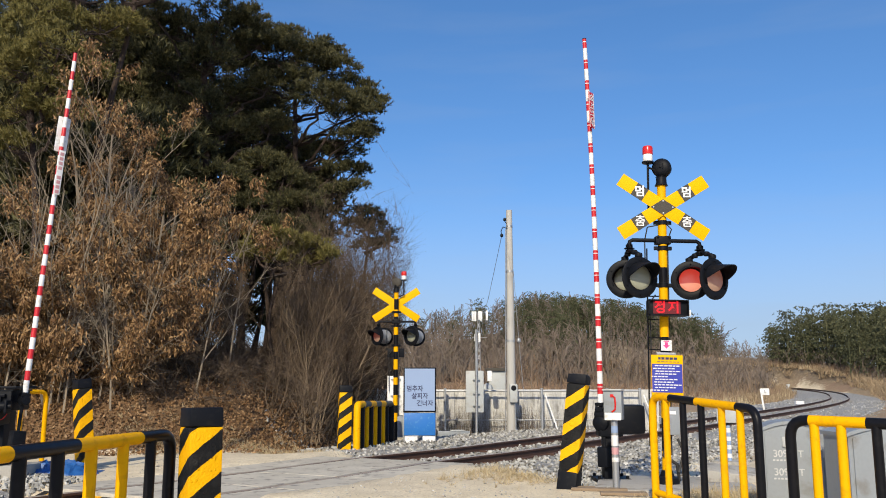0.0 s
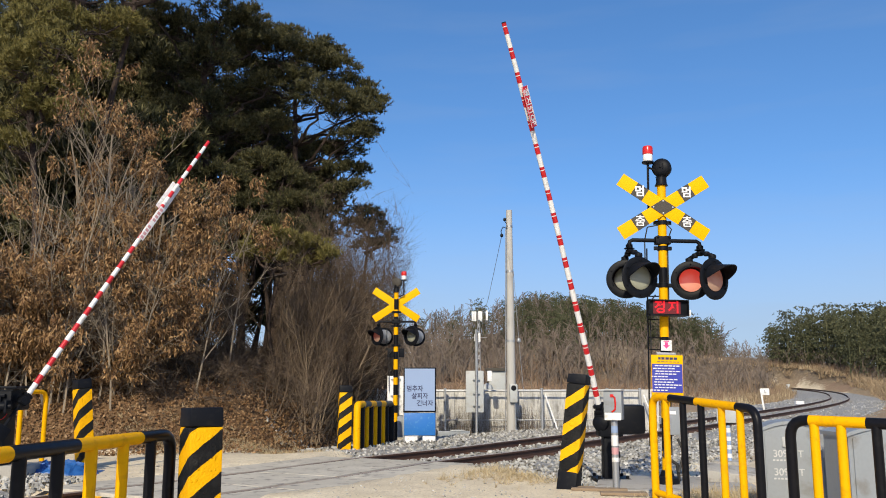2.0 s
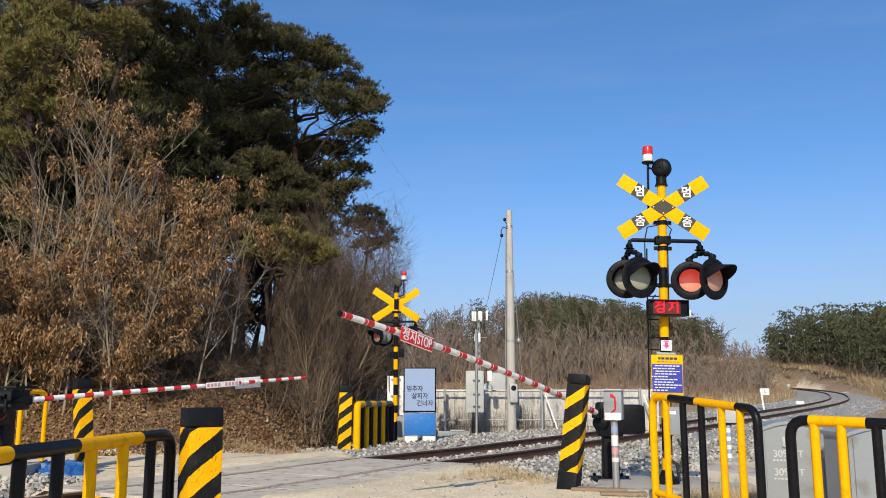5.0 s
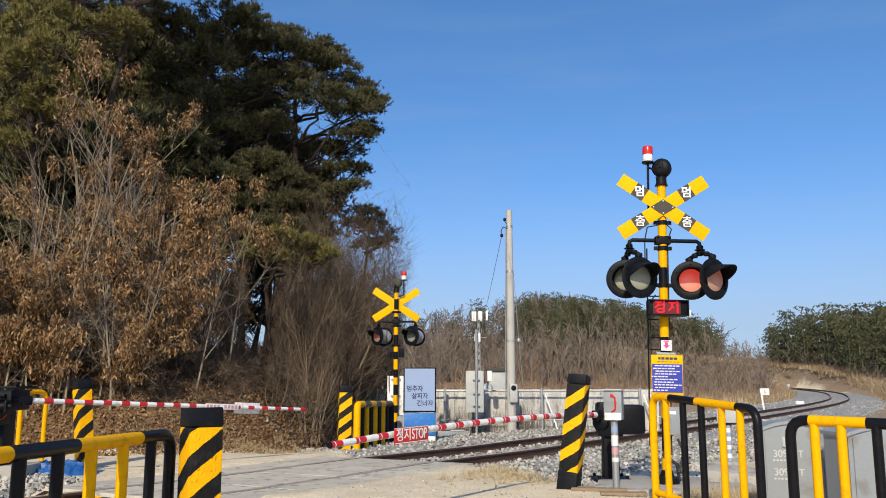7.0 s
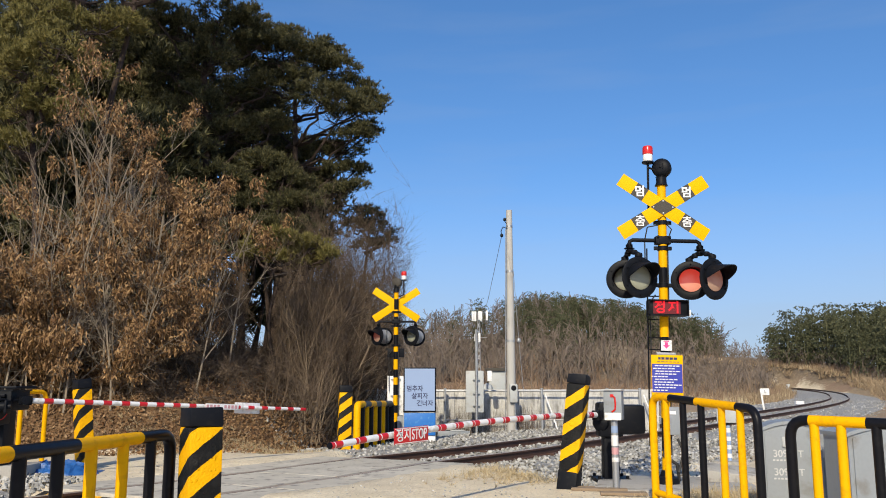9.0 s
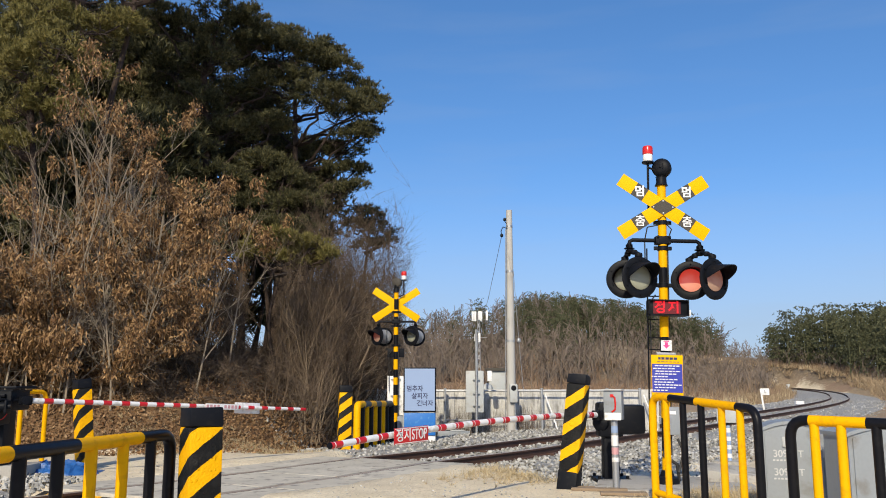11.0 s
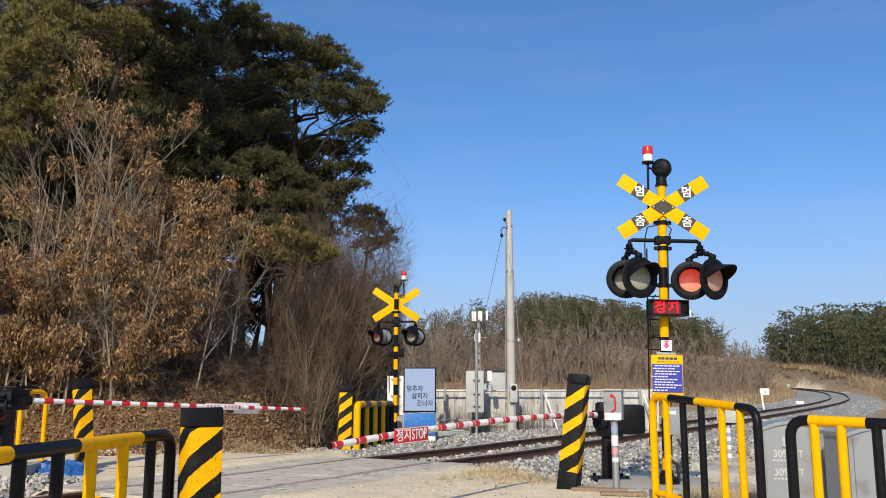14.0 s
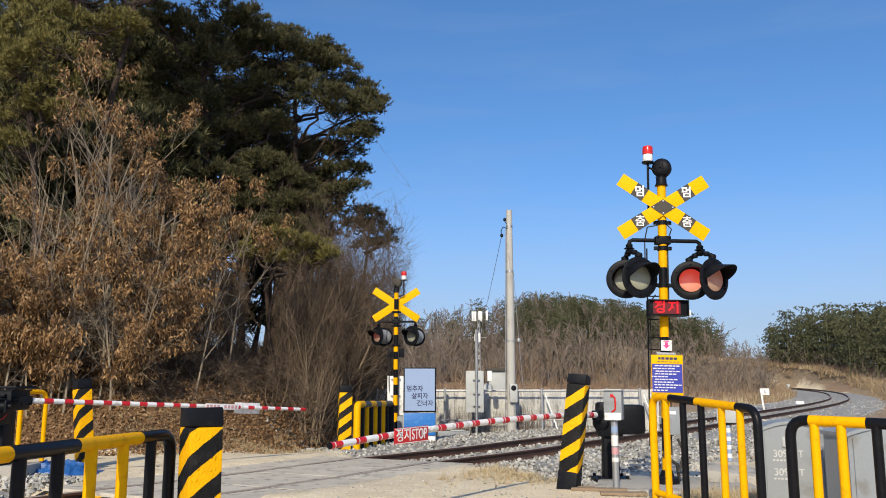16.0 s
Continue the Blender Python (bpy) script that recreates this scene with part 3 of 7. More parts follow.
# ---- hazard posts ----
def hazard_post(x, y, base, h, side, turn, lean_x, lean_y, label, mat=None, cap=0.14, foot=0.0):
    root = thing("hazard_post", pose(x, y, base, lean_x, lean_y, 0) @ pose(0, 0, 0, 0, 0, turn), label, "post", "striped posts at the crossing")
    bm = bmesh.new()
    box(bm, (side, side, h - cap + 0.3), (0, 0, (h - cap - 0.3) / 2), bevel=side * 0.09)
    for v in bm.verts:
        v.co += Vector((noise.noise(v.co * 7), noise.noise(v.co * 7 + Vector((9, 0, 0))), 0)) * 0.006
    part("shaft", bm, mat or M_HAZARD, root)
    bm = bmesh.new()
    box(bm, (side * 1.02, side * 1.02, cap), (0, 0, h - cap / 2 + 0.002), bevel=side * 0.07, taper=0.95)
    for v in bm.verts:
        v.co += Vector((0, 0, 1)) * noise.noise(v.co * 9) * 0.012
    part("cap", bm, M_BLACK_SOFT, root, "worn black top")
    if foot:
        bm = bmesh.new()
        box(bm, (side * 1.03, side * 1.03, foot + 0.3), (0, 0, (foot - 0.3) / 2), bevel=side * 0.09)
        for v in bm.verts:
            v.co += Vector((0, 0, 1)) * noise.noise(v.co * 12) * 0.05
        part("foot", bm, M_BLACK_SOFT, root, "scuffed black foot")
    return root


hazard_post(1.468, 10.2, 0.0, 1.285, 0.228, -25, 0, 7.0, "leaning square post with yellow and black diagonal stripes", None, 0.11, 0.16)
hazard_post(-1.58, 5.7, -0.33, 1.312, 0.224, 34, 0, -0.5, "thick square post, yellow and black stripes, chipped paint", M_HAZARD_WORN, 0.12)
hazard_post(-5.3, 12.9, 0.0, 1.26, 0.215, 45, 0, -6, "square striped post before a leafy bank", M_HAZARD_FINE)
hazard_post(-2.0, 17.5, -0.17, 1.36, 0.26, 12, 0, 0.8, "square striped post beside a striped railing", M_HAZARD_FINE)


# ---- pipe railings ----
def railing(p, q, h, legs, r, label, first="yellow", bottom=False, rail_split=()):
    """A pipe railing from p to q with bent ends; legs: (share of the length, colour)."""
    p, q = Vector(p), Vector(q)
    d = q - p
    turn = math.degrees(math.atan2(d.y, d.x))
    L = Vector((d.x, d.y)).length
    root = thing("pipe_railing", pose(p.x, p.y, p.z, 0, 0, turn), label, "railing", "yellow and black pipe railings")
    drop = d.z
    col = {"y": M_YELLOW, "k": M_BLACK}
    R = 0.13
    cuts = [0.0, *rail_split, 1.0]
    c = first
    for i in range(len(cuts) - 1):
        a, b = cuts[i], cuts[i + 1]
        bm = bmesh.new()
        pa, pb = Vector((L * a, 0, h + drop * a)), Vector((L * b, 0, h + drop * b))
        pts = [pa, pb]
        if a == 0:
            pts = [Vector((0, 0, -0.2))] + bend((0, 0, 0), (0, 0, h), (L, 0, h + drop), R) + [pb]
        if b == 1:
            pts = pts[:-1] + bend((0, 0, h), (L, 0, h + drop), (L, 0, drop), R) + [Vector((L, 0, drop - 0.2))]
        sweep(bm, pts, r, 14)
        part("top_pipe", bm, col[c], root)
        c = "k" if c == "y" else "y"
    for a, c in legs:
        bm = bmesh.new()
        tube(bm, (L * a, 0, drop * a - 0.2), (L * a, 0, h + drop * a), r * 0.86, n=14)
        part("upright", bm, col[c], root)
    if bottom:
        bm = bmesh.new()
        tube(bm, (0, 0, 0.06), (L * bottom, 0, 0.06 + drop * bottom), r * 0.86, n=12)
        part("bottom_pipe", bm, M_YELLOW, root)
    return root

railing((2.09, 8.6, 0.05), (2.6, 7.15, -0.05), 0.99, [(0.15, "y"), (0.33, "k"), (0.51, "k"), (0.7, "y"), (0.86, "y")], 0.038, "yellow and black pipe railing before a signal", "y", 0.25, (0.2, 0.47, 0.84))
railing((2.485, 6.2, -0.1), (3.15, 5.5, -0.12), 0.99, [(0.18, "y"), (0.37, "y"), (0.61, "k"), (0.84, "k")], 0.038, "yellow and black pipe railing before grey cabinets", "k", 0, (0.15, 0.55))
railing((-1.805, 5.75, -0.19), (-2.05, 3.3, -0.19), 1.0, [(0.12, "k"), (0.27, "y"), (0.42, "y"), (0.555, "k"), (0.69, "k"), (0.85, "y")], 0.038, "low thick pipe railing in yellow and black", "k", 0, (0.19, 0.49, 0.73))
railing((-6.12, 12.5, 0.0), (-5.97, 12.95, 0.0), 1.07, [], 0.035, "short yellow pipe railing at the barrier machine", "y", 0, ())
railing((-1.72, 17.3, -0.17), (-1.22, 20.3, -0.2), 0.98, [(0.12, "k"), (0.24, "y"), (0.36, "k"), (0.48, "y"), (0.6, "k"), (0.72, "y"), (0.84, "k")], 0.072, "striped railing with close thick uprights", "y", 0, (0.15, 0.3, 0.45, 0.6, 0.75))


M_DRUM = surface("lamp_drum", (0.3, 0.31, 0.32), (0.24, 0.25, 0.26), 0.35, 0.3, 5, 50, 0.6, 0.03)


# ---- crossing signals ----
def lamp(parent, x, y, z, turn, lit, pale=False, size=1.0):
    """A round flashing lamp: backing disc, drum, hood and a lens disc that turns over, pale on one face and lit on the other."""
    m = pose(x, y, z, 0, 0, turn) @ Matrix.Scale(size, 4)
    bm = bmesh.new()
    fwd = pose(0, 0, 0, 90, 0, 0)          # local z looks at -y
    lathe(bm, [(0.158, -0.03), (0.16, 0.006), (0.178, 0.012), (0.248, 0.012), (0.257, 0.006), (0.258, -0.006), (0.25, -0.014), (0.2, -0.02), (0.165, -0.03), (0.158, -0.03)], fwd, 32)
    for k in range(6):
        a = radians(60 * k + 30)
        lathe(bm, [(0.001, 0.03), (0.009, 0.028), (0.01, 0.01)], Matrix.Translation((0.218 * math.cos(a), 0, 0.218 * math.sin(a))) @ fwd, 6)
    head = part("lamp", bm, M_BLACK_SOFT, parent, "black round flashing lamp", m)
    bm = bmesh.new()
    if pale:
        lathe(bm, [(0.2, -0.018), (0.19, -0.06), (0.18, -0.17), (0.12, -0.215), (0.02, -0.225), (0.015, -0.21), (0.16, -0.16), (0.168, -0.03), (0.17, -0.018)], fwd, 28)
    else:
        lathe(bm, [(0.172, -0.018), (0.165, -0.05), (0.14, -0.09), (0.09, -0.12), (0.02, -0.125), (0.015, -0.12), (0.13, -0.085), (0.155, -0.03), (0.16, -0.018)], fwd, 28)
    part("drum", bm, M_DRUM if pale else M_BLACK_SOFT, head, "pale grey lamp drum" if pale else "")
    bm = bmesh.new()
    prof = []
    N = 28
    for i in range(N + 1):
        a = radians(-25 + 230 * i / N)
        reach = 0.04 + 0.26 * max(0.0, math.sin(a)) ** 0.8
        ca, sa = math.cos(a), math.sin(a)
        prof.append([(0.182 * ca, -0.015, 0.182 * sa), (0.185 * ca, -reach, 0.185 * sa - reach * 0.12), (0.176 * ca, -reach, 0.176 * sa - reach * 0.12), (0.173 * ca, -0.015, 0.173 * sa)])
    flat = [q for r in prof for q in r]
    fs = [(i * 4 + k, i * 4 + (k + 1) % 4, i * 4 + 4 + (k + 1) % 4, i * 4 + 4 + k) for i in range(N) for k in range(4)]
    put(bm, flat, fs + [(0, 1, 2, 3), (N * 4 + 3, N * 4 + 2, N * 4 + 1, N * 4)], True)
    part("hood", bm, M_BLACK_SOFT, head, "black sun hood")
    bm = bmesh.new()
    lathe(bm, [(0.001, 0.02), (0.06, 0.0175), (0.11, 0.011), (0.15, 0.002), (0.152, 0.0)], fwd, 28, 0)
    lathe(bm, [(0.152, -0.0005), (0.15, -0.002), (0.11, -0.011), (0.06, -0.0175), (0.001, -0.02)], fwd, 28, 1)
    lens = part("lens", bm, [M_LENS, lit], head, "round flashing lens", pose(0, -0.008, 0))
    return lens


def hanger(bm, x, y, lx, ly, z):
    sweep(bm, [(x, y, z + 0.04), (x, y, z - 0.05), ((x + lx) / 2, (y + ly) / 2, z - 0.1), (lx, ly + 0.05, z - 0.13), (lx, ly + 0.06, z - 0.3)], 0.03, 10)
    for q, r in (((x, y, z), 0.046), ((x, y, z - 0.075), 0.05), (((x + lx) / 2, (y + ly) / 2, z - 0.1), 0.04), ((lx, ly + 0.05, z - 0.15), 0.05), ((lx, ly + 0.06, z - 0.2), 0.042)):
        lathe(bm, [(r * 0.6, -0.03), (r * 0.95, -0.022), (r, 0), (r * 0.95, 0.022), (r * 0.6, 0.03)], Matrix.Translation(q), 12)
    lathe(bm, [(0.03, -0.006), (0.068, -0.005), (0.068, 0.005), (0.03, 0.006)], Matrix.Translation((x, y, z - 0.03)), 12)


def crossbuck(root, z, back):
    """Two crossed boards, with words on the front only."""
    for sgn in (1, -1):
        off_y = (-0.075 if sgn > 0 else -0.071) * (-1 if back else 1)
        rot = pose(0, off_y, z, 0, 33 * sgn, 0)
        bm = bmesh.new()
        box(bm, (1.32, 0.004, 0.18), bevel=0.0015)
        b = part("board", bm, M_SIGN_YELLOW, root, "yellow crossing board", rot)
        for off in (-0.36, 0.36):
            if back:
                continue
            bm = bmesh.new()
            box(bm, (0.165, 0.003, 0.181), (off, -0.0035, 0))
            part("panel", bm, M_GREYSIGN, b, "dark grey panel")
    if back:
        return
    bm = bmesh.new()
    put(bm, [(-0.165, -0.0795, z), (0, -0.0795, z - 0.107), (0.165, -0.0795, z), (0, -0.0795, z + 0.107), (-0.165, -0.0765, z), (0, -0.0765, z - 0.107), (0.165, -0.0765, z), (0, -0.0765, z + 0.107)],
        [(0, 1, 2, 3), (7, 6, 5, 4), (0, 4, 5, 1), (1, 5, 6, 2), (2, 6, 7, 3), (3, 7, 4, 0)])
    part("middle_plate", bm, M_GREYSIGN, root, "dark grey middle plate")
    for px, pz in ((-0.125, 0), (0.125, 0), (0, 0.08), (0, -0.08)):
        bm = bmesh.new()
        lathe(bm, [(0.001, 0.008), (0.011, 0.006), (0.013, 0)], Matrix.Translation((px, -0.0795, z + pz)) @ pose(0, 0, 0, 90, 0, 0), 8)
        part("bolt", bm, M_GALV, root)
    cx, cz = 0.36 * math.cos(radians(33)), 0.36 * math.sin(radians(33))
    for wx, wz, word in ((-cx, cz, "멈"), (cx, cz, "멈"), (-cx, -cz, "춤"), (cx, -cz, "춤")):
        writing("letter", word, 0.15, M_WHITE, root, upright(wx, -0.082, z + wz), 0.001, 1.0, "white letter", 0.03 if word == "멈" else 0.012)


def pole_bands(root, r, top, bands):
    """The pole in painted lengths."""
    z = -0.2
    for h, c in bands:
        bm = bmesh.new()
        tube(bm, (0, 0, z), (0, 0, h), r, n=20)
        part("pole", bm, {"y": M_YELLOW, "k": M_BLACK}[c], root)
        z = h


def crossing_signal(m, label, lamps, back, bands, group):
    root = thing("crossing_signal", m, label, "crossing signal", group)
    pole_bands(root, 0.056, 3.95, bands)
    bm = bmesh.new()
    lathe(bm, [(0.085, 3.73), (0.07, 3.76), (0.066, 3.84), (0.075, 3.85), (0.05, 3.86)], None, 18)
    part("pole_top", bm, M_BLACK_SOFT, root, "dark pole socket")
    bm = bmesh.new()                       # bell
    bell = Matrix.Translation((0.005, 0.0, 3.975)) @ pose(0, 0, 0, 90, 0, -28)
    lathe(bm, [(0.001, 0.075), (0.012, 0.073), (0.014, 0.06), (0.05, 0.058), (0.1, 0.045), (0.122, 0.02), (0.126, 0.0), (0.124, -0.03), (0.116, -0.035), (0.114, -0.09), (0.08, -0.115), (0.001, -0.12)], bell, 28)
    box(bm, (0.012, 0.012, 0.07), (0.005, -0.07, 3.985))
    part("bell", bm, M_GREYSIGN if back else M_BLACK_SOFT, root, "round grey warning bell" if back else "round black warning bell")
    bm = bmesh.new()                       # beacon on its own rod
    bx = -0.172 if not back else 0.186
    sweep(bm, [(bx, 0, 3.66 if back else 3.35), (bx, 0, 4.04)], 0.016, 8)
    lathe(bm, [(0.03, 4.02), (0.075, 4.03), (0.078, 4.05), (0.06, 4.055)], Matrix.Translation((bx, 0, 0)), 18)
    zb = 3.68 if back else 3.98
    sweep(bm, [(bx, 0, zb), (bx / 2, 0, zb - 0.04), (0, 0, zb - 0.05)], 0.014, 8)
    part("beacon_rod", bm, M_BLACK, root)
    bm = bmesh.new()
    lathe(bm, [(0.06, 4.05), (0.063, 4.06), (0.062, 4.145), (0.06, 4.15)], Matrix.Translation((bx, 0, 0)), 20)
    part("beacon_base", bm, M_WHITE, root, "white lamp base")
    bm = bmesh.new()
    lathe(bm, [(0.066, 4.148), (0.068, 4.155), (0.066, 4.24), (0.058, 4.258), (0.03, 4.264), (0.001, 4.266)], Matrix.Translation((bx, 0, 0)), 20)
    part("beacon", bm, M_BEACON, root, "red beacon cap")
    crossbuck(root, 3.43, back)
    for z in (3.236, 2.9, 2.42):     # clamps
        bm = bmesh.new()
        lathe(bm, [(0.057, z - 0.03), (0.068, z - 0.026), (0.068, z + 0.026), (0.057, z + 0.03)], None, 18)
        for a in (-1, 1):
            box(bm, (0.06, 0.03, 0.05), (a * 0.085, -0.01, z), bevel=0.006)
        part("clamp", bm, M_BLACK_SOFT, root, "black pole clamp")
    bm = bmesh.new()                       # lamp arm
    sweep(bm, [(-0.43, 0, 2.93), (-0.425, 0, 2.98), (-0.39, 0, 3.003), (0.44, 0, 3.003), (0.475, 0, 2.98), (0.48, 0, 2.93)], 0.026, 12)
    for u in (-1, 1):
        for w in (-1, 1):
            lathe(bm, [(0.016, 0), (0.016, 0.02), (0.001, 0.024)], Matrix.Translation((0.075 * u, -0.065, 3.003 + 0.04 * w)) @ pose(0, 0, 0, 90, 0, 0), 6)
    box(bm, (0.2, 0.13, 0.11), (0, 0, 3.003), bevel=0.02)
    for lx, ly, lz, turn, lit, *_ in lamps:
        hanger(bm, 0.48 if lx > 0 else -0.43, 0, lx, ly, 2.92)
    part("lamp_arm", bm, M_BLACK_SOFT, root, "black cross arm with lamp hangers")
    for q in ([(-0.07, -0.03, 3.2), (-0.2, -0.03, 3.17), (-0.23, 0, 3.0), (-0.22, 0.02, 2.3)], [(0.05, -0.06, 3.2), (0.1, -0.08, 3.14), (0.075, -0.05, 3.06)], [(-0.1, 0, 2.3), (-0.17, 0.03, 2.2), (-0.16, 0.03, 1.3)], [(0.065, 0, 3.0), (0.066, 0, 2.0), (0.064, 0, 0.3)]):
        bm = bmesh.new()
        sweep(bm, [Vector(a) for a in q], 0.009, 6)
        part("cable", bm, M_RUBBER, root, "black cable along the pole")
    bm = bmesh.new()                       # foot
    lathe(bm, [(0.15, -0.05), (0.15, 0.03), (0.09, 0.05), (0.065, 0.12)], None, 18)
    part("foot", bm, M_BLACK_SOFT, root, "cast pole foot")
    lenses = [lamp(root, lx, ly, lz, turn, lit, back, *size) for lx, ly, lz, turn, lit, *size in lamps]
    return root, lenses


NEAR_BANDS = [(0.35, "y"), (0.75, "k"), (1.2, "y"), (1.76, "k"), (2.42, "y"), (2.65, "k"), (3.76, "y")]
FAR_BANDS = [(0.573, "k"), (0.788, "y"), (0.969, "k"), (1.213, "y"), (1.467, "k"), (1.636, "y"), (1.832, "k"), (2.08, "y"), (2.264, "k"), (2.426, "y"), (2.68, "k"), (2.926, "y"), (3.127, "k"), (3.3, "y"), (3.56, "k"), (3.75, "y"), (3.95, "k")]
signal_near, LENS_NEAR = crossing_signal(pose(2.77, 10.8, 0, 0, 1.3, 0), "yellow and black crossing signal with bell, lamps and lit display",
    [(-0.466, 0.05, 2.5, -10, M_LENS_RED, 0.98), (-0.364, -0.28, 2.48, 22, M_LENS_PINK, 1.02), (0.369, 0.05, 2.5, -10, M_LENS_RED, 0.98), (0.565, -0.28, 2.48, 33, M_LENS_PINK, 1.02)], False, NEAR_BANDS, "crossing signals")
signal_far, LENS_FAR = crossing_signal(pose(-1.16, 21.0, -0.24, 0, 0, 3), "yellow and black signal seen from behind with plain crossed boards",
    [(-0.46, -0.12, 2.64, -50, M_LENS_PINK, 0.9), (0.375, -0.12, 2.65, -42, M_LENS_PINK, 0.95), (-0.3, 0.2, 2.64, 190, M_LENS_RED, 0.9), (0.5, 0.2, 2.64, 190, M_LENS_RED, 0.9)], True, FAR_BANDS, "crossing signals")


def dress_near_signal():
    root = signal_near
    bm = bmesh.new()                       # display
    box(bm, (0.5, 0.12, 0.2), (0.005, -0.13, 2.114), bevel=0.012)
    for z in (2.207, 2.021):
        box(bm, (0.5, 0.06, 0.014), (0.005, -0.215, z))
    for x in (-0.238, 0.248):
        box(bm, (0.014, 0.06, 0.2), (x, -0.215, 2.114))
    disp = part("display", bm, M_BLACK_SOFT, root, "black display box with lit red letters")
    bm = bmesh.new()
    box(bm, (0.34, 0.003, 0.15), (-0.01, -0.193, 2.114))
    part("lit_panel", bm, M_LED_DIM, disp, "dim red panel")
    for x, w in ((-0.085, "정"), (0.085, "지")):
        writing("lit_letter", w, 0.165, M_LED, disp, upright(x - 0.01, -0.197, 2.114), 0.001, 0.98, "lit red letter", 0.03)
    bm = bmesh.new()                       # small arrow sign
    box(bm, (0.135, 0.006, 0.13), (0.0, -0.09, 1.65), bevel=0.002)
    small = part("arrow_sign", bm, M_WHITE, root, "small white sign with a magenta arrow")
    bm = bmesh.new()
    put(bm, [(-0.02, -0.095, 1.69), (0.02, -0.095, 1.69), (0.02, -0.095, 1.655), (0.045, -0.095, 1.655), (0, -0.095, 1.61), (-0.045, -0.095, 1.655), (-0.02, -0.095, 1.655)], [(0, 1, 2, 6), (5, 6, 2, 3, 4)])
    box(bm, (0.07, 0.002, 0.012), (0, -0.094, 1.702))
    part("arrow", bm, M_PINK, small)
    bm = bmesh.new()
    box(bm, (0.24, 0.03, 0.035), (0.0, -0.075, 1.545), bevel=0.006)
    for a in (-0.09, 0.09):
        box(bm, (0.035, 0.05, 0.03), (a, -0.08, 1.545), bevel=0.005)
    part("bracket", bm, M_GALV, root, "galvanised sign bracket")
    bm = bmesh.new()                       # notice board
    box(bm, (0.395, 0.012, 0.54), (0.0, -0.1, 1.26), bevel=0.003)
    board = part("notice_board", bm, M_SIGN_YELLOW, root, "blue and yellow notice board with white lines")
    bm = bmesh.new()
    box(bm, (0.38, 0.004, 0.352), (0.0, -0.107, 1.242))
    part("blue_field", bm, M_BLUE_SIGN, board, "blue field")
    for i, (w, off) in enumerate(((0.33, 0.01), (0.29, -0.01), (0.33, 0.02), (0.3, 0.01), (0.2, -0.03), (0.33, 0.01), (0.28, 0.0), (0.35, 0.0), (0.3, 0.01), (0.18, -0.04))):
        z = 1.395 - i * 0.0335
        x = -0.165 + off
        k = 0
        while x < -0.21 + w:
            u = 0.02 + 0.03 * random.random()
            bm = bmesh.new()
            box(bm, (u, 0.002, 0.0125), (x + u / 2, -0.11, z))
            part("text_bar", bm, M_WHITE, board)
            x += u + 0.01
    for z, h, w in ((1.487, 0.03, 0.25), (1.445, 0.009, 0.28), (1.02, 0.012, 0.28)):
        x = -w / 2 + 0.015
        while x < w / 2:
            u = 0.028 + 0.016 * random.random()
            bm = bmesh.new()
            box(bm, (u, 0.002, h), (x + u / 2, -0.1075, z))
            part("text_bar", bm, M_INK, board)
            x += u + 0.01
    bm = bmesh.new()                       # step irons and side rail
    sweep(bm, [(-0.2, 0.02, 0.4), (-0.2, 0.02, 2.9)], 0.01, 6)
    for z in (1.6, 1.75, 1.98, 2.28, 2.42):
        sweep(bm, [(-0.2, 0.02, z), (-0.05, 0.02, z)], 0.009, 6)
    part("side_rail", bm, M_BLACK, root, "thin black conduit rail")
    bm = bmesh.new()                       # junction box
    box(bm, (0.21, 0.14, 0.34), (0.07, -0.02, 0.72), bevel=0.015)
    jb = part("junction_box", bm, M_GREY, root, "grey junction box")
    bm = bmesh.new()
    box(bm, (0.08, 0.002, 0.04), (0.06, -0.092, 0.82))
    part("label_plate", bm, M_WHITE, jb)
    bm = bmesh.new()
    sweep(bm, [(0.02, 0, 0.5), (-0.05, -0.05, 0.3), (0.1, -0.1, 0.2), (0.14, -0.05, 0.0)], 0.022, 8)
    sweep(bm, [(0.14, 0, 0.5), (0.2, -0.05, 0.35), (0.12, -0.1, 0.1)], 0.018, 8)
    part("hose", bm, M_RUBBER, root, "black cable hose")
    bm = bmesh.new()
    box(bm, (0.06, 0.05, 0.08), (0.275, -0.12, 2.06), bevel=0.01)
    part("sensor", bm, M_WHITE, root, "small white sensor")


dress_near_signal()


def dress_far_signal():
    root = signal_far
    bm = bmesh.new()
    box(bm, (0.42, 0.12, 0.22), (0.0, 0.12, 2.24), bevel=0.012)
    part("display", bm, M_BLACK_SOFT, root, "black display box from behind")
    bm = bmesh.new()
    box(bm, (0.4, 0.012, 0.95), (0.0, 0.1, 1.2), bevel=0.003)
    part("notice_board", bm, M_WHITE, root, "pale back of a notice board")
    bm = bmesh.new()
    for z in (1.6, 1.2, 0.95):
        box(bm, (0.24, 0.03, 0.035), (0.0, 0.06, z), bevel=0.006)
    part("bracket", bm, M_GALV, root)
    bm = bmesh.new()
    box(bm, (0.36, 0.2, 0.5), (0.05, 0.08, 0.45), bevel=0.02)
    part("junction_box", bm, M_GREY, root, "grey junction box")


dress_far_signal()


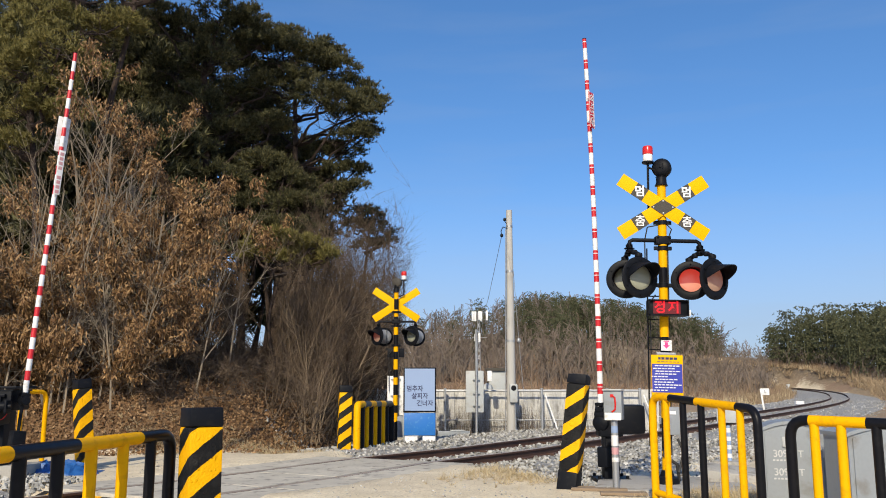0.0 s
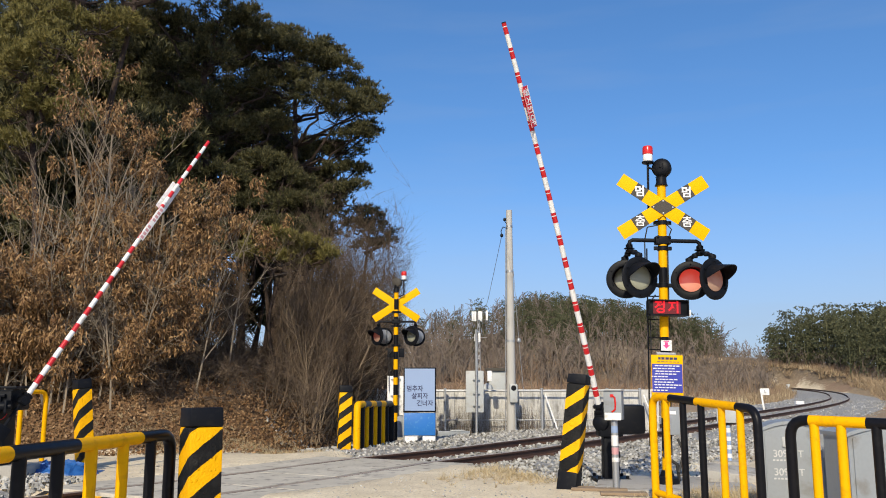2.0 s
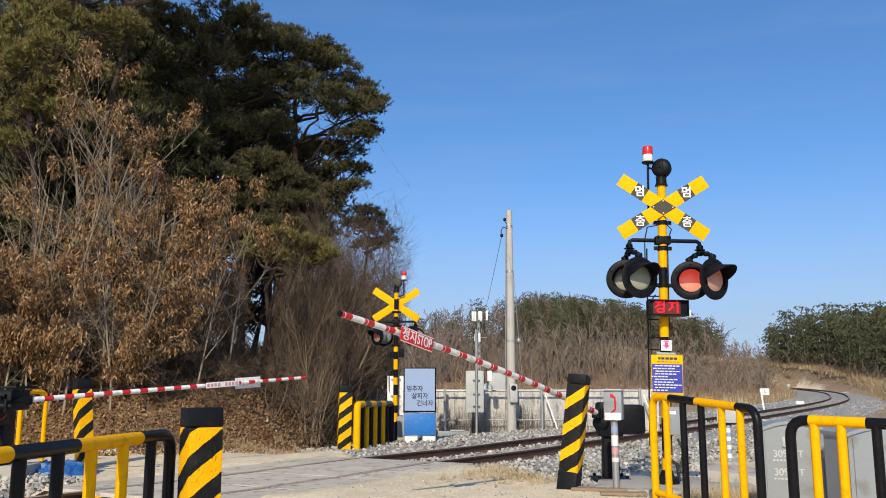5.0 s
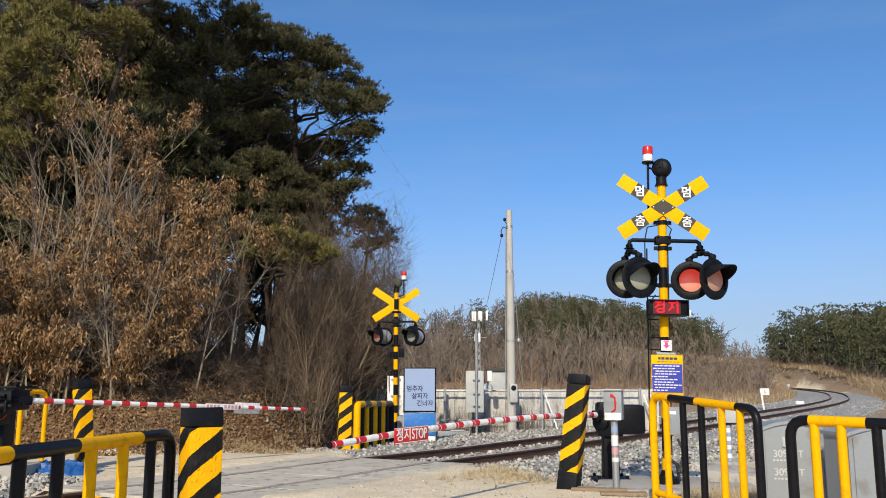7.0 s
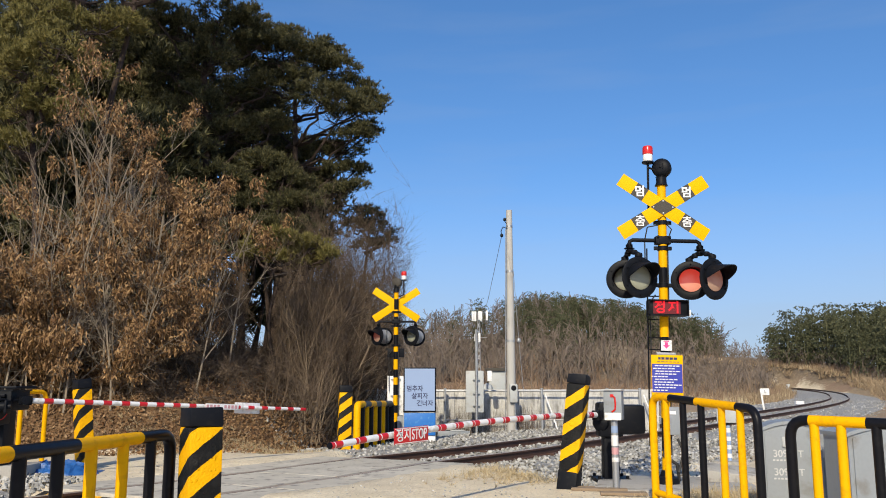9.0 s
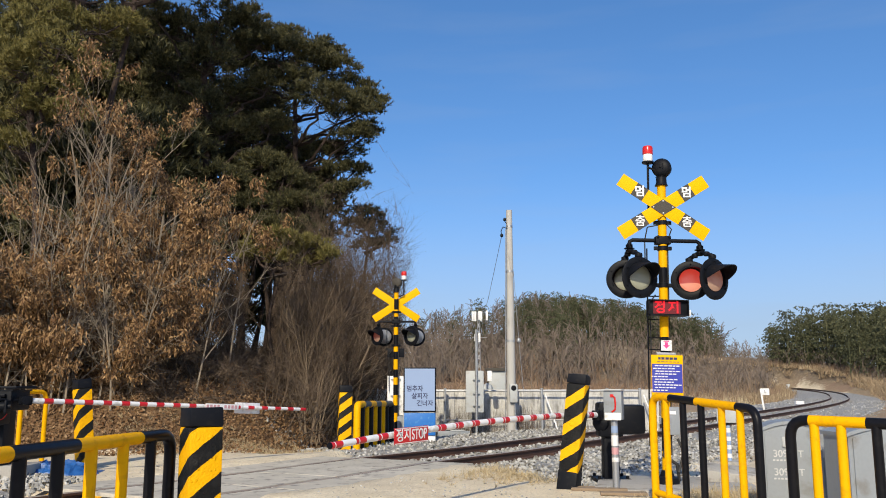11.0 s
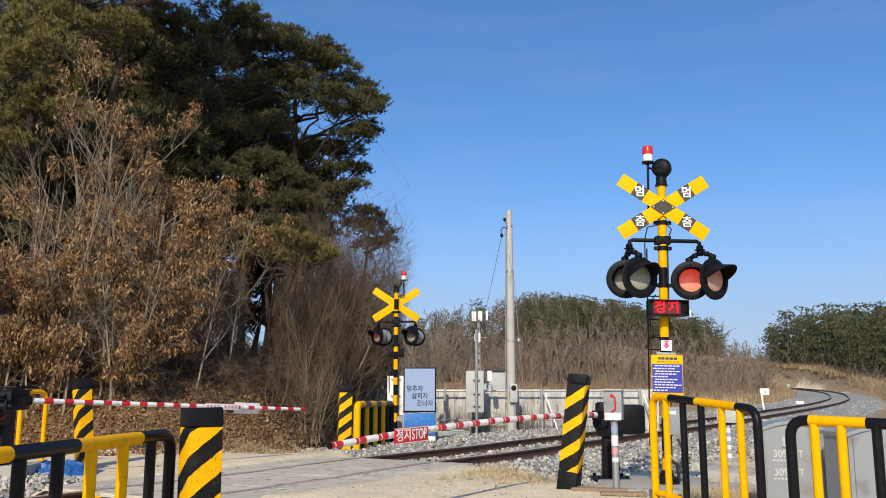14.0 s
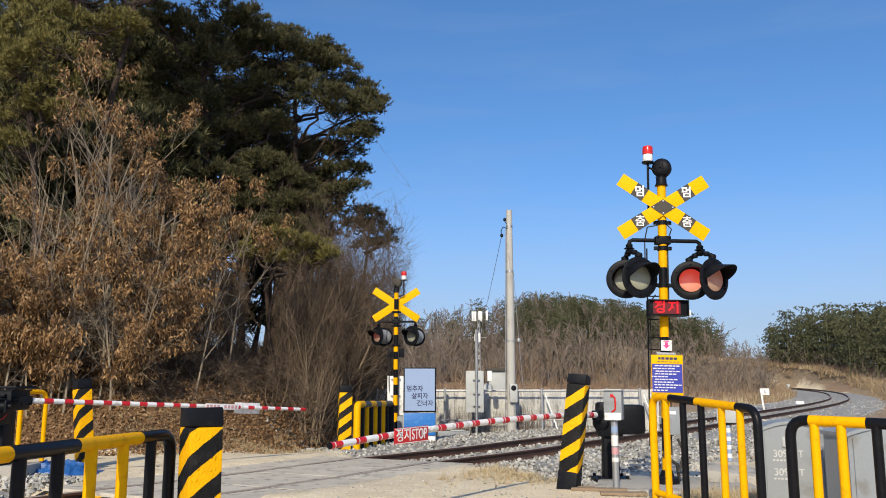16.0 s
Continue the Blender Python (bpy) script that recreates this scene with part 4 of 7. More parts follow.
# ---- barrier gates ----
def banded_arm(bm, length, bands, r0, r1, start, line, sag):
    """The striped pole along x, a little bowed: white and red in turn, a thin white line in each red band of one of them."""
    n, xs, cols = 14, [start], []
    step = (length - start) / bands
    for i in range(bands):
        a = start + step * i
        xs += [a + step * 0.27, a + step * 0.55]
        cols += [0, 0]
        if line:
            xs += [a + step * 0.84, a + step * 0.875]
            cols += [1, 0]
        xs.append(a + step)
        cols.append(1)
    sweep(bm, [(x, 0, sag * 4 * (x / length) * (1 - x / length)) for x in xs], [r0 + (r1 - r0) * x / length for x in xs], n)
    for f in bm.faces:
        x = sum(v.co.x for v in f.verts) / len(f.verts)
        f.material_index = cols[max(0, min(len(cols) - 1, int(np.searchsorted(xs, x)) - 1))]


def barrier_gate(name_label, x, y, base, pz, length, bands, shape, size=1.0):
    root = thing("barrier_gate", pose(x, y, base) @ Matrix.Scale(size, 4), name_label, "barrier gate", "barrier gates")
    bm = bmesh.new()
    banded_arm(bm, length, bands, 0.036, 0.026, 0.1, shape == 0, 0.058 if shape == 0 else 0.0)
    sweep(bm, [(length, 0, 0), (length + 0.012, 0, 0)], [0.027, 0.024], 12, True, 2)
    box(bm, (0.16, 0.07, 0.1), (0.02, 0, 0), bevel=0.015, index=2)
    for u in ((0.06, 0.13) if shape == 0 else (0.02, 0.07)):
        box(bm, (0.04, 0.1, 0.12), (u, 0, 0), bevel=0.01, index=2)
    lathe(bm, [(0.001, 0.07), (0.055, 0.065), (0.06, -0.065), (0.001, -0.07)], pose(0, 0, 0, 90, 0, 0), 20, 2)
    sweep(bm, [(0, 0.03, 0), (-0.42, 0.03, 0)], 0.022, 8, True, 2)
    arm = part("arm", bm, [M_WHITE, M_RED, M_BLACK_SOFT], root, "long round arm with red and white bands", pose(0, 0, pz))
    bm = bmesh.new()
    box(bm, (0.24, 0.13, 0.17), (-0.5, 0.03, 0), bevel=0.02)
    part("counterweight", bm, M_BLACK_SOFT, arm, "black counterweight block")
    return root, arm, pz


def stop_board(arm, at):
    bm = bmesh.new()
    box(bm, (0.47, 0.008, 0.135), (at, 0.05, 0.02), bevel=0.002)
    for u in (-0.15, 0.15):
        box(bm, (0.03, 0.05, 0.05), (at + u, 0.03, 0.03), index=1)
    b = part("stop_board", bm, [M_RED, M_GALV], arm, "red board with white letters")
    for u, w, k, st in ((0.165, "정", 0.115, 1.0), (0.06, "지", 0.115, 1.0), (-0.105, "STOP", 0.125, 0.72)):
        writing("letter", w, k, M_WHITE, b, Matrix.Translation((at + u, 0.055, 0.02)) @ pose(0, 0, 0, 90, 0, 180), 0.001, st, "white letter")
    for dz in (-0.061, 0.061):
        bm = bmesh.new()
        box(bm, (0.465, 0.002, 0.006), (at, 0.0548, 0.02 + dz))
        part("border", bm, M_WHITE, b)


def back_board(arm, at):
    bm = bmesh.new()
    box(bm, (0.5, 0.008, 0.17), (at, 0.05, -0.01), bevel=0.002)
    part("stop_board", bm, M_WHITE, arm, "pale back of a board")
    bm = bmesh.new()
    box(bm, (0.62, 0.006, 0.085), (at - 0.56, -0.045, 0), bevel=0.002)
    st = part("text_strip", bm, M_WHITE, arm, "white strip with faded red lettering")
    for i in range(9):
        if i == 4:
            continue
        bm = bmesh.new()
        box(bm, (0.045, 0.002, 0.05), (at - 0.56 - 0.27 + i * 0.066, -0.0495, 0))
        box(bm, (0.02, 0.003, 0.02), (at - 0.56 - 0.27 + i * 0.066, -0.05, 0.005))
        part("text_bar", bm, M_FADED, st)


M_FADED = surface("faded_red_ink", (0.5, 0.22, 0.24), (0.58, 0.36, 0.37), 0.5, 0, 10, 80, 0.7, 0)
gate_near, ARM_NEAR, PZ_NEAR = barrier_gate("black barrier machine with striped arm and red stop board", 2.083, 11.4, -0.083, 0.796, 4.82, 17, 0, 1.0755)
gate_far, ARM_FAR, PZ_FAR = barrier_gate("black barrier machine with a red and white striped arm", -5.354, 11.0, 0.0, 0.967, 4.79, 17, 1)
stop_board(ARM_NEAR, 3.86)
back_board(ARM_FAR, 3.6)


def dress_near_gate():
    root = gate_near
    bm = bmesh.new()
    box(bm, (0.2, 0.22, 0.75), (0.12, 0.1, 0.36), bevel=0.02, taper=0.85)
    box(bm, (0.42, 0.42, 0.05), (0.12, 0.1, 0.02), bevel=0.012)
    for k in (-1, 1):
        for j in (-1, 1):
            lathe(bm, [(0.02, 0.04), (0.02, 0.075), (0.001, 0.08)], Matrix.Translation((0.12 + 0.17 * k, 0.1 + 0.17 * j, 0)), 6)
    part("pedestal", bm, M_BLACK_SOFT, root, "black iron pedestal")
    bm = bmesh.new()
    box(bm, (0.3, 0.3, 0.42), (0.12, 0.1, 0.74), bevel=0.04)
    box(bm, (0.36, 0.3, 0.36), (0.36, 0.08, 0.74), bevel=0.06)
    lathe(bm, [(0.001, 0.09), (0.07, 0.085), (0.1, 0.06), (0.11, -0.1)], Matrix.Translation((0.02, 0.02, 0.7)) @ pose(0, 0, 0, 90, 0, -40), 20)
    for k in range(3):
        box(bm, (0.05, 0.04, 0.05), (-0.02 + 0.03 * k, -0.02, 0.86 - 0.14 * k), bevel=0.01)
    part("machine_head", bm, M_BLACK_SOFT, root, "black drive housing")


def dress_far_gate():
    root = gate_far
    bm = bmesh.new()
    box(bm, (0.22, 0.24, 0.85), (-0.46, 0.3, 0.52), bevel=0.02, taper=0.9)
    box(bm, (0.05, 0.3, 0.8), (-0.33, 0.3, 0.5), bevel=0.01)
    part("pedestal", bm, M_BLACK_SOFT, root, "black iron pedestal")
    bm = bmesh.new()
    box(bm, (0.6, 0.5, 0.26), (-0.34, 0.1, 1.04), bevel=0.02)
    box(bm, (0.68, 0.56, 0.035), (-0.31, 0.1, 1.2), bevel=0.008)
    box(bm, (0.62, 0.52, 0.02), (-0.33, 0.1, 1.165), bevel=0.005)
    box(bm, (0.38, 0.4, 0.2), (-0.44, 0.1, 0.82), bevel=0.03)
    box(bm, (0.3, 0.04, 0.3), (-0.3, -0.17, 0.95), bevel=0.012)
    box(bm, (0.34, 0.05, 0.04), (-0.27, -0.175, 1.1), bevel=0.01)
    for z in (0.84, 1.06):
        for x in (-0.42, -0.18):
            lathe(bm, [(0.022, 0), (0.022, 0.022), (0.001, 0.026)], Matrix.Translation((x, -0.19, z)) @ pose(0, 0, 0, 90, 0, 0), 6)
    lathe(bm, [(0.001, 0.2), (0.035, 0.2), (0.035, 0.13), (0.055, 0.13), (0.06, 0.08), (0.05, 0.07), (0.05, -0.12), (0.07, -0.12), (0.07, -0.16), (0.001, -0.16)], Matrix.Translation((-0.2, -0.23, 0.965)) @ pose(0, 0, 0, 0, 90, 8), 18)
    for x in (-0.36, -0.05):
        box(bm, (0.03, 0.14, 0.16), (x, -0.2, 0.96), bevel=0.01)
    part("machine_head", bm, M_BLACK_SOFT, root, "black drive housing with a lid and bolted bracket", pose(-0.05, 0, -0.07))
    bm = bmesh.new()
    sweep(bm, [(-0.14, -0.12, 0.8), (-0.2, -0.1, 0.74), (-0.3, -0.08, 0.7), (-0.46, -0.05, 0.72), (-0.6, -0.02, 0.78)], 0.006, 6)
    part("red_cable", bm, M_RED, root, "thin red cable")


dress_near_gate()
dress_far_gate()


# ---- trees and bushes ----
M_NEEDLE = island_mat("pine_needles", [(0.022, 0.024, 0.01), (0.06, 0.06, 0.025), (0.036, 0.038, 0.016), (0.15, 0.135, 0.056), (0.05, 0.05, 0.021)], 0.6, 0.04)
# lighter, yellower needle colour imitates sunlight on two of the crowns
M_NEEDLE_SUNLIT = island_mat("pine_needles_painted_sunlit", [(0.09, 0.084, 0.024), (0.17, 0.147, 0.043), (0.125, 0.112, 0.032), (0.23, 0.19, 0.063)], 0.6, 0.08)
M_OAK_LEAF = island_mat("dry_oak_leaves", [(0.07, 0.038, 0.017), (0.22, 0.126, 0.054), (0.12, 0.064, 0.027), (0.4, 0.252, 0.117), (0.1, 0.047, 0.02)], 0.6, 0.04)
M_LITTER = island_mat("fallen_leaves", [(0.085, 0.047, 0.022), (0.23, 0.138, 0.067), (0.14, 0.075, 0.035), (0.36, 0.235, 0.125), (0.17, 0.08, 0.033)], 0.8, 0.05)
M_BARK_PINE = surface("pine_bark", (0.06, 0.038, 0.028), (0.03, 0.022, 0.018), 0.95, 0, 6, 40, 0.8, 0.6, stretch=(1, 1, 0.3), bump_dist=0.03)
M_BARK_PALE = surface("pale_bark", (0.28, 0.23, 0.17), (0.14, 0.115, 0.085), 0.9, 0, 5, 50, 0.8, 0.3, stretch=(1, 1, 0.4))
M_TWIG = surface("grey_brown_twigs", (0.15, 0.106, 0.068), (0.053, 0.036, 0.024), 0.9, 0, 3, 40, 0.8, 0.0)
M_TWIG_MID = surface("light_brown_twigs", (0.27, 0.205, 0.145), (0.13, 0.095, 0.066), 0.9, 0, 3, 40, 0.8, 0.0)
M_TWIG_PALE = surface("pale_twigs", (0.21, 0.155, 0.1), (0.11, 0.08, 0.052), 0.9, 0, 3, 40, 0.8, 0.0)
M_DRY_GRASS = island_mat("dry_grass_blades", [(0.52, 0.42, 0.25), (0.64, 0.53, 0.34), (0.42, 0.33, 0.19), (0.57, 0.46, 0.29)], 0.8, 0.3)


def prisms(segs, sides=3):
    """Tapered sticks from rows of start, end and two radii."""
    S = np.array(segs, float)
    p, q, r0, r1 = S[:, :3], S[:, 3:6], S[:, 6], S[:, 7]
    d = q - p
    d /= np.linalg.norm(d, axis=1)[:, None] + 1e-9
    ref = np.where(np.abs(d[:, 2:3]) < 0.9, np.array([[0, 0, 1.0]]), np.array([[1.0, 0, 0]]))
    u = np.cross(d, ref)
    u /= np.linalg.norm(u, axis=1)[:, None]
    w = np.cross(d, u)
    a = np.arange(sides) * 2 * np.pi / sides
    rim = u[:, None] * np.cos(a)[None, :, None] + w[:, None] * np.sin(a)[None, :, None]
    v = np.concatenate([p[:, None] + rim * r0[:, None, None], q[:, None] + rim * r1[:, None, None]], 1)
    k = np.arange(sides)
    f = np.stack([k, (k + 1) % sides, (k + 1) % sides + sides, k + sides], 1)
    f = f[None] + (2 * sides * np.arange(len(S)))[:, None, None]
    return v.reshape(-1, 3), f.reshape(-1, 4)


def grow(rng, start, way, length, r, levels, kids=4, spread=0.7, wob=0.18, up=0.1, shrink=0.62, pieces=4, segs=None, ends=None, low=0.3):
    """A branch with side branches; collects sticks and the outer places."""
    segs = [] if segs is None else segs
    ends = [] if ends is None else ends
    p, d = np.array(start, float), np.array(way, float)
    d /= np.linalg.norm(d)
    path = [(p, d)]
    for i in range(pieces):
        d = d + rng.normal(0, wob, 3) + np.array([0, 0, up])
        d /= np.linalg.norm(d)
        q = p + d * length / pieces
        ra, rb = r * (1 - 0.7 * i / pieces), r * (1 - 0.7 * (i + 1) / pieces)
        segs.append((*p, *q, ra, rb))
        p = q
        path.append((p, d))
        if levels == 0:
            ends.append((*p, *d))
    if levels > 0:
        for k in range(kids):
            t = low + (1 - low) * (k + rng.random()) / kids
            i = min(int(t * pieces), pieces - 1)
            a, b = path[i][0], path[i + 1][0]
            o = a + (b - a) * (t * pieces - i)
            ax = rng.normal(0, 1, 3)
            side = ax - path[i][1] * ax.dot(path[i][1])
            side /= np.linalg.norm(side)
            s = spread * (0.7 + 0.6 * rng.random())
            grow(rng, o, path[i][1] * math.cos(s) + side * math.sin(s), length * shrink * (0.7 + 0.5 * rng.random()) * (1.15 - 0.4 * t), r * (1 - 0.7 * t) * 0.7, levels - 1, kids, spread, wob, up, shrink, max(2, pieces - 1), segs, ends, low)
    return segs, ends


def blades(rng, at, way, per, length, width, spread=0.8):
    """Thin pointed blades round each place, leaning along `way`."""
    n = len(at)
    d = way[:, None, :] + rng.normal(0, spread, (n, per, 3))
    d /= np.linalg.norm(d, axis=2)[..., None]
    L = length * (0.6 + 0.7 * rng.random((n, per, 1)))
    s = np.cross(d, rng.normal(0, 1, (n, per, 3)))
    s /= np.linalg.norm(s, axis=2)[..., None] + 1e-9
    o = at[:, None, :] + d * L * 0.1
    v = np.stack([o - s * width / 2, o + s * width / 2, o + d * L], 2).reshape(-1, 3)
    return v, np.arange(len(v)).reshape(-1, 3)


def leaves(rng, at, length, width, droop=0.6):
    """Folded leaf shapes that hang from each place."""
    n = len(at)
    d = rng.normal(0, 0.7, (n, 3)) + np.array([0, 0, -droop])
    d /= np.linalg.norm(d, axis=1)[:, None]
    s = np.cross(d, rng.normal(0, 1, (n, 3)))
    s /= np.linalg.norm(s, axis=1)[:, None] + 1e-9
    up = np.cross(s, d)
    L = (length * (0.6 + 0.7 * rng.random(n)))[:, None]
    W = (width * (0.7 + 0.6 * rng.random(n)))[:, None]
    mid = at + d * L * 0.45 + up * W * 0.25
    v = np.stack([at, mid + s * W, at + d * L, mid - s * W], 1)
    f = np.array([[0, 1, 2], [0, 2, 3]])[None] + 4 * np.arange(n)[:, None, None]
    return v.reshape(-1, 3), f.reshape(-1, 3)


def pad_points(rng, c, r, n):
    """Places in the upper shell of a flattened foliage pad."""
    d = rng.normal(0, 1, (n, 3))
    d /= np.linalg.norm(d, axis=1)[:, None]
    d[:, 2] = np.where(d[:, 2] < -0.2, -d[:, 2], d[:, 2])
    rad = (0.4 + 0.68 * rng.random(n) ** 0.6)[:, None]
    return np.array(c) + d * rad * np.array([r, r, r * 0.58]), d


def pine(base, top, pads, label, light=False, dense=1.0, r0=0.24, seed=1, needle=0.116, per=9):
    """A pine with a bent trunk, crooked limbs out to each pad and a crown of needle tufts."""
    rng = np.random.default_rng(seed)
    base, top = np.array(base, float), np.array(top, float)
    root = thing("pine_tree", Matrix.Translation(base), label, "tree", "pines on the bank")
    n = 14
    line = [base + (top - base) * t + np.array([math.sin(t * 5 + seed) * 0.3, math.cos(t * 4 + seed) * 0.2, 0]) * t * (1 - t) * 3 for t in np.linspace(0, 1, n)]
    bm = bmesh.new()
    sweep(bm, [Vector(p - base) for p in line], [r0 * (1 - 0.75 * i / (n - 1)) + (0.08 if i == 0 else 0) for i in range(n)], 10)
    part("trunk", bm, M_BARK_PINE, root, "reddish brown bark")
    segs, at, way = [], [], []
    for c, r in pads:
        c = np.array(c, float)
        i = min(range(3, n), key=lambda k: abs(line[k][2] - (c[2] - 0.45 * np.linalg.norm((c - line[k])[:2]) - 0.2)))
        o = line[i]
        p, m = o, 6
        rr = 0.035 + 0.02 * r
        for k in range(1, m + 1):
            t = k / m
            q = o + (c - o) * t + np.array([0, 0, -0.5 * math.sin(t * 3.1) * r * 0.5]) + rng.normal(0, 0.1, 3) * (t < 1)
            segs.append((*p, *q, rr * (1.25 - 0.8 * (k - 1) / m), rr * (1.25 - 0.8 * k / m)))
            p = q
        for _ in range(7 if per > 8 else 2):
            g, e = grow(rng, o + (c - o) * rng.uniform(0.6, 1.0), rng.normal(0, 1, 3) * np.array([1, 1, 0.4]), r * 0.8, 0.018, 1, 3, 0.7, 0.2, 0.08, 0.6, 3)
            segs += g
        a, d = pad_points(rng, c, r, int((15 if per > 8 else 26) * dense * r * r) + 6)
        m = 24 if per > 8 else 8
        a = np.repeat(a, m, 0) + rng.normal(0, 0.095 if per > 8 else 0.19, (len(a) * m, 3)) * (1.1, 1.1, 0.7)
        d = np.repeat(d, m, 0)
        at.append(a)
        way.append(d * 0.6 + np.array([0, 0, 0.75]))
    v, f = prisms(segs, 4)
    tagged(joined("branch_tangle", (v - base).tolist(), f.tolist(), M_BARK_PINE, root), "crooked dark limbs", kind="stuff")
    at, way = np.concatenate(at), np.concatenate(way)
    v, f = blades(rng, at, way, per, needle, needle * 0.19 * (10 / per) ** 0.5, 0.65)
    ob = joined("crown", (v - base).tolist(), f.tolist(), M_NEEDLE_SUNLIT if light else M_NEEDLE, root)
    tagged(ob, "tufts of yellow-green needles" if light else "dark green needle tufts")
    return root


def oak(base, height, lean, label, seed, leafy=1.0, stems=4, cut=0.25):
    """A many-stemmed young oak that still holds its dry brown leaves."""
    rng = np.random.default_rng(seed)
    base = np.array(base, float)
    root = thing("oak_tree", Matrix.Translation(base), label, "tree", "dry oaks on the bank")
    segs, ends = [], []
    for k in range(stems):
        a = 6.28 * k / stems + rng.random()
        w = np.array([math.cos(a) * 0.22 + lean[0], math.sin(a) * 0.22 + lean[1], 1.0])
        grow(rng, base + np.array([math.cos(a), math.sin(a), -0.4]) * 0.2, w, height * rng.uniform(0.75, 1.0), 0.05 if height > 4 else 0.022, 3 if height > 4 else 2, 5 if height > 4 else 7, 0.62 if height > 4 else 0.9, 0.06, 0.03, 0.48, 6, segs, ends, 0.3 if height > 4 else 0.04)
    v, f = prisms(segs, 4)
    tagged(joined("trunk", (v - base).tolist(), f.tolist(), M_BARK_PALE, root), "pale grey stems and twigs")
    E = np.array(ends)[:, :3]
    E = E[(E[:, 2] - base[2]) > height * cut * rng.random(len(E))]
    clump = np.array([noise.noise(Vector(p) * 1.1 + Vector((seed, 0, 0))) for p in E])
    E = E[clump > 0.1]
    E = E[rng.random(len(E)) < 0.5]
    per = max(1, int(13 * leafy))
    at = np.repeat(E, per, 0) + rng.normal(0, 0.062, (len(E) * per, 3)) * (1, 1, 1.1)
    v, f = leaves(rng, at, 0.112, 0.017, 1.2)
    tagged(joined("foliage", (v - base).tolist(), f.tolist(), M_OAK_LEAF, root), "curled dry brown leaves")
    return root


def shrub(base, height, label, seed, stems=9, mat=None, spread=0.35, thick=0.016, lean=(0, 0), levels=2, name="bare_shrub", kids=5, wob=0.15, fuzz=0):
    """A leafless thicket of thin stems."""
    rng = np.random.default_rng(seed)
    base = np.array(base, float)
    segs = []
    for k in range(stems):
        a = rng.random() * 6.28
        w = np.array([math.cos(a) * spread + lean[0], math.sin(a) * spread + lean[1], 1.0])
        grow(rng, base + np.array([math.cos(a) * 0.25, math.sin(a) * 0.25, -0.15]), w, height * rng.uniform(0.6, 1.0), thick, levels, kids, 0.6, wob, 0.02, 0.55, 5, segs)
    S = np.array(segs)                                     # cut back from the signal, the sign and the fence
    segs = S[~((S[:, 3] > -2.5) & (S[:, 4] < 22.0)) & ~((S[:, 4] >= 22.0) & (S[:, 3] > -1.35 + 0.1 * (S[:, 5] - 3)))]
    if name == "bare_shrub":                               # a gap along the camera's sight lines, showing the slope under the pines
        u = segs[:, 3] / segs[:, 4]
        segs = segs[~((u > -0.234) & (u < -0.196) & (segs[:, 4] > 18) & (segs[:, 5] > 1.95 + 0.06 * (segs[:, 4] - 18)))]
    v, f = prisms(segs, 3)
    faces = f.tolist()
    if fuzz:                                               # fine end twigs
        S = np.array(segs)
        S = S[S[:, 6] < thick * 0.75]
        k = rng.random((len(S), 1))
        tv, tf = blades(rng, S[:, :3] + (S[:, 3:6] - S[:, :3]) * k, (S[:, 3:6] - S[:, :3]) / np.linalg.norm(S[:, 3:6] - S[:, :3], axis=1)[:, None], fuzz, 0.17 * height ** 0.75, 0.008, 0.4)
        faces += (tf + len(v)).tolist()
        v = np.concatenate([v, tv])
    ob = joined(name, (v - base).tolist(), faces, mat or M_TWIG)
    ob.location = base
    return tagged(ob, label, "shrub", "bare shrubs on the bank")


def pads(items, y0):
    """Foliage pads from rows of sideways place, depth off y0, height and radius."""
    return [((x, y0 + dy, z), r) for x, dy, z, r in items]


# ---- the wooded bank ----
def at_ground(x, y, sink=0.1):
    return (x, y, ground_z(x, y) - sink)


pine(at_ground(-5.4, 27), (-5.0, 27.6, 12.6), pads([(-6.36, 0, 12.74, 0.81), (-5.19, -1, 11.82, 0.83), (-4.26, -0.5, 11.74, 0.88), (-3.48, 0, 11.54, 0.81), (-3.91, 1, 12.4, 0.75), (-2.7, 0, 10.46, 0.81), (-2.5, 0.5, 9.6, 0.66), (-2.82, -0.5, 9.2, 0.74), (-3.8, -1.5, 10.2, 0.85), (-3.14, -1, 9.9, 0.78)], 27)
     + pads([(-5.66, 1.5, 11.91, 0.95), (-6.75, 1, 12.03, 0.93), (-3.47, 0.5, 8.17, 0.66), (-3.03, 0, 7.57, 0.47), (-4.29, 1, 7.9, 0.5), (-6.31, 2, 10.52, 0.7), (-6.82, 1.5, 10.87, 0.84), (-5.31, 1.5, 13.3, 0.68), (-7.42, 2, 13.17, 0.87), (-6.04, 1, 8.49, 0.63), (-5.0, -0.5, 8.0, 0.4)], 27)
     + pads([(-5.75, 0.5, 12.9, 0.75), (-4.55, 0.5, 12.6, 0.75), (-3.85, 0.5, 11.0, 0.8), (-4.75, -1, 10.9, 0.75), (-3.0, 0.5, 11.1, 0.7), (-2.6, -0.3, 10.1, 0.62), (-3.35, 0.3, 8.9, 0.6), (-5.3, 1.5, 9.3, 0.6), (-5.5, 0.5, 7.6, 0.6), (-6.3, 0.5, 9.5, 0.7), (-4.0, 1.5, 9.3, 0.55), (-2.9, 0.4, 8.3, 0.5), (-3.6, 0, 7.4, 0.4)], 27),
     "tall spreading pine leaning out over the bank", False, 2.4, 0.17, 11)
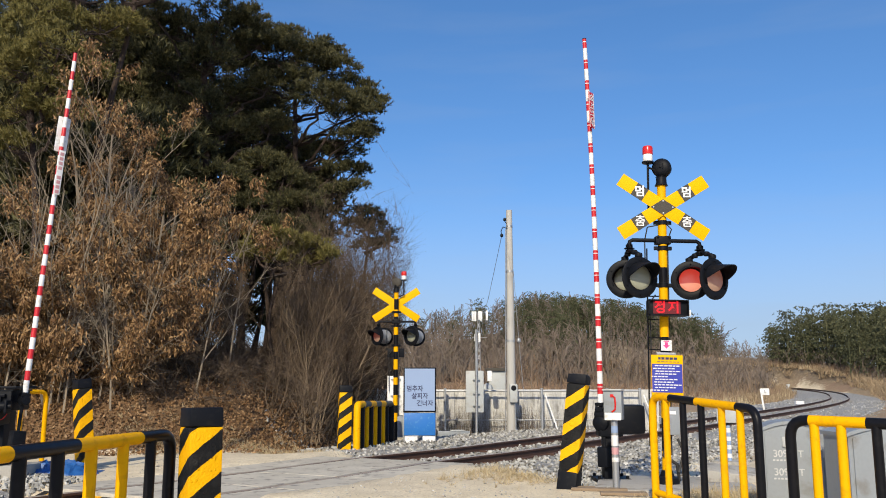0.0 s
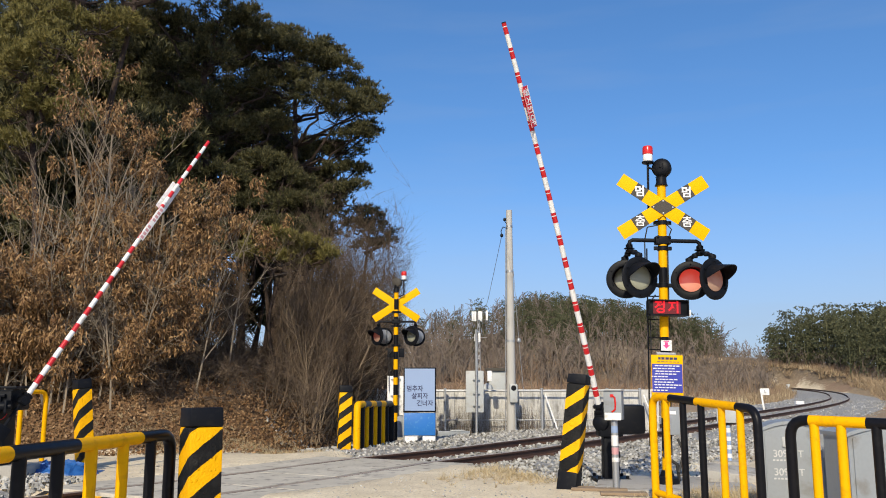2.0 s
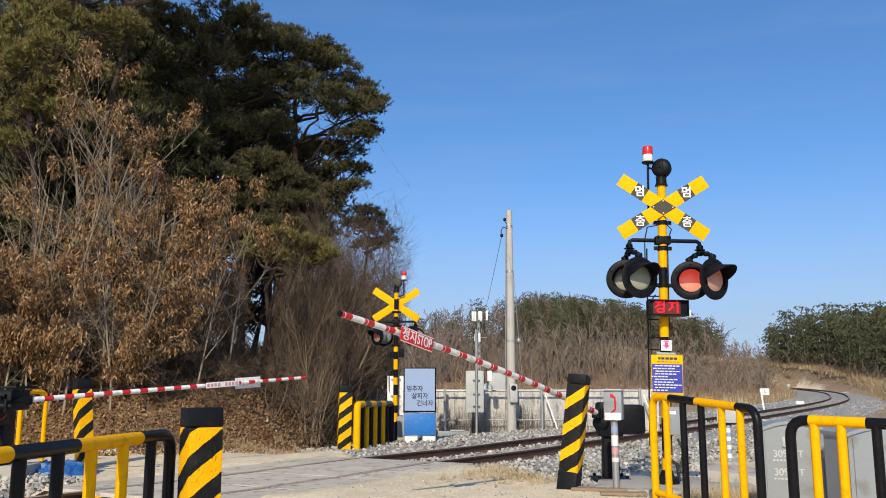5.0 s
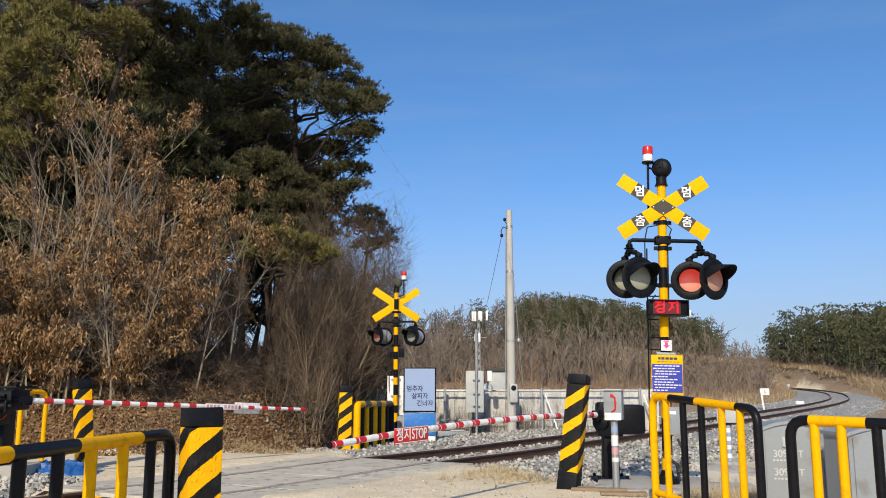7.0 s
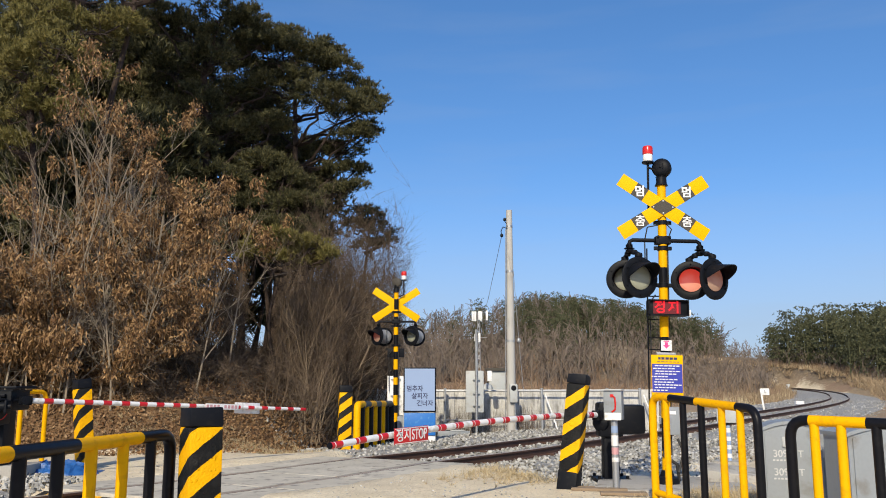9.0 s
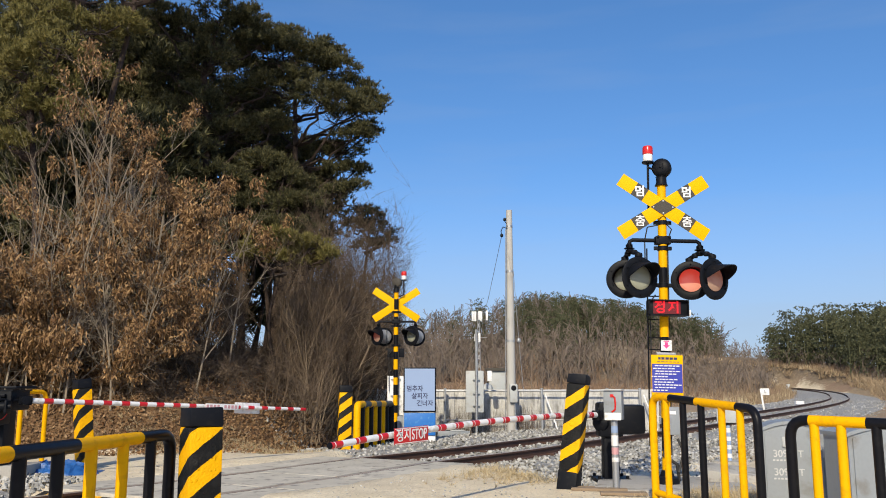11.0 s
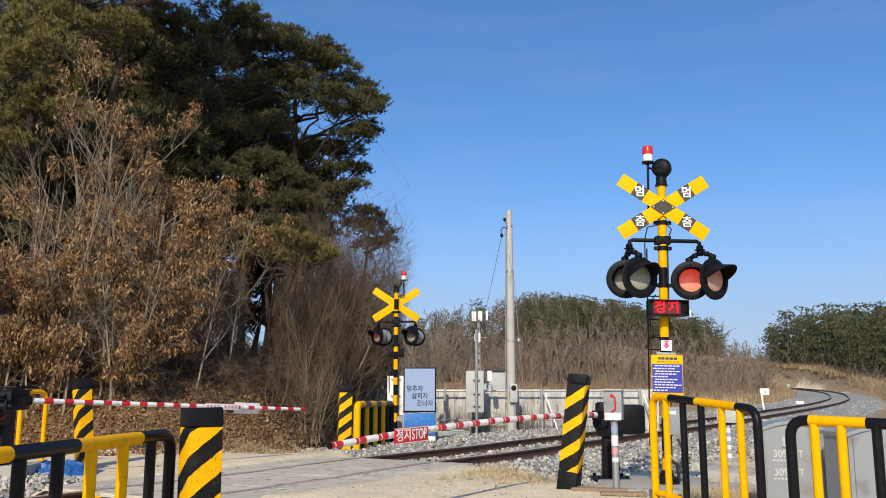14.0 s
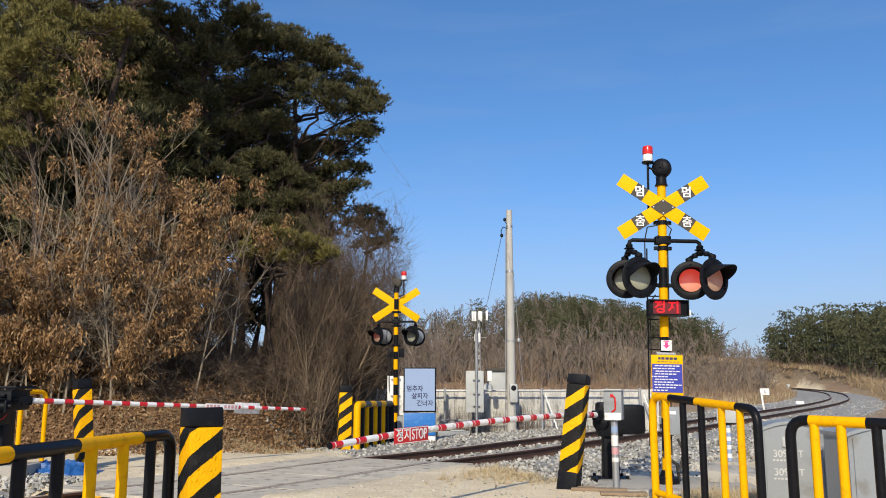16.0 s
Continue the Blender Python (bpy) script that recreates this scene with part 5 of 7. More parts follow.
pine(at_ground(-7.6, 25.5), (-7.4, 25.4, 12.6), pads([(-8.01, 0, 12.06, 1.0), (-7.12, -0.5, 10.93, 0.9), (-8.81, 1, 11.15, 0.95), (-7.54, 0, 9.67, 1.0), (-6.77, 0.5, 8.92, 0.94), (-7.82, 0, 8.23, 0.92), (-6.75, 0, 7.35, 0.92), (-5.97, 0.5, 6.58, 0.85), (-7.7, 1, 7.05, 0.87)], 25)
     + pads([(-6.33, 0, 5.61, 0.75), (-8.56, 0.5, 9.47, 0.85), (-8.55, -1, 11.98, 0.88), (-9.64, 0, 12.81, 0.92), (-6.97, 0, 12.62, 0.83), (-6.33, 1, 13.0, 0.61), (-5.26, 0.5, 6.05, 0.6), (-6.59, 1, 10.39, 0.87), (-6.9, 0.3, 11.9, 0.9), (-6.3, 0.5, 12.4, 0.8), (-5.8, 0.5, 11.9, 0.75), (-5.6, 0.8, 10.6, 0.7), (-5.4, 0.6, 9.2, 0.7), (-5.6, 0.4, 7.9, 0.7)], 25),
     "dense dark green pine in the shade of its neighbour", False, 2.2, 0.25, 12)
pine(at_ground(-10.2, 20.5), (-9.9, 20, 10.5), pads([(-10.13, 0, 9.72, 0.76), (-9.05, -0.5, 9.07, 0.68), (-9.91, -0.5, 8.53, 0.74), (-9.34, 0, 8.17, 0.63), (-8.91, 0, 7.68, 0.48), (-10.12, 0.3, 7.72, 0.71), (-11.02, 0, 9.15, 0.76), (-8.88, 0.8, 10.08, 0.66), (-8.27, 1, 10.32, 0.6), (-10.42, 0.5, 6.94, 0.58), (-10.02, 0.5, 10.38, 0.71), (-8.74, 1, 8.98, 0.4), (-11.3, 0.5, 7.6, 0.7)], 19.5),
     "pine with sunlight put into its yellow-green needle colour", True, 1.7, 0.11, 13)
pine(at_ground(-2.75, 31, 0.3), (-2.75, 31, 7.2), pads([(-2.83, 0, 7.44, 0.72), (-2.53, 0.3, 6.96, 0.67), (-3.24, 0, 7.12, 0.62), (-2.7, 0, 6.27, 0.58), (-2.18, 0, 6.48, 0.41)], 31), "small dark pine behind bare shrubs", False, 1.8, 0.12, 14)
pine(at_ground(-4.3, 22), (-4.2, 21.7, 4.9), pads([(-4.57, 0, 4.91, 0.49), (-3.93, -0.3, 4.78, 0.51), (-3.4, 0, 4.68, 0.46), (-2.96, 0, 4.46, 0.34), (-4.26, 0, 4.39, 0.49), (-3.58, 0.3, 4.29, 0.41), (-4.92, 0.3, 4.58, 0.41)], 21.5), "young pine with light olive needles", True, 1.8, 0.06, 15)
pine(at_ground(-12.5, 27), (-12.0, 26, 14.5), pads([(-11.5, 0, 13.6, 1.1), (-10.4, 0, 14.3, 1.1), (-12.6, 0, 14.4, 1.2), (-10.8, 0.5, 12.2, 1.1), (-12.4, 0, 12.4, 1.1), (-11.3, -0.5, 10.8, 1.1), (-13.6, 0, 13.2, 1.2), (-9.4, 0, 14.6, 1.0), (-8.2, 0.5, 14.9, 1.0), (-10.0, 0.5, 10.4, 0.9)], 26), "tall pine on the top of the bank", False, 1.2, 0.25, 16)
pine(at_ground(-9.0, 31), (-8.8, 31, 13.0), pads([(-9.4, 0, 12.6, 1.2), (-8.0, 0, 11.4, 1.2), (-9.8, 0, 10.6, 1.2), (-8.4, 0, 9.4, 1.2), (-7.2, 0.5, 10.2, 1.1), (-9.6, 0, 8.2, 1.2), (-7.6, 0, 7.6, 1.1), (-6.6, 0, 8.8, 1.0), (-8.6, 0, 6.6, 1.1), (-10.8, 0, 9.4, 1.2), (-9.0, 0.5, 13.7, 1.3), (-7.8, 0.5, 13.1, 1.3), (-8.5, 0.5, 12.0, 1.3), (-7.0, 0.5, 12.2, 1.2), (-7.6, 0.8, 10.9, 1.2), (-9.5, 0.5, 11.7, 1.2), (-6.7, 0.8, 11.1, 1.1), (-10.2, 0.5, 13.2, 1.3), (-11.0, 0.5, 11.5, 1.2)], 31), "dark pine deep in the wood", False, 1.3, 0.16, 17)

pine(at_ground(-6.2, 30.5), (-6.2, 30.2, 10.2), pads([(-6.3, 0, 10.0, 0.9), (-6.9, 0, 9.0, 1.0), (-5.7, 0, 8.4, 0.9), (-6.5, 0, 7.4, 1.0), (-5.3, 0, 7.0, 0.8), (-6.1, 0, 6.0, 0.9), (-7.1, 0, 6.4, 0.9), (-5.0, 0.5, 8.0, 0.6), (-5.2, 0, 5.8, 0.8), (-7.3, 0, 7.8, 0.9)], 30), "dark pine between taller ones", False, 2.0, 0.16, 18)

# Added pine: its crown above the view throws shade on the pines behind.
pine(at_ground(-9.3, 21.5), (-7.8, 20.8, 15.0), pads([(-9.2, 0, 12.2, 1.0), (-8.2, 0.3, 11.9, 0.9), (-7.2, 0, 12.1, 0.95), (-6.3, 0.2, 12.3, 0.8), (-8.8, -0.3, 13.4, 1.1), (-7.6, 0, 13.5, 1.1), (-6.5, 0, 13.4, 1.0), (-8.2, 0, 14.6, 1.1), (-7.1, 0.3, 14.7, 1.0), (-9.6, 0.4, 14.3, 1.0), (-5.9, 0.5, 14.2, 0.8), (-7.8, 0.3, 15.5, 0.9)], 20.6), "tall pine added above the oaks, its high unseen crown shading the wood", False, 1.5, 0.12, 41)


def backdrop_pines():
    """The dense dark wood behind the front row."""
    rng = np.random.default_rng(77)
    for i, (x, y, top, low) in enumerate(((-15.0, 29, 15, 4), (-13.2, 31, 15, 3.5), (-11.2, 29.5, 14, 3.2), (-9.4, 28.5, 13, 3.2), (-17.5, 27, 15, 5), (-7.8, 33, 12.5, 3.5), (-14.2, 24.5, 12, 4), (-12.0, 23.5, 11, 3.6), (-5.8, 33.5, 10.5, 6.0), (-8.6, 24.0, 8.5, 3.2), (-10.2, 22.5, 8.0, 3.4))):
        rows = []
        for k in range(22):
            t = k / 21
            a = rng.random() * 6.28
            r = (0.5 + 1.3 * (1 - t) ** 0.5) * rng.uniform(0.4, 1)
            rows.append(((x + math.cos(a) * r, y + math.sin(a) * r, low + (top - low) * t), rng.uniform(0.9, 1.25)))
        pine(at_ground(x, y), (x, y, top - 0.3), rows, "dark pine in the wood behind the bank", False, 0.5, 0.12, 60 + i, 0.3, 7)


backdrop_pines()
oak(at_ground(-7.5, 18.6), 5.4, (0.02, 0.0), "tall young oak holding dry brown leaves", 21, 1.3, 4, 0.3)
oak(at_ground(-6.6, 17.9), 4.5, (0.12, 0.0), "spreading young oak thick with brown leaves", 22, 1.8, 5, 0.05)
oak(at_ground(-9.3, 17.4), 3.9, (0.0, 0.0), "young oak with pale stems and brown leaves", 23, 1.3, 4, 0.15)
oak(at_ground(-6.0, 18.6), 3.9, (0.1, 0.0), "low oak with brown leaves to the ground", 24, 2.4, 9, 0.0)
oak(at_ground(-7.6, 16.8), 3.2, (0.05, -0.1), "low oak bush with curled brown leaves", 25, 2.4, 9, 0.0)
oak(at_ground(-8.6, 16.9), 2.6, (0.0, -0.1), "low leafy oak bush on the bank", 27, 2.4, 9, 0.0)
oak(at_ground(-6.3, 16.9), 2.6, (0.1, -0.1), "low leafy oak bush on the bank", 28, 2.4, 9, 0.0)
pine(at_ground(-5.0, 25.2), (-4.9, 25.4, 7.6), pads([(-5.4, 0, 7.9, 0.65), (-4.75, 0, 7.4, 0.65), (-5.8, 0.2, 7.0, 0.7), (-4.9, 0, 6.65, 0.65), (-4.15, 0, 6.7, 0.55), (-5.3, 0, 5.9, 0.65), (-4.4, 0, 5.9, 0.6), (-5.9, 0.3, 5.6, 0.6)], 25.5), "dark pine before a taller trunk", False, 2.0, 0.11, 19)
oak(at_ground(-9.6, 16.2), 3.4, (0.05, -0.05), "leafy brown oak bush above a striped post", 26, 2.4, 9, 0.0)


for x, y, h, s in ((-7.95, 16.6, 5.4, 521), (-7.45, 16.3, 5.2, 522), (-8.6, 16.3, 4.6, 523), (-6.45, 16.7, 3.8, 524), (-7.75, 16.4, 5.9, 511), (-8.35, 16.2, 5.2, 512), (-7.15, 16.5, 4.9, 513), (-6.2, 16.6, 3.4, 514), (-8.9, 16.0, 4.4, 515), (-5.3, 17.4, 3.3, 516), (-6.7, 16.9, 4.2, 517), (-4.9, 19.0, 3.6, 518)):
    shrub(at_ground(x, y), h, "slender bare tree with pale grey stems", s, 1, M_BARK_PALE, 0.12, 0.024, (0.03, 0), 2, "bare_sapling", 5, 0.045)


def thicket():
    rng = np.random.default_rng(31)
    gap = lambda x, y: -0.243 < x / y < -0.185 and y > 19.0          # a wedge left open by camera sight line, over the slope under the pines
    rows = []
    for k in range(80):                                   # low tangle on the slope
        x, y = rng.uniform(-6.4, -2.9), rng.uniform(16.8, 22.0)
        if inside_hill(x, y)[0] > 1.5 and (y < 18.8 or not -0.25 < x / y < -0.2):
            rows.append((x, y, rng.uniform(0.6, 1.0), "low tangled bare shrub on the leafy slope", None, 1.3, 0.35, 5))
    for k in range(26):                                    # taller growth behind
        x, y = rng.uniform(-6.5, -2.8), rng.uniform(22, 26)
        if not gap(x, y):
            rows.append((x, y, rng.uniform(2.2, 4.4), "tangled bare grey-brown shrub under the pines", None, 0.4, 0.15, 6))
    for k in range(26):                                    # tall thin ones at the bank's end
        x, y = rng.uniform(-3.6, -1.9), rng.uniform(22.5, 29)
        rows.append((x, y, rng.uniform(3.4, 6.4) * (1.0 if x < -2.6 else 0.85), "tall bare shrub with fine twigs against the sky", None, 0.3, 0.12, 6))
    for k in range(26):
        x, y = rng.uniform(-10.5, -5.0), rng.uniform(17.6, 21)
        rows.append((x, y, rng.uniform(0.4, 0.8) if x / y > -0.275 else rng.uniform(1.0, 2.0), "low bare bush among dry leaves", None, 0.7, 0.25, 5))
    for k in range(34):                                    # dense twiggy growth behind the far signal
        x, y = rng.uniform(-4.6, -2.3), rng.uniform(23.5, 29)
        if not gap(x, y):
            shrub(at_ground(x, y, 0.05), rng.uniform(3.2, 5.2) * (1 if x < -2.6 else 0.78), "dense twiggy bare bush behind a signal", 400 + k, 5, None, 0.36, 0.02, (rng.uniform(-0.05, 0.2), 0), 2, "bare_shrub", 5, 0.12, 2)
    for k in range(9):                                     # tall thin growth round the small pine
        x, y = rng.uniform(-3.9, -2.5), rng.uniform(26, 29.5)
        shrub(at_ground(x, y, 0.05), rng.uniform(5.0, 6.8), "tall bare tree with fine grey twigs against the sky", 560 + k, 3, None, 0.22, 0.03, (rng.uniform(-0.05, 0.1), 0), 2, "bare_shrub", 7, 0.09, 2)
    for k in range(13):                                    # arching growth that leans out at the bank's end
        x, y = rng.uniform(-4.4, -2.7), rng.uniform(20.6, 24.5)
        h = rng.uniform(2.8, 4.8) * (1 if x < -3.4 else 0.8)
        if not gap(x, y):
            shrub(at_ground(x, y, 0.05), h, "arching bare bush with long curved stems", 440 + k, 5, None if k % 6 else M_TWIG_PALE, 0.3, 0.019, (rng.uniform(0.1, 0.42), -0.05), 2, "bare_shrub", 4, 0.1, 1)
    for k in range(12):                                    # long branches that fan out over the rest
        x, y = rng.uniform(-4.1, -3.2), rng.uniform(22.7, 23.8)
        shrub(at_ground(x, y, 0.05), rng.uniform(3.0, 4.6), "bare bush of long light brown arching branches", 600 + k, 3, M_TWIG_MID, 0.25, 0.031, (rng.uniform(0.15, 0.8), 0.12), 2, "bare_shrub", 4, 0.2, 0)
    for k in range(2):
        shrub(at_ground(rng.uniform(-3.35, -2.9), rng.uniform(19.4, 20.6), 0.05), rng.uniform(2.2, 3.0), "clump of pale upright bare stems", 90 + k, 6, M_TWIG_PALE, 0.08, 0.02, (rng.uniform(-0.05, 0.12), 0), 1, "bare_shrub", 4, 0.06, 0)
    for k in range(30):                                    # brown brush on the slope
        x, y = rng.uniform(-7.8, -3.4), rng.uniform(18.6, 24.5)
        if y > 19.6 and -0.25 < x / y < -0.2:                         # kept bare across this wedge of the camera's view, so the leafy slope shows
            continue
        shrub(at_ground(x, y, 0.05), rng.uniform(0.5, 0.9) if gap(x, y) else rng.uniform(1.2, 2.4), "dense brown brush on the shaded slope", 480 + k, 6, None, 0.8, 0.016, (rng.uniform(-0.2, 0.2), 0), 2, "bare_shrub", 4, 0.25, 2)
    for i, (x, y, h, label, mat, sp, wob, n) in enumerate(rows):
        shrub(at_ground(x, y, 0.05), h, label, 100 + i, n, mat, sp, 0.014 + 0.004 * h / 3, (rng.uniform(-0.15, 0.15), 0), 2, "bare_shrub", 3, wob, 3)


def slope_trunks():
    """Thin dark pine trunks on the crest, set along camera sight lines, with daylight between them."""
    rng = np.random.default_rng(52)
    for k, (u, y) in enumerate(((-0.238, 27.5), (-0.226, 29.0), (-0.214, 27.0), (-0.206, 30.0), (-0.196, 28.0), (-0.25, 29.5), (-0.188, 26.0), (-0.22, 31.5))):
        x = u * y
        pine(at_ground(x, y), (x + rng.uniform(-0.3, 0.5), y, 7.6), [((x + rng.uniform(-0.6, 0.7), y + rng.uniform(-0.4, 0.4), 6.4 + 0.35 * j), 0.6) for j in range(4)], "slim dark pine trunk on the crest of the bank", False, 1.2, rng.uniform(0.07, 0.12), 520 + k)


slope_trunks()
thicket()


def fallen_leaves():
    rng = np.random.default_rng(5)
    n = 80000
    x, y = rng.uniform(-11, -2.3, n), rng.uniform(14.8, 26, n)
    inn = inside_hill(x, y)
    keep = (inn > rng.uniform(-0.6, 0.6, n))
    x, y = x[keep], y[keep]
    at = np.stack([x, y, land(x, y) + 0.01 + 0.05 * rng.random(len(x))], 1)
    v, f = leaves(rng, at, 0.075, 0.02, 0.0)
    tagged(joined("fallen_leaves", v.tolist(), f.tolist(), M_LITTER), "carpet of curled dry brown leaves on the bank", "leaves", kind="stuff")


fallen_leaves()


def dry_grass():
    rng = np.random.default_rng(6)
    P = []
    for cx, cy, rx, ry, n in ((0.7, 11.6, 1.6, 1.0, 420), (2.9, 8.6, 0.7, 0.8, 300), (3.2, 9.4, 0.8, 0.6, 260), (0.6, 12.6, 1.0, 0.5, 180), (-3.6, 16.9, 1.6, 0.5, 420), (-2.8, 18.0, 0.8, 0.6, 300), (-5.0, 16.0, 1.2, 0.4, 200), (6, 30, 6, 6, 700), (12, 24, 6, 8, 900), (30, 52, 5, 12, 700), (36, 60, 6, 14, 500)):
        q = rng.normal(0, 0.5, (n, 2)) * (rx, ry) + (cx, cy)
        P.append(q)
    P = np.concatenate(P)
    side, _, far = track_side(P[:, 0], P[:, 1])
    P = P[far > 2.2]
    at = np.stack([P[:, 0], P[:, 1], land(P[:, 0], P[:, 1])], 1)
    v, f = blades(rng, at, np.tile([0, 0, 0.5], (len(at), 1)), 12, 0.11, 0.007, 0.8)
    tagged(joined("dry_grass", v.tolist(), f.tolist(), M_DRY_GRASS), "straw-coloured dry grass tufts on sandy ground", "grass", kind="stuff")


dry_grass()

# ---- far woods ----
M_FAR_PINE = island_mat("far_pine_needles", [(0.048, 0.055, 0.03), (0.09, 0.095, 0.049), (0.064, 0.071, 0.037), (0.125, 0.122, 0.063)], 0.9)
M_FAR_TWIG = island_mat("far_bare_twigs", [(0.125, 0.1, 0.08), (0.2, 0.163, 0.13), (0.15, 0.12, 0.096), (0.175, 0.13, 0.1)], 0.95)
M_BANK_GRASS = island_mat("brown_bank_grass", [(0.25, 0.185, 0.115), (0.37, 0.285, 0.18), (0.19, 0.135, 0.085), (0.31, 0.225, 0.14)], 0.95)
M_REED = island_mat("reddish_dry_scrub", [(0.2, 0.13, 0.085), (0.29, 0.2, 0.135), (0.17, 0.11, 0.075), (0.36, 0.26, 0.17)], 0.95)


def scatter_copies(rng, shapes, places, sizes):
    """Copies of ready shapes, turned and sized, as one heap of corners and faces."""
    V, F, o = [], [], 0
    for p, s in zip(places, sizes):
        v, f = shapes[rng.integers(len(shapes))]
        a = rng.random() * 6.28
        c, t = math.cos(a), math.sin(a)
        w = v * (s * rng.uniform(0.85, 1.15), s * rng.uniform(0.85, 1.15), s)
        V.append(np.stack([w[:, 0] * c - w[:, 1] * t, w[:, 0] * t + w[:, 1] * c, w[:, 2]], 1) + p)
        F.append(f + o)
        o += len(v)
    return np.concatenate(V), np.concatenate(F)


def far_pine_shape(rng):
    """One metre high: a rounded uneven crown of needle sprays on a thin trunk."""
    at, way = [], []
    for k in range(18):                                    # flat tiers of foliage
        t = (k + rng.random()) / 18
        a, r = rng.random() * 6.28, (0.03 + 0.2 * (1 - t) ** 0.6) * rng.uniform(0.4, 1.0)
        q = rng.normal(0, 1, (11, 3)) * (0.065, 0.065, 0.011)
        at.append(q + (r * math.cos(a), r * math.sin(a), 0.16 + 0.82 * t))
        way.append(np.tile((math.cos(a) * 0.5, math.sin(a) * 0.5, 0.6), (11, 1)))
    at, way = np.concatenate(at), np.concatenate(way)
    v, f = blades(rng, at, way, 4, 0.034, 0.02, 0.8)
    tv, tf = prisms([(0, 0, 0, 0, 0, 0.85, 0.012, 0.005)], 4)
    tf = np.concatenate([tf[:, [0, 1, 2]], tf[:, [0, 2, 3]]])
    return np.concatenate([v, tv]), np.concatenate([f, tf + len(v)])


def far_bare_shape(rng, kids=4):
    segs, _ = grow(rng, (0, 0, 0), (0, 0, 1), 0.75, 0.012, 2, kids, 0.6, 0.1, 0.03, 0.5, 3)
    S = np.array(segs)
    S[:, 6:] = np.maximum(S[:, 6:], 0.0052 if kids > 3 else 0.009)
    v, f = prisms(S, 3)
    return v, np.concatenate([f[:, [0, 1, 2]], f[:, [0, 2, 3]]])


def sow(rng, n, x0, x1, y0, y1, keep):
    x, y = rng.uniform(x0, x1, n), rng.uniform(y0, y1, n)
    far = track_side(x, y)[2]
    k = keep(x, y, rng.random(n)) & (far > 6)
    x, y = x[k], y[k]
    return np.stack([x, y, land(x, y) - 0.1], 1)


def far_woods():
    rng = np.random.default_rng(8)
    pines = [far_pine_shape(rng) for _ in range(6)]
    bares = [far_bare_shape(rng) for _ in range(5)]
    # wedge kept free of pines by camera sight line, where the skyline dips
    view_gap = lambda x, y: (x / y > 0.325) & (x / y < 0.385)
    p = sow(rng, 1350, -30, 56, 126, 174, lambda x, y, q: (land(x, y) > 1.5) & ~view_gap(x, y) & (q < (0.12 + 0.88 * sm((x / y - 0.05) / 0.1)) * (0.1 + 0.9 * sm((land(x, y) - 3.5) / 4))))
    v, f = scatter_copies(rng, pines, p, rng.uniform(4.2, 7.8, len(p)))
    tagged(joined("pine_wood", v.tolist(), f.tolist(), M_FAR_PINE), "far hillside wood of dark green pines", "wood", kind="stuff")
    low = [far_bare_shape(rng, 3) for _ in range(5)]
    p = sow(rng, 760, 44, 130, 104, 142, lambda x, y, q: (land(x, y) > 1.0) & (x / y > 0.383))
    v, f = scatter_copies(rng, pines, p, rng.uniform(6.6, 10.2, len(p)) * (0.82 + 0.18 * sm((p[:, 0] / p[:, 1] - 0.383) / 0.05)))
    tagged(joined("pine_wood", v.tolist(), f.tolist(), M_FAR_PINE), "dense pine wood beside the bend of the track", "wood", kind="stuff")
    p = sow(rng, 1350, -45, 60, 112, 174, lambda x, y, q: ~view_gap(x, y) & (x / y < 0.34) & (land(x, y) > 0.5))
    v, f = scatter_copies(rng, bares, p, rng.uniform(4.0, 8.5, len(p)))
    tagged(joined("bare_wood", v.tolist(), f.tolist(), M_FAR_TWIG), "grey-brown bare trees at the hill's foot", "wood", kind="stuff")
    p = sow(rng, 1100, -30, 66, 112, 172, lambda x, y, q: (land(x, y) > 0.6) & (land(x, y) < 9) & ~view_gap(x, y))
    v, f = scatter_copies(rng, low, p, rng.uniform(2.2, 4.8, len(p)))
    tagged(joined("bare_scrub", v.tolist(), f.tolist(), M_FAR_TWIG), "bare thicket on the lower hillside", "scrub", kind="stuff")
    p = sow(rng, 1100, 36, 76, 128, 185, lambda x, y, q: (x / y > 0.3) & (x / y < 0.41))
    v, f = scatter_copies(rng, bares, p[:220], rng.uniform(2.2, 4.4, 220))
    tagged(joined("bare_wood", v.tolist(), f.tolist(), M_FAR_TWIG), "bare trees in the gap between two pine woods", "wood", kind="stuff")
    x, y = rng.uniform(24, 96, 9000), rng.uniform(60, 136, 9000)
    far = track_side(x, y)[2]
    k = (far > 4.2) & (far < 12)
    at = np.stack([x[k], y[k], land(x[k], y[k]) - 0.05], 1)
    at = np.repeat(at, 4, 0) + rng.normal(0, 0.4, (len(at) * 4, 3)) * (1, 1, 0)
    v, f = blades(rng, at, np.tile([0, 0, 1.0], (len(at), 1)), 4, 0.75, 0.09, 0.5)
    tagged(joined("dry_bank_grass", v.tolist(), f.tolist(), M_BANK_GRASS), "brown dry grass on the cutting beside the bend", "grass", kind="stuff")
    p = sow(rng, 260, -60, 380, 380, 560, lambda x, y, q: q < 2)
    v, f = scatter_copies(rng, low, p, rng.uniform(9, 13, len(p)))
    tagged(joined("distant_wood", v.tolist(), f.tolist(), M_FAR_TWIG), "distant bare woods on the skyline", "wood", kind="stuff")
    p = sow(rng, 4200, -20, 95, 62, 140, lambda x, y, q: (q < 0.6 * sm((y - 70) / 30) + 0.12) & (x / y < 0.5))
    at = np.repeat(p, 6, 0) + rng.normal(0, 0.6, (len(p) * 6, 3)) * (1, 1, 0)
    v, f = blades(rng, at, np.tile([0, 0, 1.0], (len(at), 1)), 5, 1.1, 0.07, 0.35)
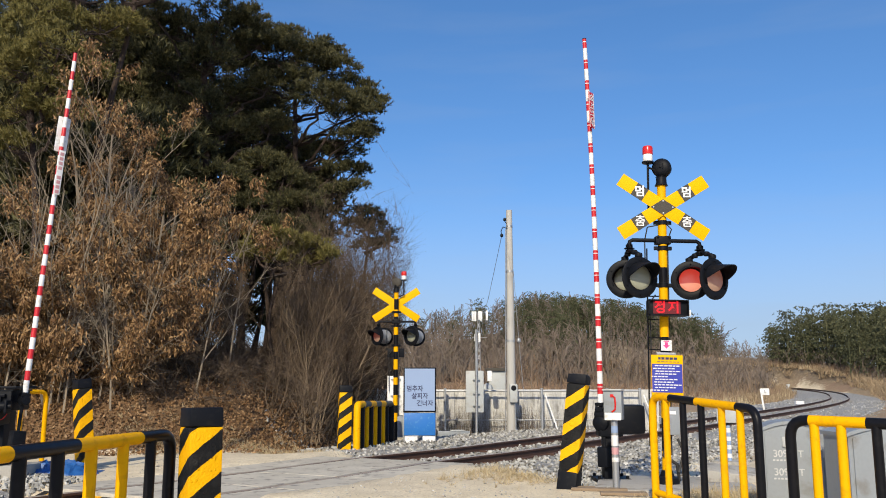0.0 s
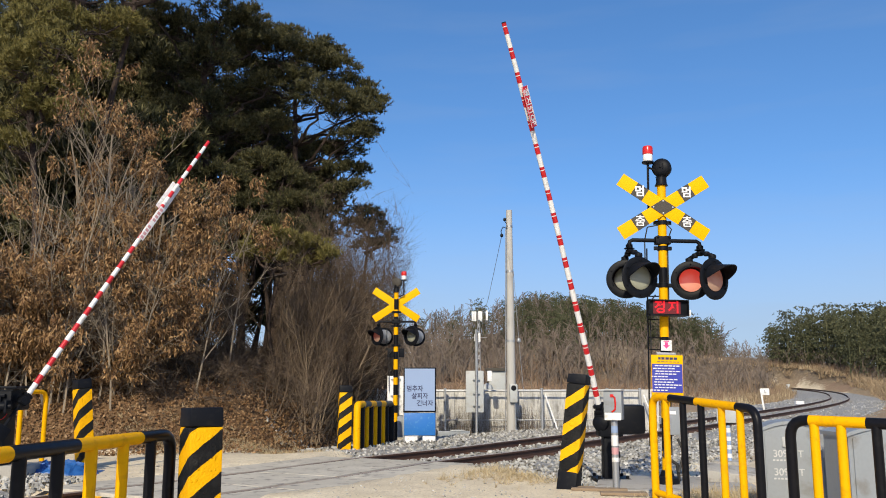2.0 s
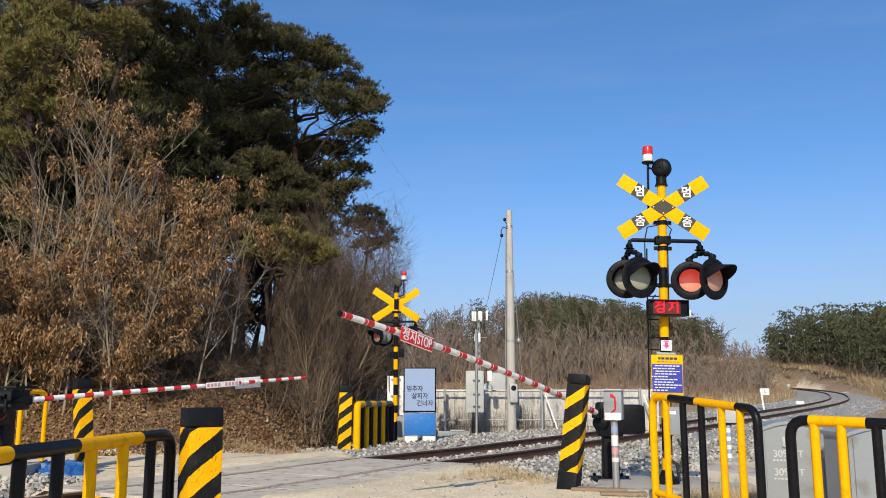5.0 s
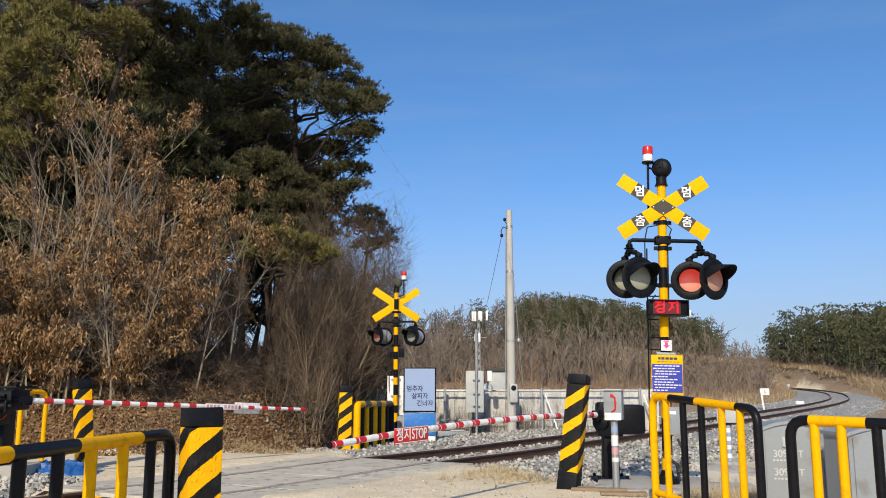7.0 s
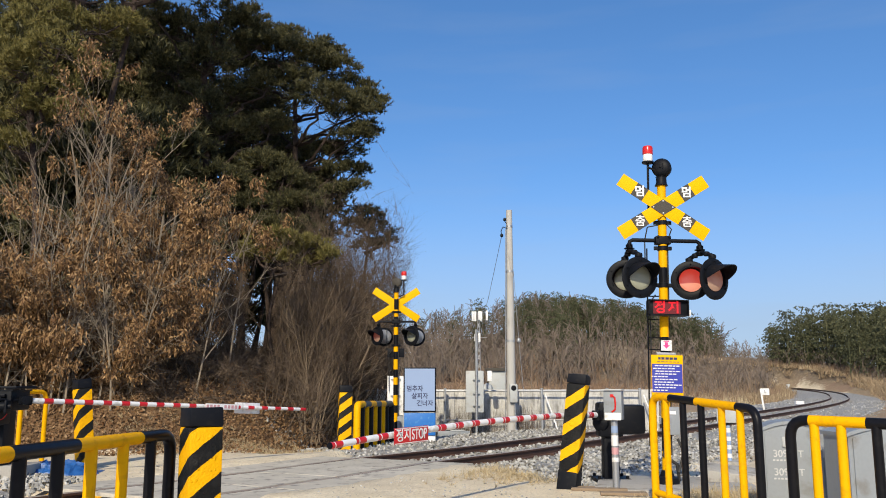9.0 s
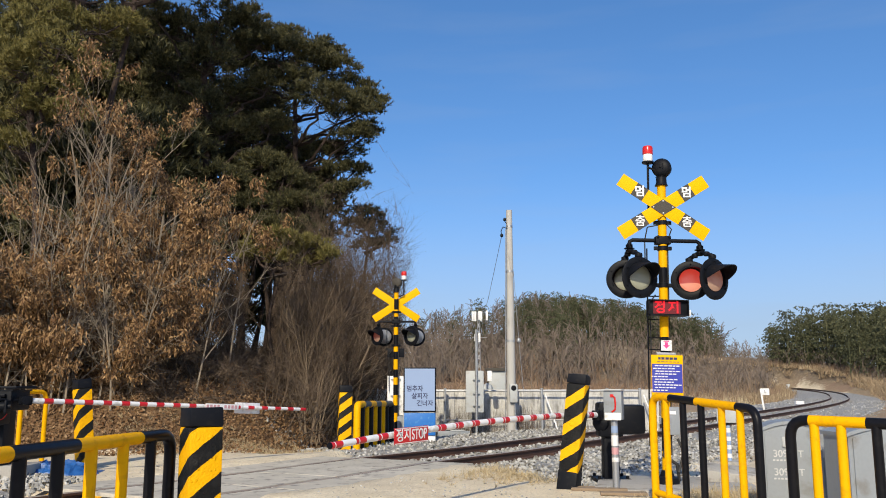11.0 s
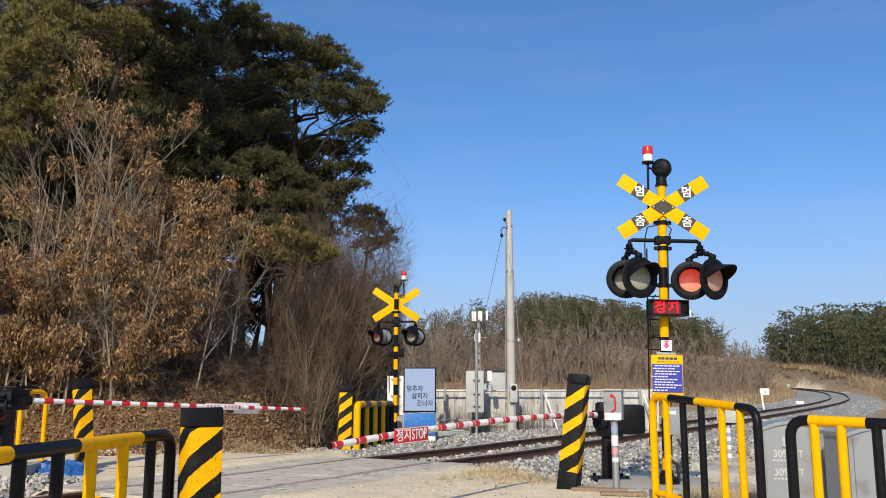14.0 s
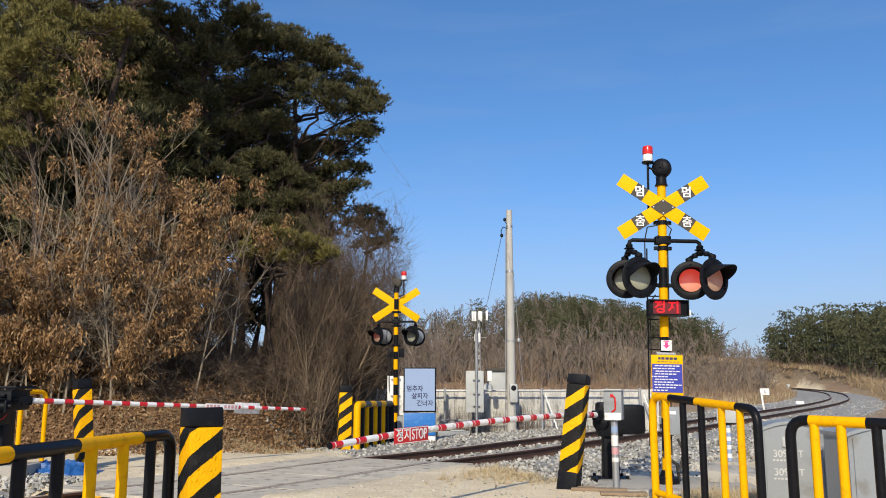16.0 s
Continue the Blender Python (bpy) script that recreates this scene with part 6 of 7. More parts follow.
    tagged(joined("dry_scrub", v.tolist(), f.tolist(), M_REED), "reddish brown dry scrub before the woods", "scrub", kind="stuff")
    p = sow(rng, 260, 26, 48, 84, 122, lambda x, y, q: (x / y > 0.27) & (x / y < 0.385))
    v, f = scatter_copies(rng, bares, p, rng.uniform(2.6, 5.0, len(p)))
    tagged(joined("bare_scrub", v.tolist(), f.tolist(), M_FAR_TWIG), "grey-brown bare bushes before the bend", "scrub", kind="stuff")
    p = sow(rng, 1300, 18, 100, 76, 140, lambda x, y, q: (x / y > 0.2) & (q < 0.45 + 0.5 * sm((x / y - 0.33) / 0.05)))
    v, f = scatter_copies(rng, low, p, rng.uniform(1.2, 3.4, len(p)))
    tagged(joined("bare_scrub", v.tolist(), f.tolist(), M_FAR_TWIG), "low bare bushes on the grassy slope", "scrub", kind="stuff")
    p = sow(rng, 3800, 20, 100, 62, 150, lambda x, y, q: x / y > 0.24)
    at = np.repeat(p, 6, 0) + rng.normal(0, 0.6, (len(p) * 6, 3)) * (1, 1, 0)
    v, f = blades(rng, at, np.tile([0, 0, 1.0], (len(at), 1)), 5, 0.6, 0.09, 0.6)
    tagged(joined("dry_meadow", v.tolist(), f.tolist(), M_DRY_GRASS), "straw-coloured dry grass slope beside the bend", "grass", kind="stuff")


far_woods()


# ---- fenced compound beyond the track ----
def compound():
    wall = thing("wall_compound", pose(0, 26.4, -0.35, 0, 0, 2), "low grey plastered block wall with stains", "wall", kind="structure")
    for i in range(10):
        bm = bmesh.new()
        box(bm, (0.895, 0.15, 1.46 + 0.006 * (i % 3)), (-1.9 + 0.9 * i, 0, 0.73), bevel=0.008)
        part("panel", bm, M_WALL, wall)
    fence = thing("wire_fence", pose(0, 26.0, -0.35, 0, 0, 2), "galvanised post and wire mesh fence before a wall", "fence")
    for x in (-2.0, -0.9, 0.06, 1.0, 1.98, 3.0, 4.0, 5.0, 6.0):
        bm = bmesh.new()
        tube(bm, (x, 0, -0.1), (x, 0, 1.5), 0.045, n=10)
        part("fence_post", bm, M_GALV, fence)
    bm = bmesh.new()
    tube(bm, (-2.6, 0, 1.42), (6.0, 0, 1.42), 0.028, n=8)
    part("top_rail", bm, M_GALV, fence)
    bm = bmesh.new()
    tube(bm, (-2.6, 0, 0.55), (6.0, 0, 0.55), 0.016, n=8)
    part("middle_rail", bm, M_GALV, fence)
    for x in (3.1, 6.1):
        bm = bmesh.new()
        tube(bm, (x, -0.05, 1.3), (x + 0.32, -0.3, 0.25), 0.024, n=8)
        part("brace", bm, M_WHITE, fence, "white slanting brace")
    segs = []
    for i in range(150):
        x = -2.6 + i * 0.0575
        segs.append((x, 0.01, 0.02, x, 0.01, 1.4, 0.0016, 0.0016))
    for i in range(24):
        z = 0.05 + i * 0.0575
        segs.append((-2.6, 0.012, z, 6.0, 0.012, z, 0.0016, 0.0016))
    v, f = prisms(segs, 3)
    tagged(joined("wire_mesh", v.tolist(), f.tolist(), M_GALV, fence), "fine steel wire mesh", kind="stuff")

    rng = np.random.default_rng(91)                        # dead weeds between the fence and the wall
    n = 900
    x = np.concatenate([rng.uniform(-2.5, 6, n // 2), rng.normal(2.5, 0.35, n // 4), rng.normal(0.6, 0.6, n // 4)])
    at = np.stack([x, 26.12 + 0.035 * x + rng.uniform(0, 0.15, n), np.full(n, -0.4)], 1)
    v, f = blades(rng, at, np.tile([0, 0, 1.0], (n, 1)), 1, 0.95, 0.011, 0.1)
    tagged(joined("dead_weeds", v.tolist(), f.tolist(), M_FAR_TWIG), "thin grey dead weed stalks along a fence", "weeds", kind="stuff")

    pole = thing("utility_pole", pose(2.035, 25.6, -0.35), "tall tapered concrete utility pole with a meter box", "utility pole")
    bm = bmesh.new()
    sweep(bm, [(0, 0, -0.2), (0, 0, 3.5), (-0.0, 0, 6.91)], [0.145, 0.12, 0.09], 18)
    part("shaft", bm, M_POLE_CONC, pole)
    for z in (2.9, 5.0, 6.4):
        bm = bmesh.new()
        r = 0.145 - 0.0078 * z
        lathe(bm, [(r, z - 0.03), (r + 0.008, z - 0.03), (r + 0.008, z + 0.03), (r, z + 0.03)], None, 18)
        part("band", bm, M_GALV, pole, "steel band")
    bm = bmesh.new()
    sweep(bm, [(0, -0.05, 6.3), (-0.2, -0.1, 6.37), (-0.26, -0.1, 6.23), (-0.24, -0.1, 6.13)], 0.014, 6)
    lathe(bm, [(0.02, 6.05), (0.05, 6.08), (0.05, 6.12), (0.03, 6.15)], Matrix.Translation((-0.24, -0.1, 0)), 10)
    part("insulator_arm", bm, M_BLACK_SOFT, pole, "dark insulator bracket")
    bm = bmesh.new()
    sweep(bm, [(-0.08, -0.05, 6.48), (-0.14, -0.05, 6.56)], 0.012, 6)
    lathe(bm, [(0.02, 6.56), (0.045, 6.58), (0.045, 6.62), (0.03, 6.66)], Matrix.Translation((-0.14, -0.05, 0)), 10)
    part("insulator", bm, M_BLACK_SOFT, pole, "dark insulator")
    bm = bmesh.new()
    box(bm, (0.24, 0.16, 0.55), (0.05, -0.2, 1.35), bevel=0.05)
    meter = part("meter_box", bm, M_GREY_LIGHT, pole, "pale meter box with a glass dial")
    bm = bmesh.new()
    lathe(bm, [(0.001, 0.03), (0.07, 0.025), (0.08, 0)], Matrix.Translation((0.05, -0.28, 1.5)) @ pose(0, 0, 0, 90, 0, 0), 16)
    part("dial", bm, M_BLACK_SOFT, meter, "dark dial")
    bm = bmesh.new()
    sweep(bm, [(0.08, -0.17, 1.1), (0.1, -0.18, 0.5), (0.1, -0.18, 0.0)], 0.025, 8)
    sweep(bm, [(-0.12, -0.1, 6.3), (-0.155, -0.12, 3.2), (-0.19, -0.1, 0.0)], 0.014, 6)
    part("conduit", bm, M_GALV, pole, "steel conduit")
    bm = bmesh.new()
    sweep(bm, [(-0.24, -0.1, 6.1), (-0.5, 3, 4.5), (-0.85, 8, 3.0), (-1.0, 12, 2.4)], 0.008, 5)
    sweep(bm, [(0.1, -0.12, 5.0), (0.22, -0.2, 3.0), (0.36, -0.3, 1.1)], 0.008, 5)
    lathe(bm, [(0.01, 2.83), (0.055, 2.86), (0.065, 2.9), (0.05, 2.95), (0.01, 2.97)], Matrix.Translation((0.225, -0.2, 0)), 12, 0)
    part("hanging_wire", bm, M_GALV, pole, "thin wires with a white ball")

    cab = thing("pole_cabinet", pose(0.95, 25.2, -0.35), "tall pale grey cabinet on a steel post", "cabinet")
    bm = bmesh.new()
    tube(bm, (0.02, -0.2, -0.1), (0.02, -0.2, 3.2), 0.035, n=10)
    part("post", bm, M_GALV, cab)
    bm = bmesh.new()
    box(bm, (0.52, 0.3, 1.2), (-0.02, 0.05, 1.4), bevel=0.015)
    part("body", bm, M_GREY_LIGHT, cab)
    for z in (1.0, 1.35, 1.75):
        bm = bmesh.new()
        box(bm, (0.2, 0.06, 0.03), (0.02, -0.15, z))
        part("clamp", bm, M_GALV, cab)
    bm = bmesh.new()
    box(bm, (0.14, 0.14, 0.3), (0.42, 0, 1.85), bevel=0.02)
    part("speaker_box", bm, M_WHITE, cab, "small white box")

    hut = thing("equipment_case", pose(1.75, 27.6, -0.35), "grey equipment case behind the wall", "cabinet")
    bm = bmesh.new()
    box(bm, (0.55, 0.4, 1.2), (0, 0, 1.45), bevel=0.015)
    part("body", bm, M_GREY_LIGHT, hut)
    bm = bmesh.new()
    box(bm, (0.8, 0.55, 0.1), (0.03, 0, 2.09), bevel=0.01)
    part("lid", bm, M_GREYSIGN, hut, "dark overhanging lid")
    for x in (-0.33, 0.36):
        bm = bmesh.new()
        tube(bm, (x, -0.2, 0.0), (x, -0.2, 2.06), 0.022, n=8)
        part("frame_post", bm, M_GREYSIGN, hut, "dark frame post")
    bm = bmesh.new()
    lathe(bm, [(0.2, 1.2), (0.2, 1.45), (0.14, 1.6), (0.02, 1.66)], Matrix.Translation((-0.35, -0.45, 0)), 8)
    part("domed_cap", bm, M_GREY_LIGHT, hut, "pale domed cover")

    trough = thing("cable_trough", pose(0.3, 24.3, -0.2, 0, 0, 4), "low blue-grey cable trough on the ballast", "cable trough")
    bm = bmesh.new()
    box(bm, (0.9, 0.25, 0.16), (0, 0, 0.08), bevel=0.02)
    part("body", bm, M_GREY, trough)
    bm = bmesh.new()
    box(bm, (0.4, 0.28, 0.03), (0.1, 0, 0.175), bevel=0.01)
    part("lid", bm, M_GREY_LIGHT, trough)

    mast = thing("antenna_mast", pose(2.0, 48, -0.2), "slim steel mast with white panel antennas", "mast")
    bm = bmesh.new()
    for a in range(3):
        c, s = math.cos(a * 2.094), math.sin(a * 2.094)
        sweep(bm, [(c * 0.14, s * 0.14, -0.2), (c * 0.05, s * 0.05, 5.6)], 0.02, 6)
        for k in range(12):
            z = 0.2 + k * 0.45
            n1, n2 = a * 2.094, (a + 1) * 2.094
            r1, r2 = 0.14 - 0.016 * z, 0.14 - 0.016 * (z + 0.4)
            sweep(bm, [(math.cos(n1) * r1, math.sin(n1) * r1, z), (math.cos(n2) * r2, math.sin(n2) * r2, z + 0.4)], 0.01, 5)
    part("lattice", bm, M_GALV, mast)
    for x, z, h in ((-0.32, 5.4, 0.55), (-0.18, 5.4, 0.55), (0.05, 5.45, 0.5), (0.16, 5.4, 0.55), (0.48, 5.45, 0.55), (-0.18, 4.2, 0.4), (0.05, 4.2, 0.5)):
        bm = bmesh.new()
        box(bm, (0.12, 0.08, h), (x, -0.1, z), bevel=0.02)
        part("antenna", bm, M_WHITE, mast, "white panel antenna")
    bm = bmesh.new()
    for z in (5.2, 5.6, 4.2):
        sweep(bm, [(-0.35, -0.05, z), (0.5, -0.05, z)], 0.015, 6)
    part("cross_bar", bm, M_GALV, mast)


compound()


def slogan_sign():
    root = thing("slogan_sign", pose(-0.55, 20.4, -0.28, 0, 0, 3), "pale blue sign with dark letters above a blue panel", "sign")
    bm = bmesh.new()
    box(bm, (0.78, 0.05, 1.05), (0, 0, 1.38), bevel=0.008)
    frame_ob = part("frame", bm, M_BLACK, root, "dark steel frame")
    bm = bmesh.new()
    box(bm, (0.715, 0.01, 0.985), (0, -0.025, 1.385))
    part("panel", bm, M_PALE_BLUE, frame_ob, "pale blue glossy panel")
    for x, z, w in ((-0.12, 1.4, "멈추자"), (0.0, 1.23, "살피자"), (0.12, 1.06, "건너자")):
        writing("words", w, 0.15, M_INK, root, upright(x, -0.032, z), 0.001, 0.95, "dark blue lettering", 0.022)
    bm = bmesh.new()
    box(bm, (0.74, 0.04, 0.52), (0, 0.005, 0.58), bevel=0.006)
    part("lower_panel", bm, M_BLUE_PAINT, root, "bright blue lower panel")
    for x in (-0.36, 0.36):
        bm = bmesh.new()
        box(bm, (0.05, 0.05, 1.4), (x, 0.05, 0.6), bevel=0.005)
        part("leg", bm, M_GALV, root)
    for x in (-0.2, 0.22):
        bm = bmesh.new()
        box(bm, (0.3, 0.06, 0.24), (x, 0.0, 0.18), bevel=0.01)
        part("base_board", bm, M_WHITE, root)


slogan_sign()


# ---- trackside cabinets and boxes ----
def arched_cabinet(x, y, base, w, d, h, turn, label, marks):
    root = thing("trackside_cabinet", pose(x, y, base, 0, 0, turn), label, "cabinet", "grey trackside cabinets")
    def arch(half, height, rise, n=12):
        pts = [(-half, 0), (half, 0)]
        for i in range(n + 1):
            u = 1 - 2 * i / n
            pts.append((u * half, height - rise * u * u))
        return pts
    def slab(outline, y0, y1, mat, name, parent, label=""):
        bm = bmesh.new()
        n = len(outline)
        v = [(a, y0, b) for a, b in outline] + [(a, y1, b) for a, b in outline]
        put(bm, v, [tuple(range(n))[::1], tuple(range(2 * n - 1, n - 1, -1))] + [(i, i + n, (i + 1) % n + n, (i + 1) % n) for i in range(n)])
        bmesh.ops.recalc_face_normals(bm, faces=bm.faces)
        return part(name, bm, mat, parent, label)
    body = slab(arch(w / 2, h, 0.07), -d / 2, d / 2, M_GREY, "body", root)
    roof = [(u * (w / 2 + 0.012), h + 0.016 - 0.075 * u * u) for u in (1 - i / 6 for i in range(13))]
    roof += [(a, b - 0.03) for a, b in reversed(roof)]
    slab(roof, -d / 2 - 0.016, d / 2 + 0.03, M_GREY, "roof", root, "arched grey roof sheet")
    door = slab(arch(w / 2 - 0.035, h - 0.04, 0.065), -d / 2 - 0.012, -d / 2 + 0.005, M_GREY, "door", root, "grey steel door")
    for z in (0.25, h - 0.3):
        bm = bmesh.new()
        tube(bm, (w / 2 - 0.03, -d / 2 - 0.02, z), (w / 2 - 0.03, -d / 2 - 0.02, z + 0.1), 0.012, n=8)
        part("hinge", bm, M_GALV, door)
    bm = bmesh.new()
    box(bm, (0.05, 0.02, 0.09), (-0.07, -d / 2 - 0.02, h - 0.17), bevel=0.006)
    part("latch", bm, M_GREY_LIGHT, door)
    if marks:
        for z in (h - 0.275, h - 0.435):
            writing("number", "309", 0.088, M_STENCIL, door, upright(-0.115, -d / 2 - 0.014, z), 0.0008, 0.95, "white stencilled number")
            writing("number", "T", 0.084, M_STENCIL, door, upright(0.055, -d / 2 - 0.014, z), 0.0008, 0.95, "white stencilled letter")
            for k in range(5):
                bm = bmesh.new()
                box(bm, (0.02, 0.001, 0.014), (-0.17 + k * 0.03, -d / 2 - 0.014, z - 0.055))
                part("text_bar", bm, M_STENCIL, door)
    return root


arched_cabinet(3.19, 8.0, -0.45, 0.55, 0.5, 1.26, -14, "grey steel trackside cabinet with stencilled numbers", True)
arched_cabinet(3.62, 7.12, -0.45, 0.8, 0.44, 1.27, 0, "grey steel trackside cabinet with an arched roof", False)


def phone_box():
    root = thing("emergency_phone", pose(2.03, 10.25, -0.05, 0, 0, -22), "grey phone box with a red mark on a post", "phone box")
    bm = bmesh.new()
    tube(bm, (0, 0, -0.1), (0, 0, 0.8), 0.04, n=14)
    part("post", bm, M_GALV, root)
    for z, h, mat in ((0.69, 0.08, M_PALE_BLUE), (0.56, 0.12, M_WHITE), (0.44, 0.08, M_FADED), (0.34, 0.05, M_WHITE)):
        bm = bmesh.new()
        lathe(bm, [(0.0405, z - h / 2), (0.042, z - h / 2), (0.042, z + h / 2), (0.0405, z + h / 2)], None, 14)
        part("sticker", bm, mat, root, "coloured sticker band")
    bm = bmesh.new()
    box(bm, (0.215, 0.15, 0.34), (0, 0, 0.97), bevel=0.012)
    b = part("case", bm, M_GREY, root)
    bm = bmesh.new()
    box(bm, (0.235, 0.18, 0.018), (0, -0.01, 1.15), bevel=0.005)
    part("rain_cover", bm, M_GREY_LIGHT, b)
    bm = bmesh.new()
    sweep(bm, [(0.0, -0.079, 1.08), (0.03, -0.079, 1.06), (0.035, -0.079, 0.98), (0.03, -0.079, 0.92), (-0.01, -0.079, 0.89)], 0.011, 6)
    box(bm, (0.04, 0.006, 0.035), (-0.005, -0.078, 1.08))
    part("handset_mark", bm, M_BEACON, b, "red handset mark")
    bm = bmesh.new()
    box(bm, (0.19, 0.003, 0.085), (0, -0.0765, 0.84))
    part("label_plate", bm, M_WHITE, b)


phone_box()


def small_marker():
    root = thing("marker_box", pose(3.95, 12.0, 0.02, 0, 0, -20), "grey box on a blue and white striped post", "post box")
    bm = bmesh.new()
    box(bm, (0.4, 0.4, 0.14), (0, 0, 0.05), bevel=0.02)
    part("footing", bm, M_CONCRETE, root)
    for i in range(9):
        bm = bmesh.new()
        tube(bm, (0, 0, 0.1 + i * 0.057), (0, 0, 0.157 + i * 0.057), 0.035, n=12)
        part("post", bm, M_WHITE if i % 2 else M_PALE_BLUE, root)
    bm = bmesh.new()
    box(bm, (0.28, 0.2, 0.22), (0, 0, 0.74), bevel=0.015)
    part("case", bm, M_GREY_LIGHT, root)
    bm = bmesh.new()
    lathe(bm, [(0.04, 0.6), (0.09, 0.63), (0.09, 0.635)], None, 12)
    part("collar", bm, M_BLACK_SOFT, root)


small_marker()


def plinth():
    root = thing("concrete_plinth", pose(2.75, 10.5, -0.27, 0, 0, -12), "worn concrete plinth under the signal", "plinth")
    bm = bmesh.new()
    box(bm, (1.9, 1.75, 0.34), (0.05, 0.4, 0.06), bevel=0.03)
    for v in bm.verts:
        v.co += Vector((0, 0, 1)) * noise.noise(v.co * 3) * 0.02
    part("slab", bm, M_CONCRETE, root)
    bm = bmesh.new()
    box(bm, (0.7, 0.5, 0.3), (0.8, 0.9, 0.22), rot=pose(0, 0, 0, 8, 6, 0), bevel=0.03)
    part("side_slab", bm, M_CONCRETE, root)


plinth()


def loose_boards():
    for x, y, turn, w, d in ((1.78, 9.98, -9, 0.62, 0.13), (1.98, 9.62, -4, 0.5, 0.15), (1.62, 10.14, 6, 0.3, 0.07)):
        root = thing("wooden_board", pose(x, y, ground_z(x, y) + 0.01, 0, 0, turn), "weathered brown board lying on the sand", "board", "boards before the plinth")
        bm = bmesh.new()
        box(bm, (w, d, 0.03), (0, 0, 0.012), bevel=0.004)
        for v in bm.verts:
            v.co += Vector((0.02 * noise.noise(v.co * 9), 0.012 * noise.noise(v.co * 7 + Vector((3, 0, 0))), 0))
        part("plank", bm, M_OLD_WOOD, root)


M_OLD_WOOD = surface("weathered_wood", (0.3, 0.22, 0.14), (0.2, 0.145, 0.095), 0.9, 0, 3, 60, 0.8, 0.4, stretch=(0.2, 1, 1))
loose_boards()


def whistle_sign():
    root = thing("trackside_sign", pose(17.2, 46, -0.05, 0, 0, -20), "small white trackside sign with a letter on a post", "sign")
    bm = bmesh.new()
    box(bm, (0.09, 0.06, 1.3), (-0.12, 0, 0.55), rot=pose(0, 0, 0, 0, -6, 0), bevel=0.005)
    part("post", bm, M_WHITE, root)
    bm = bmesh.new()
    box(bm, (0.44, 0.02, 0.34), (0.02, -0.04, 1.05), bevel=0.005)
    p = part("panel", bm, M_WHITE, root)
    writing("letter", "L", 0.24, M_BLACK, p, upright(0.05, -0.052, 1.05), 0.001, 1.0, "black letter")
    for x, y, h in ((45.0, 112, 1.0),):
        post = thing("distance_post", pose(x, y, ground_z(x, y) + 0.1), "short pale concrete post by the track", "post")
        bm = bmesh.new()
        box(bm, (0.42, 0.3, h), (0, 0, h / 2 - 0.2), bevel=0.05)
        part("shaft", bm, M_GREY_LIGHT, post)
    lid = thing("white_plate", pose(24.0, 58.0, 0.1), "small white plate lying on the ballast", "plate")
    bm = bmesh.new()
    box(bm, (0.55, 0.3, 0.3), (0, 0, 0.1), bevel=0.03)
    part("slab", bm, M_WHITE, lid)


whistle_sign()


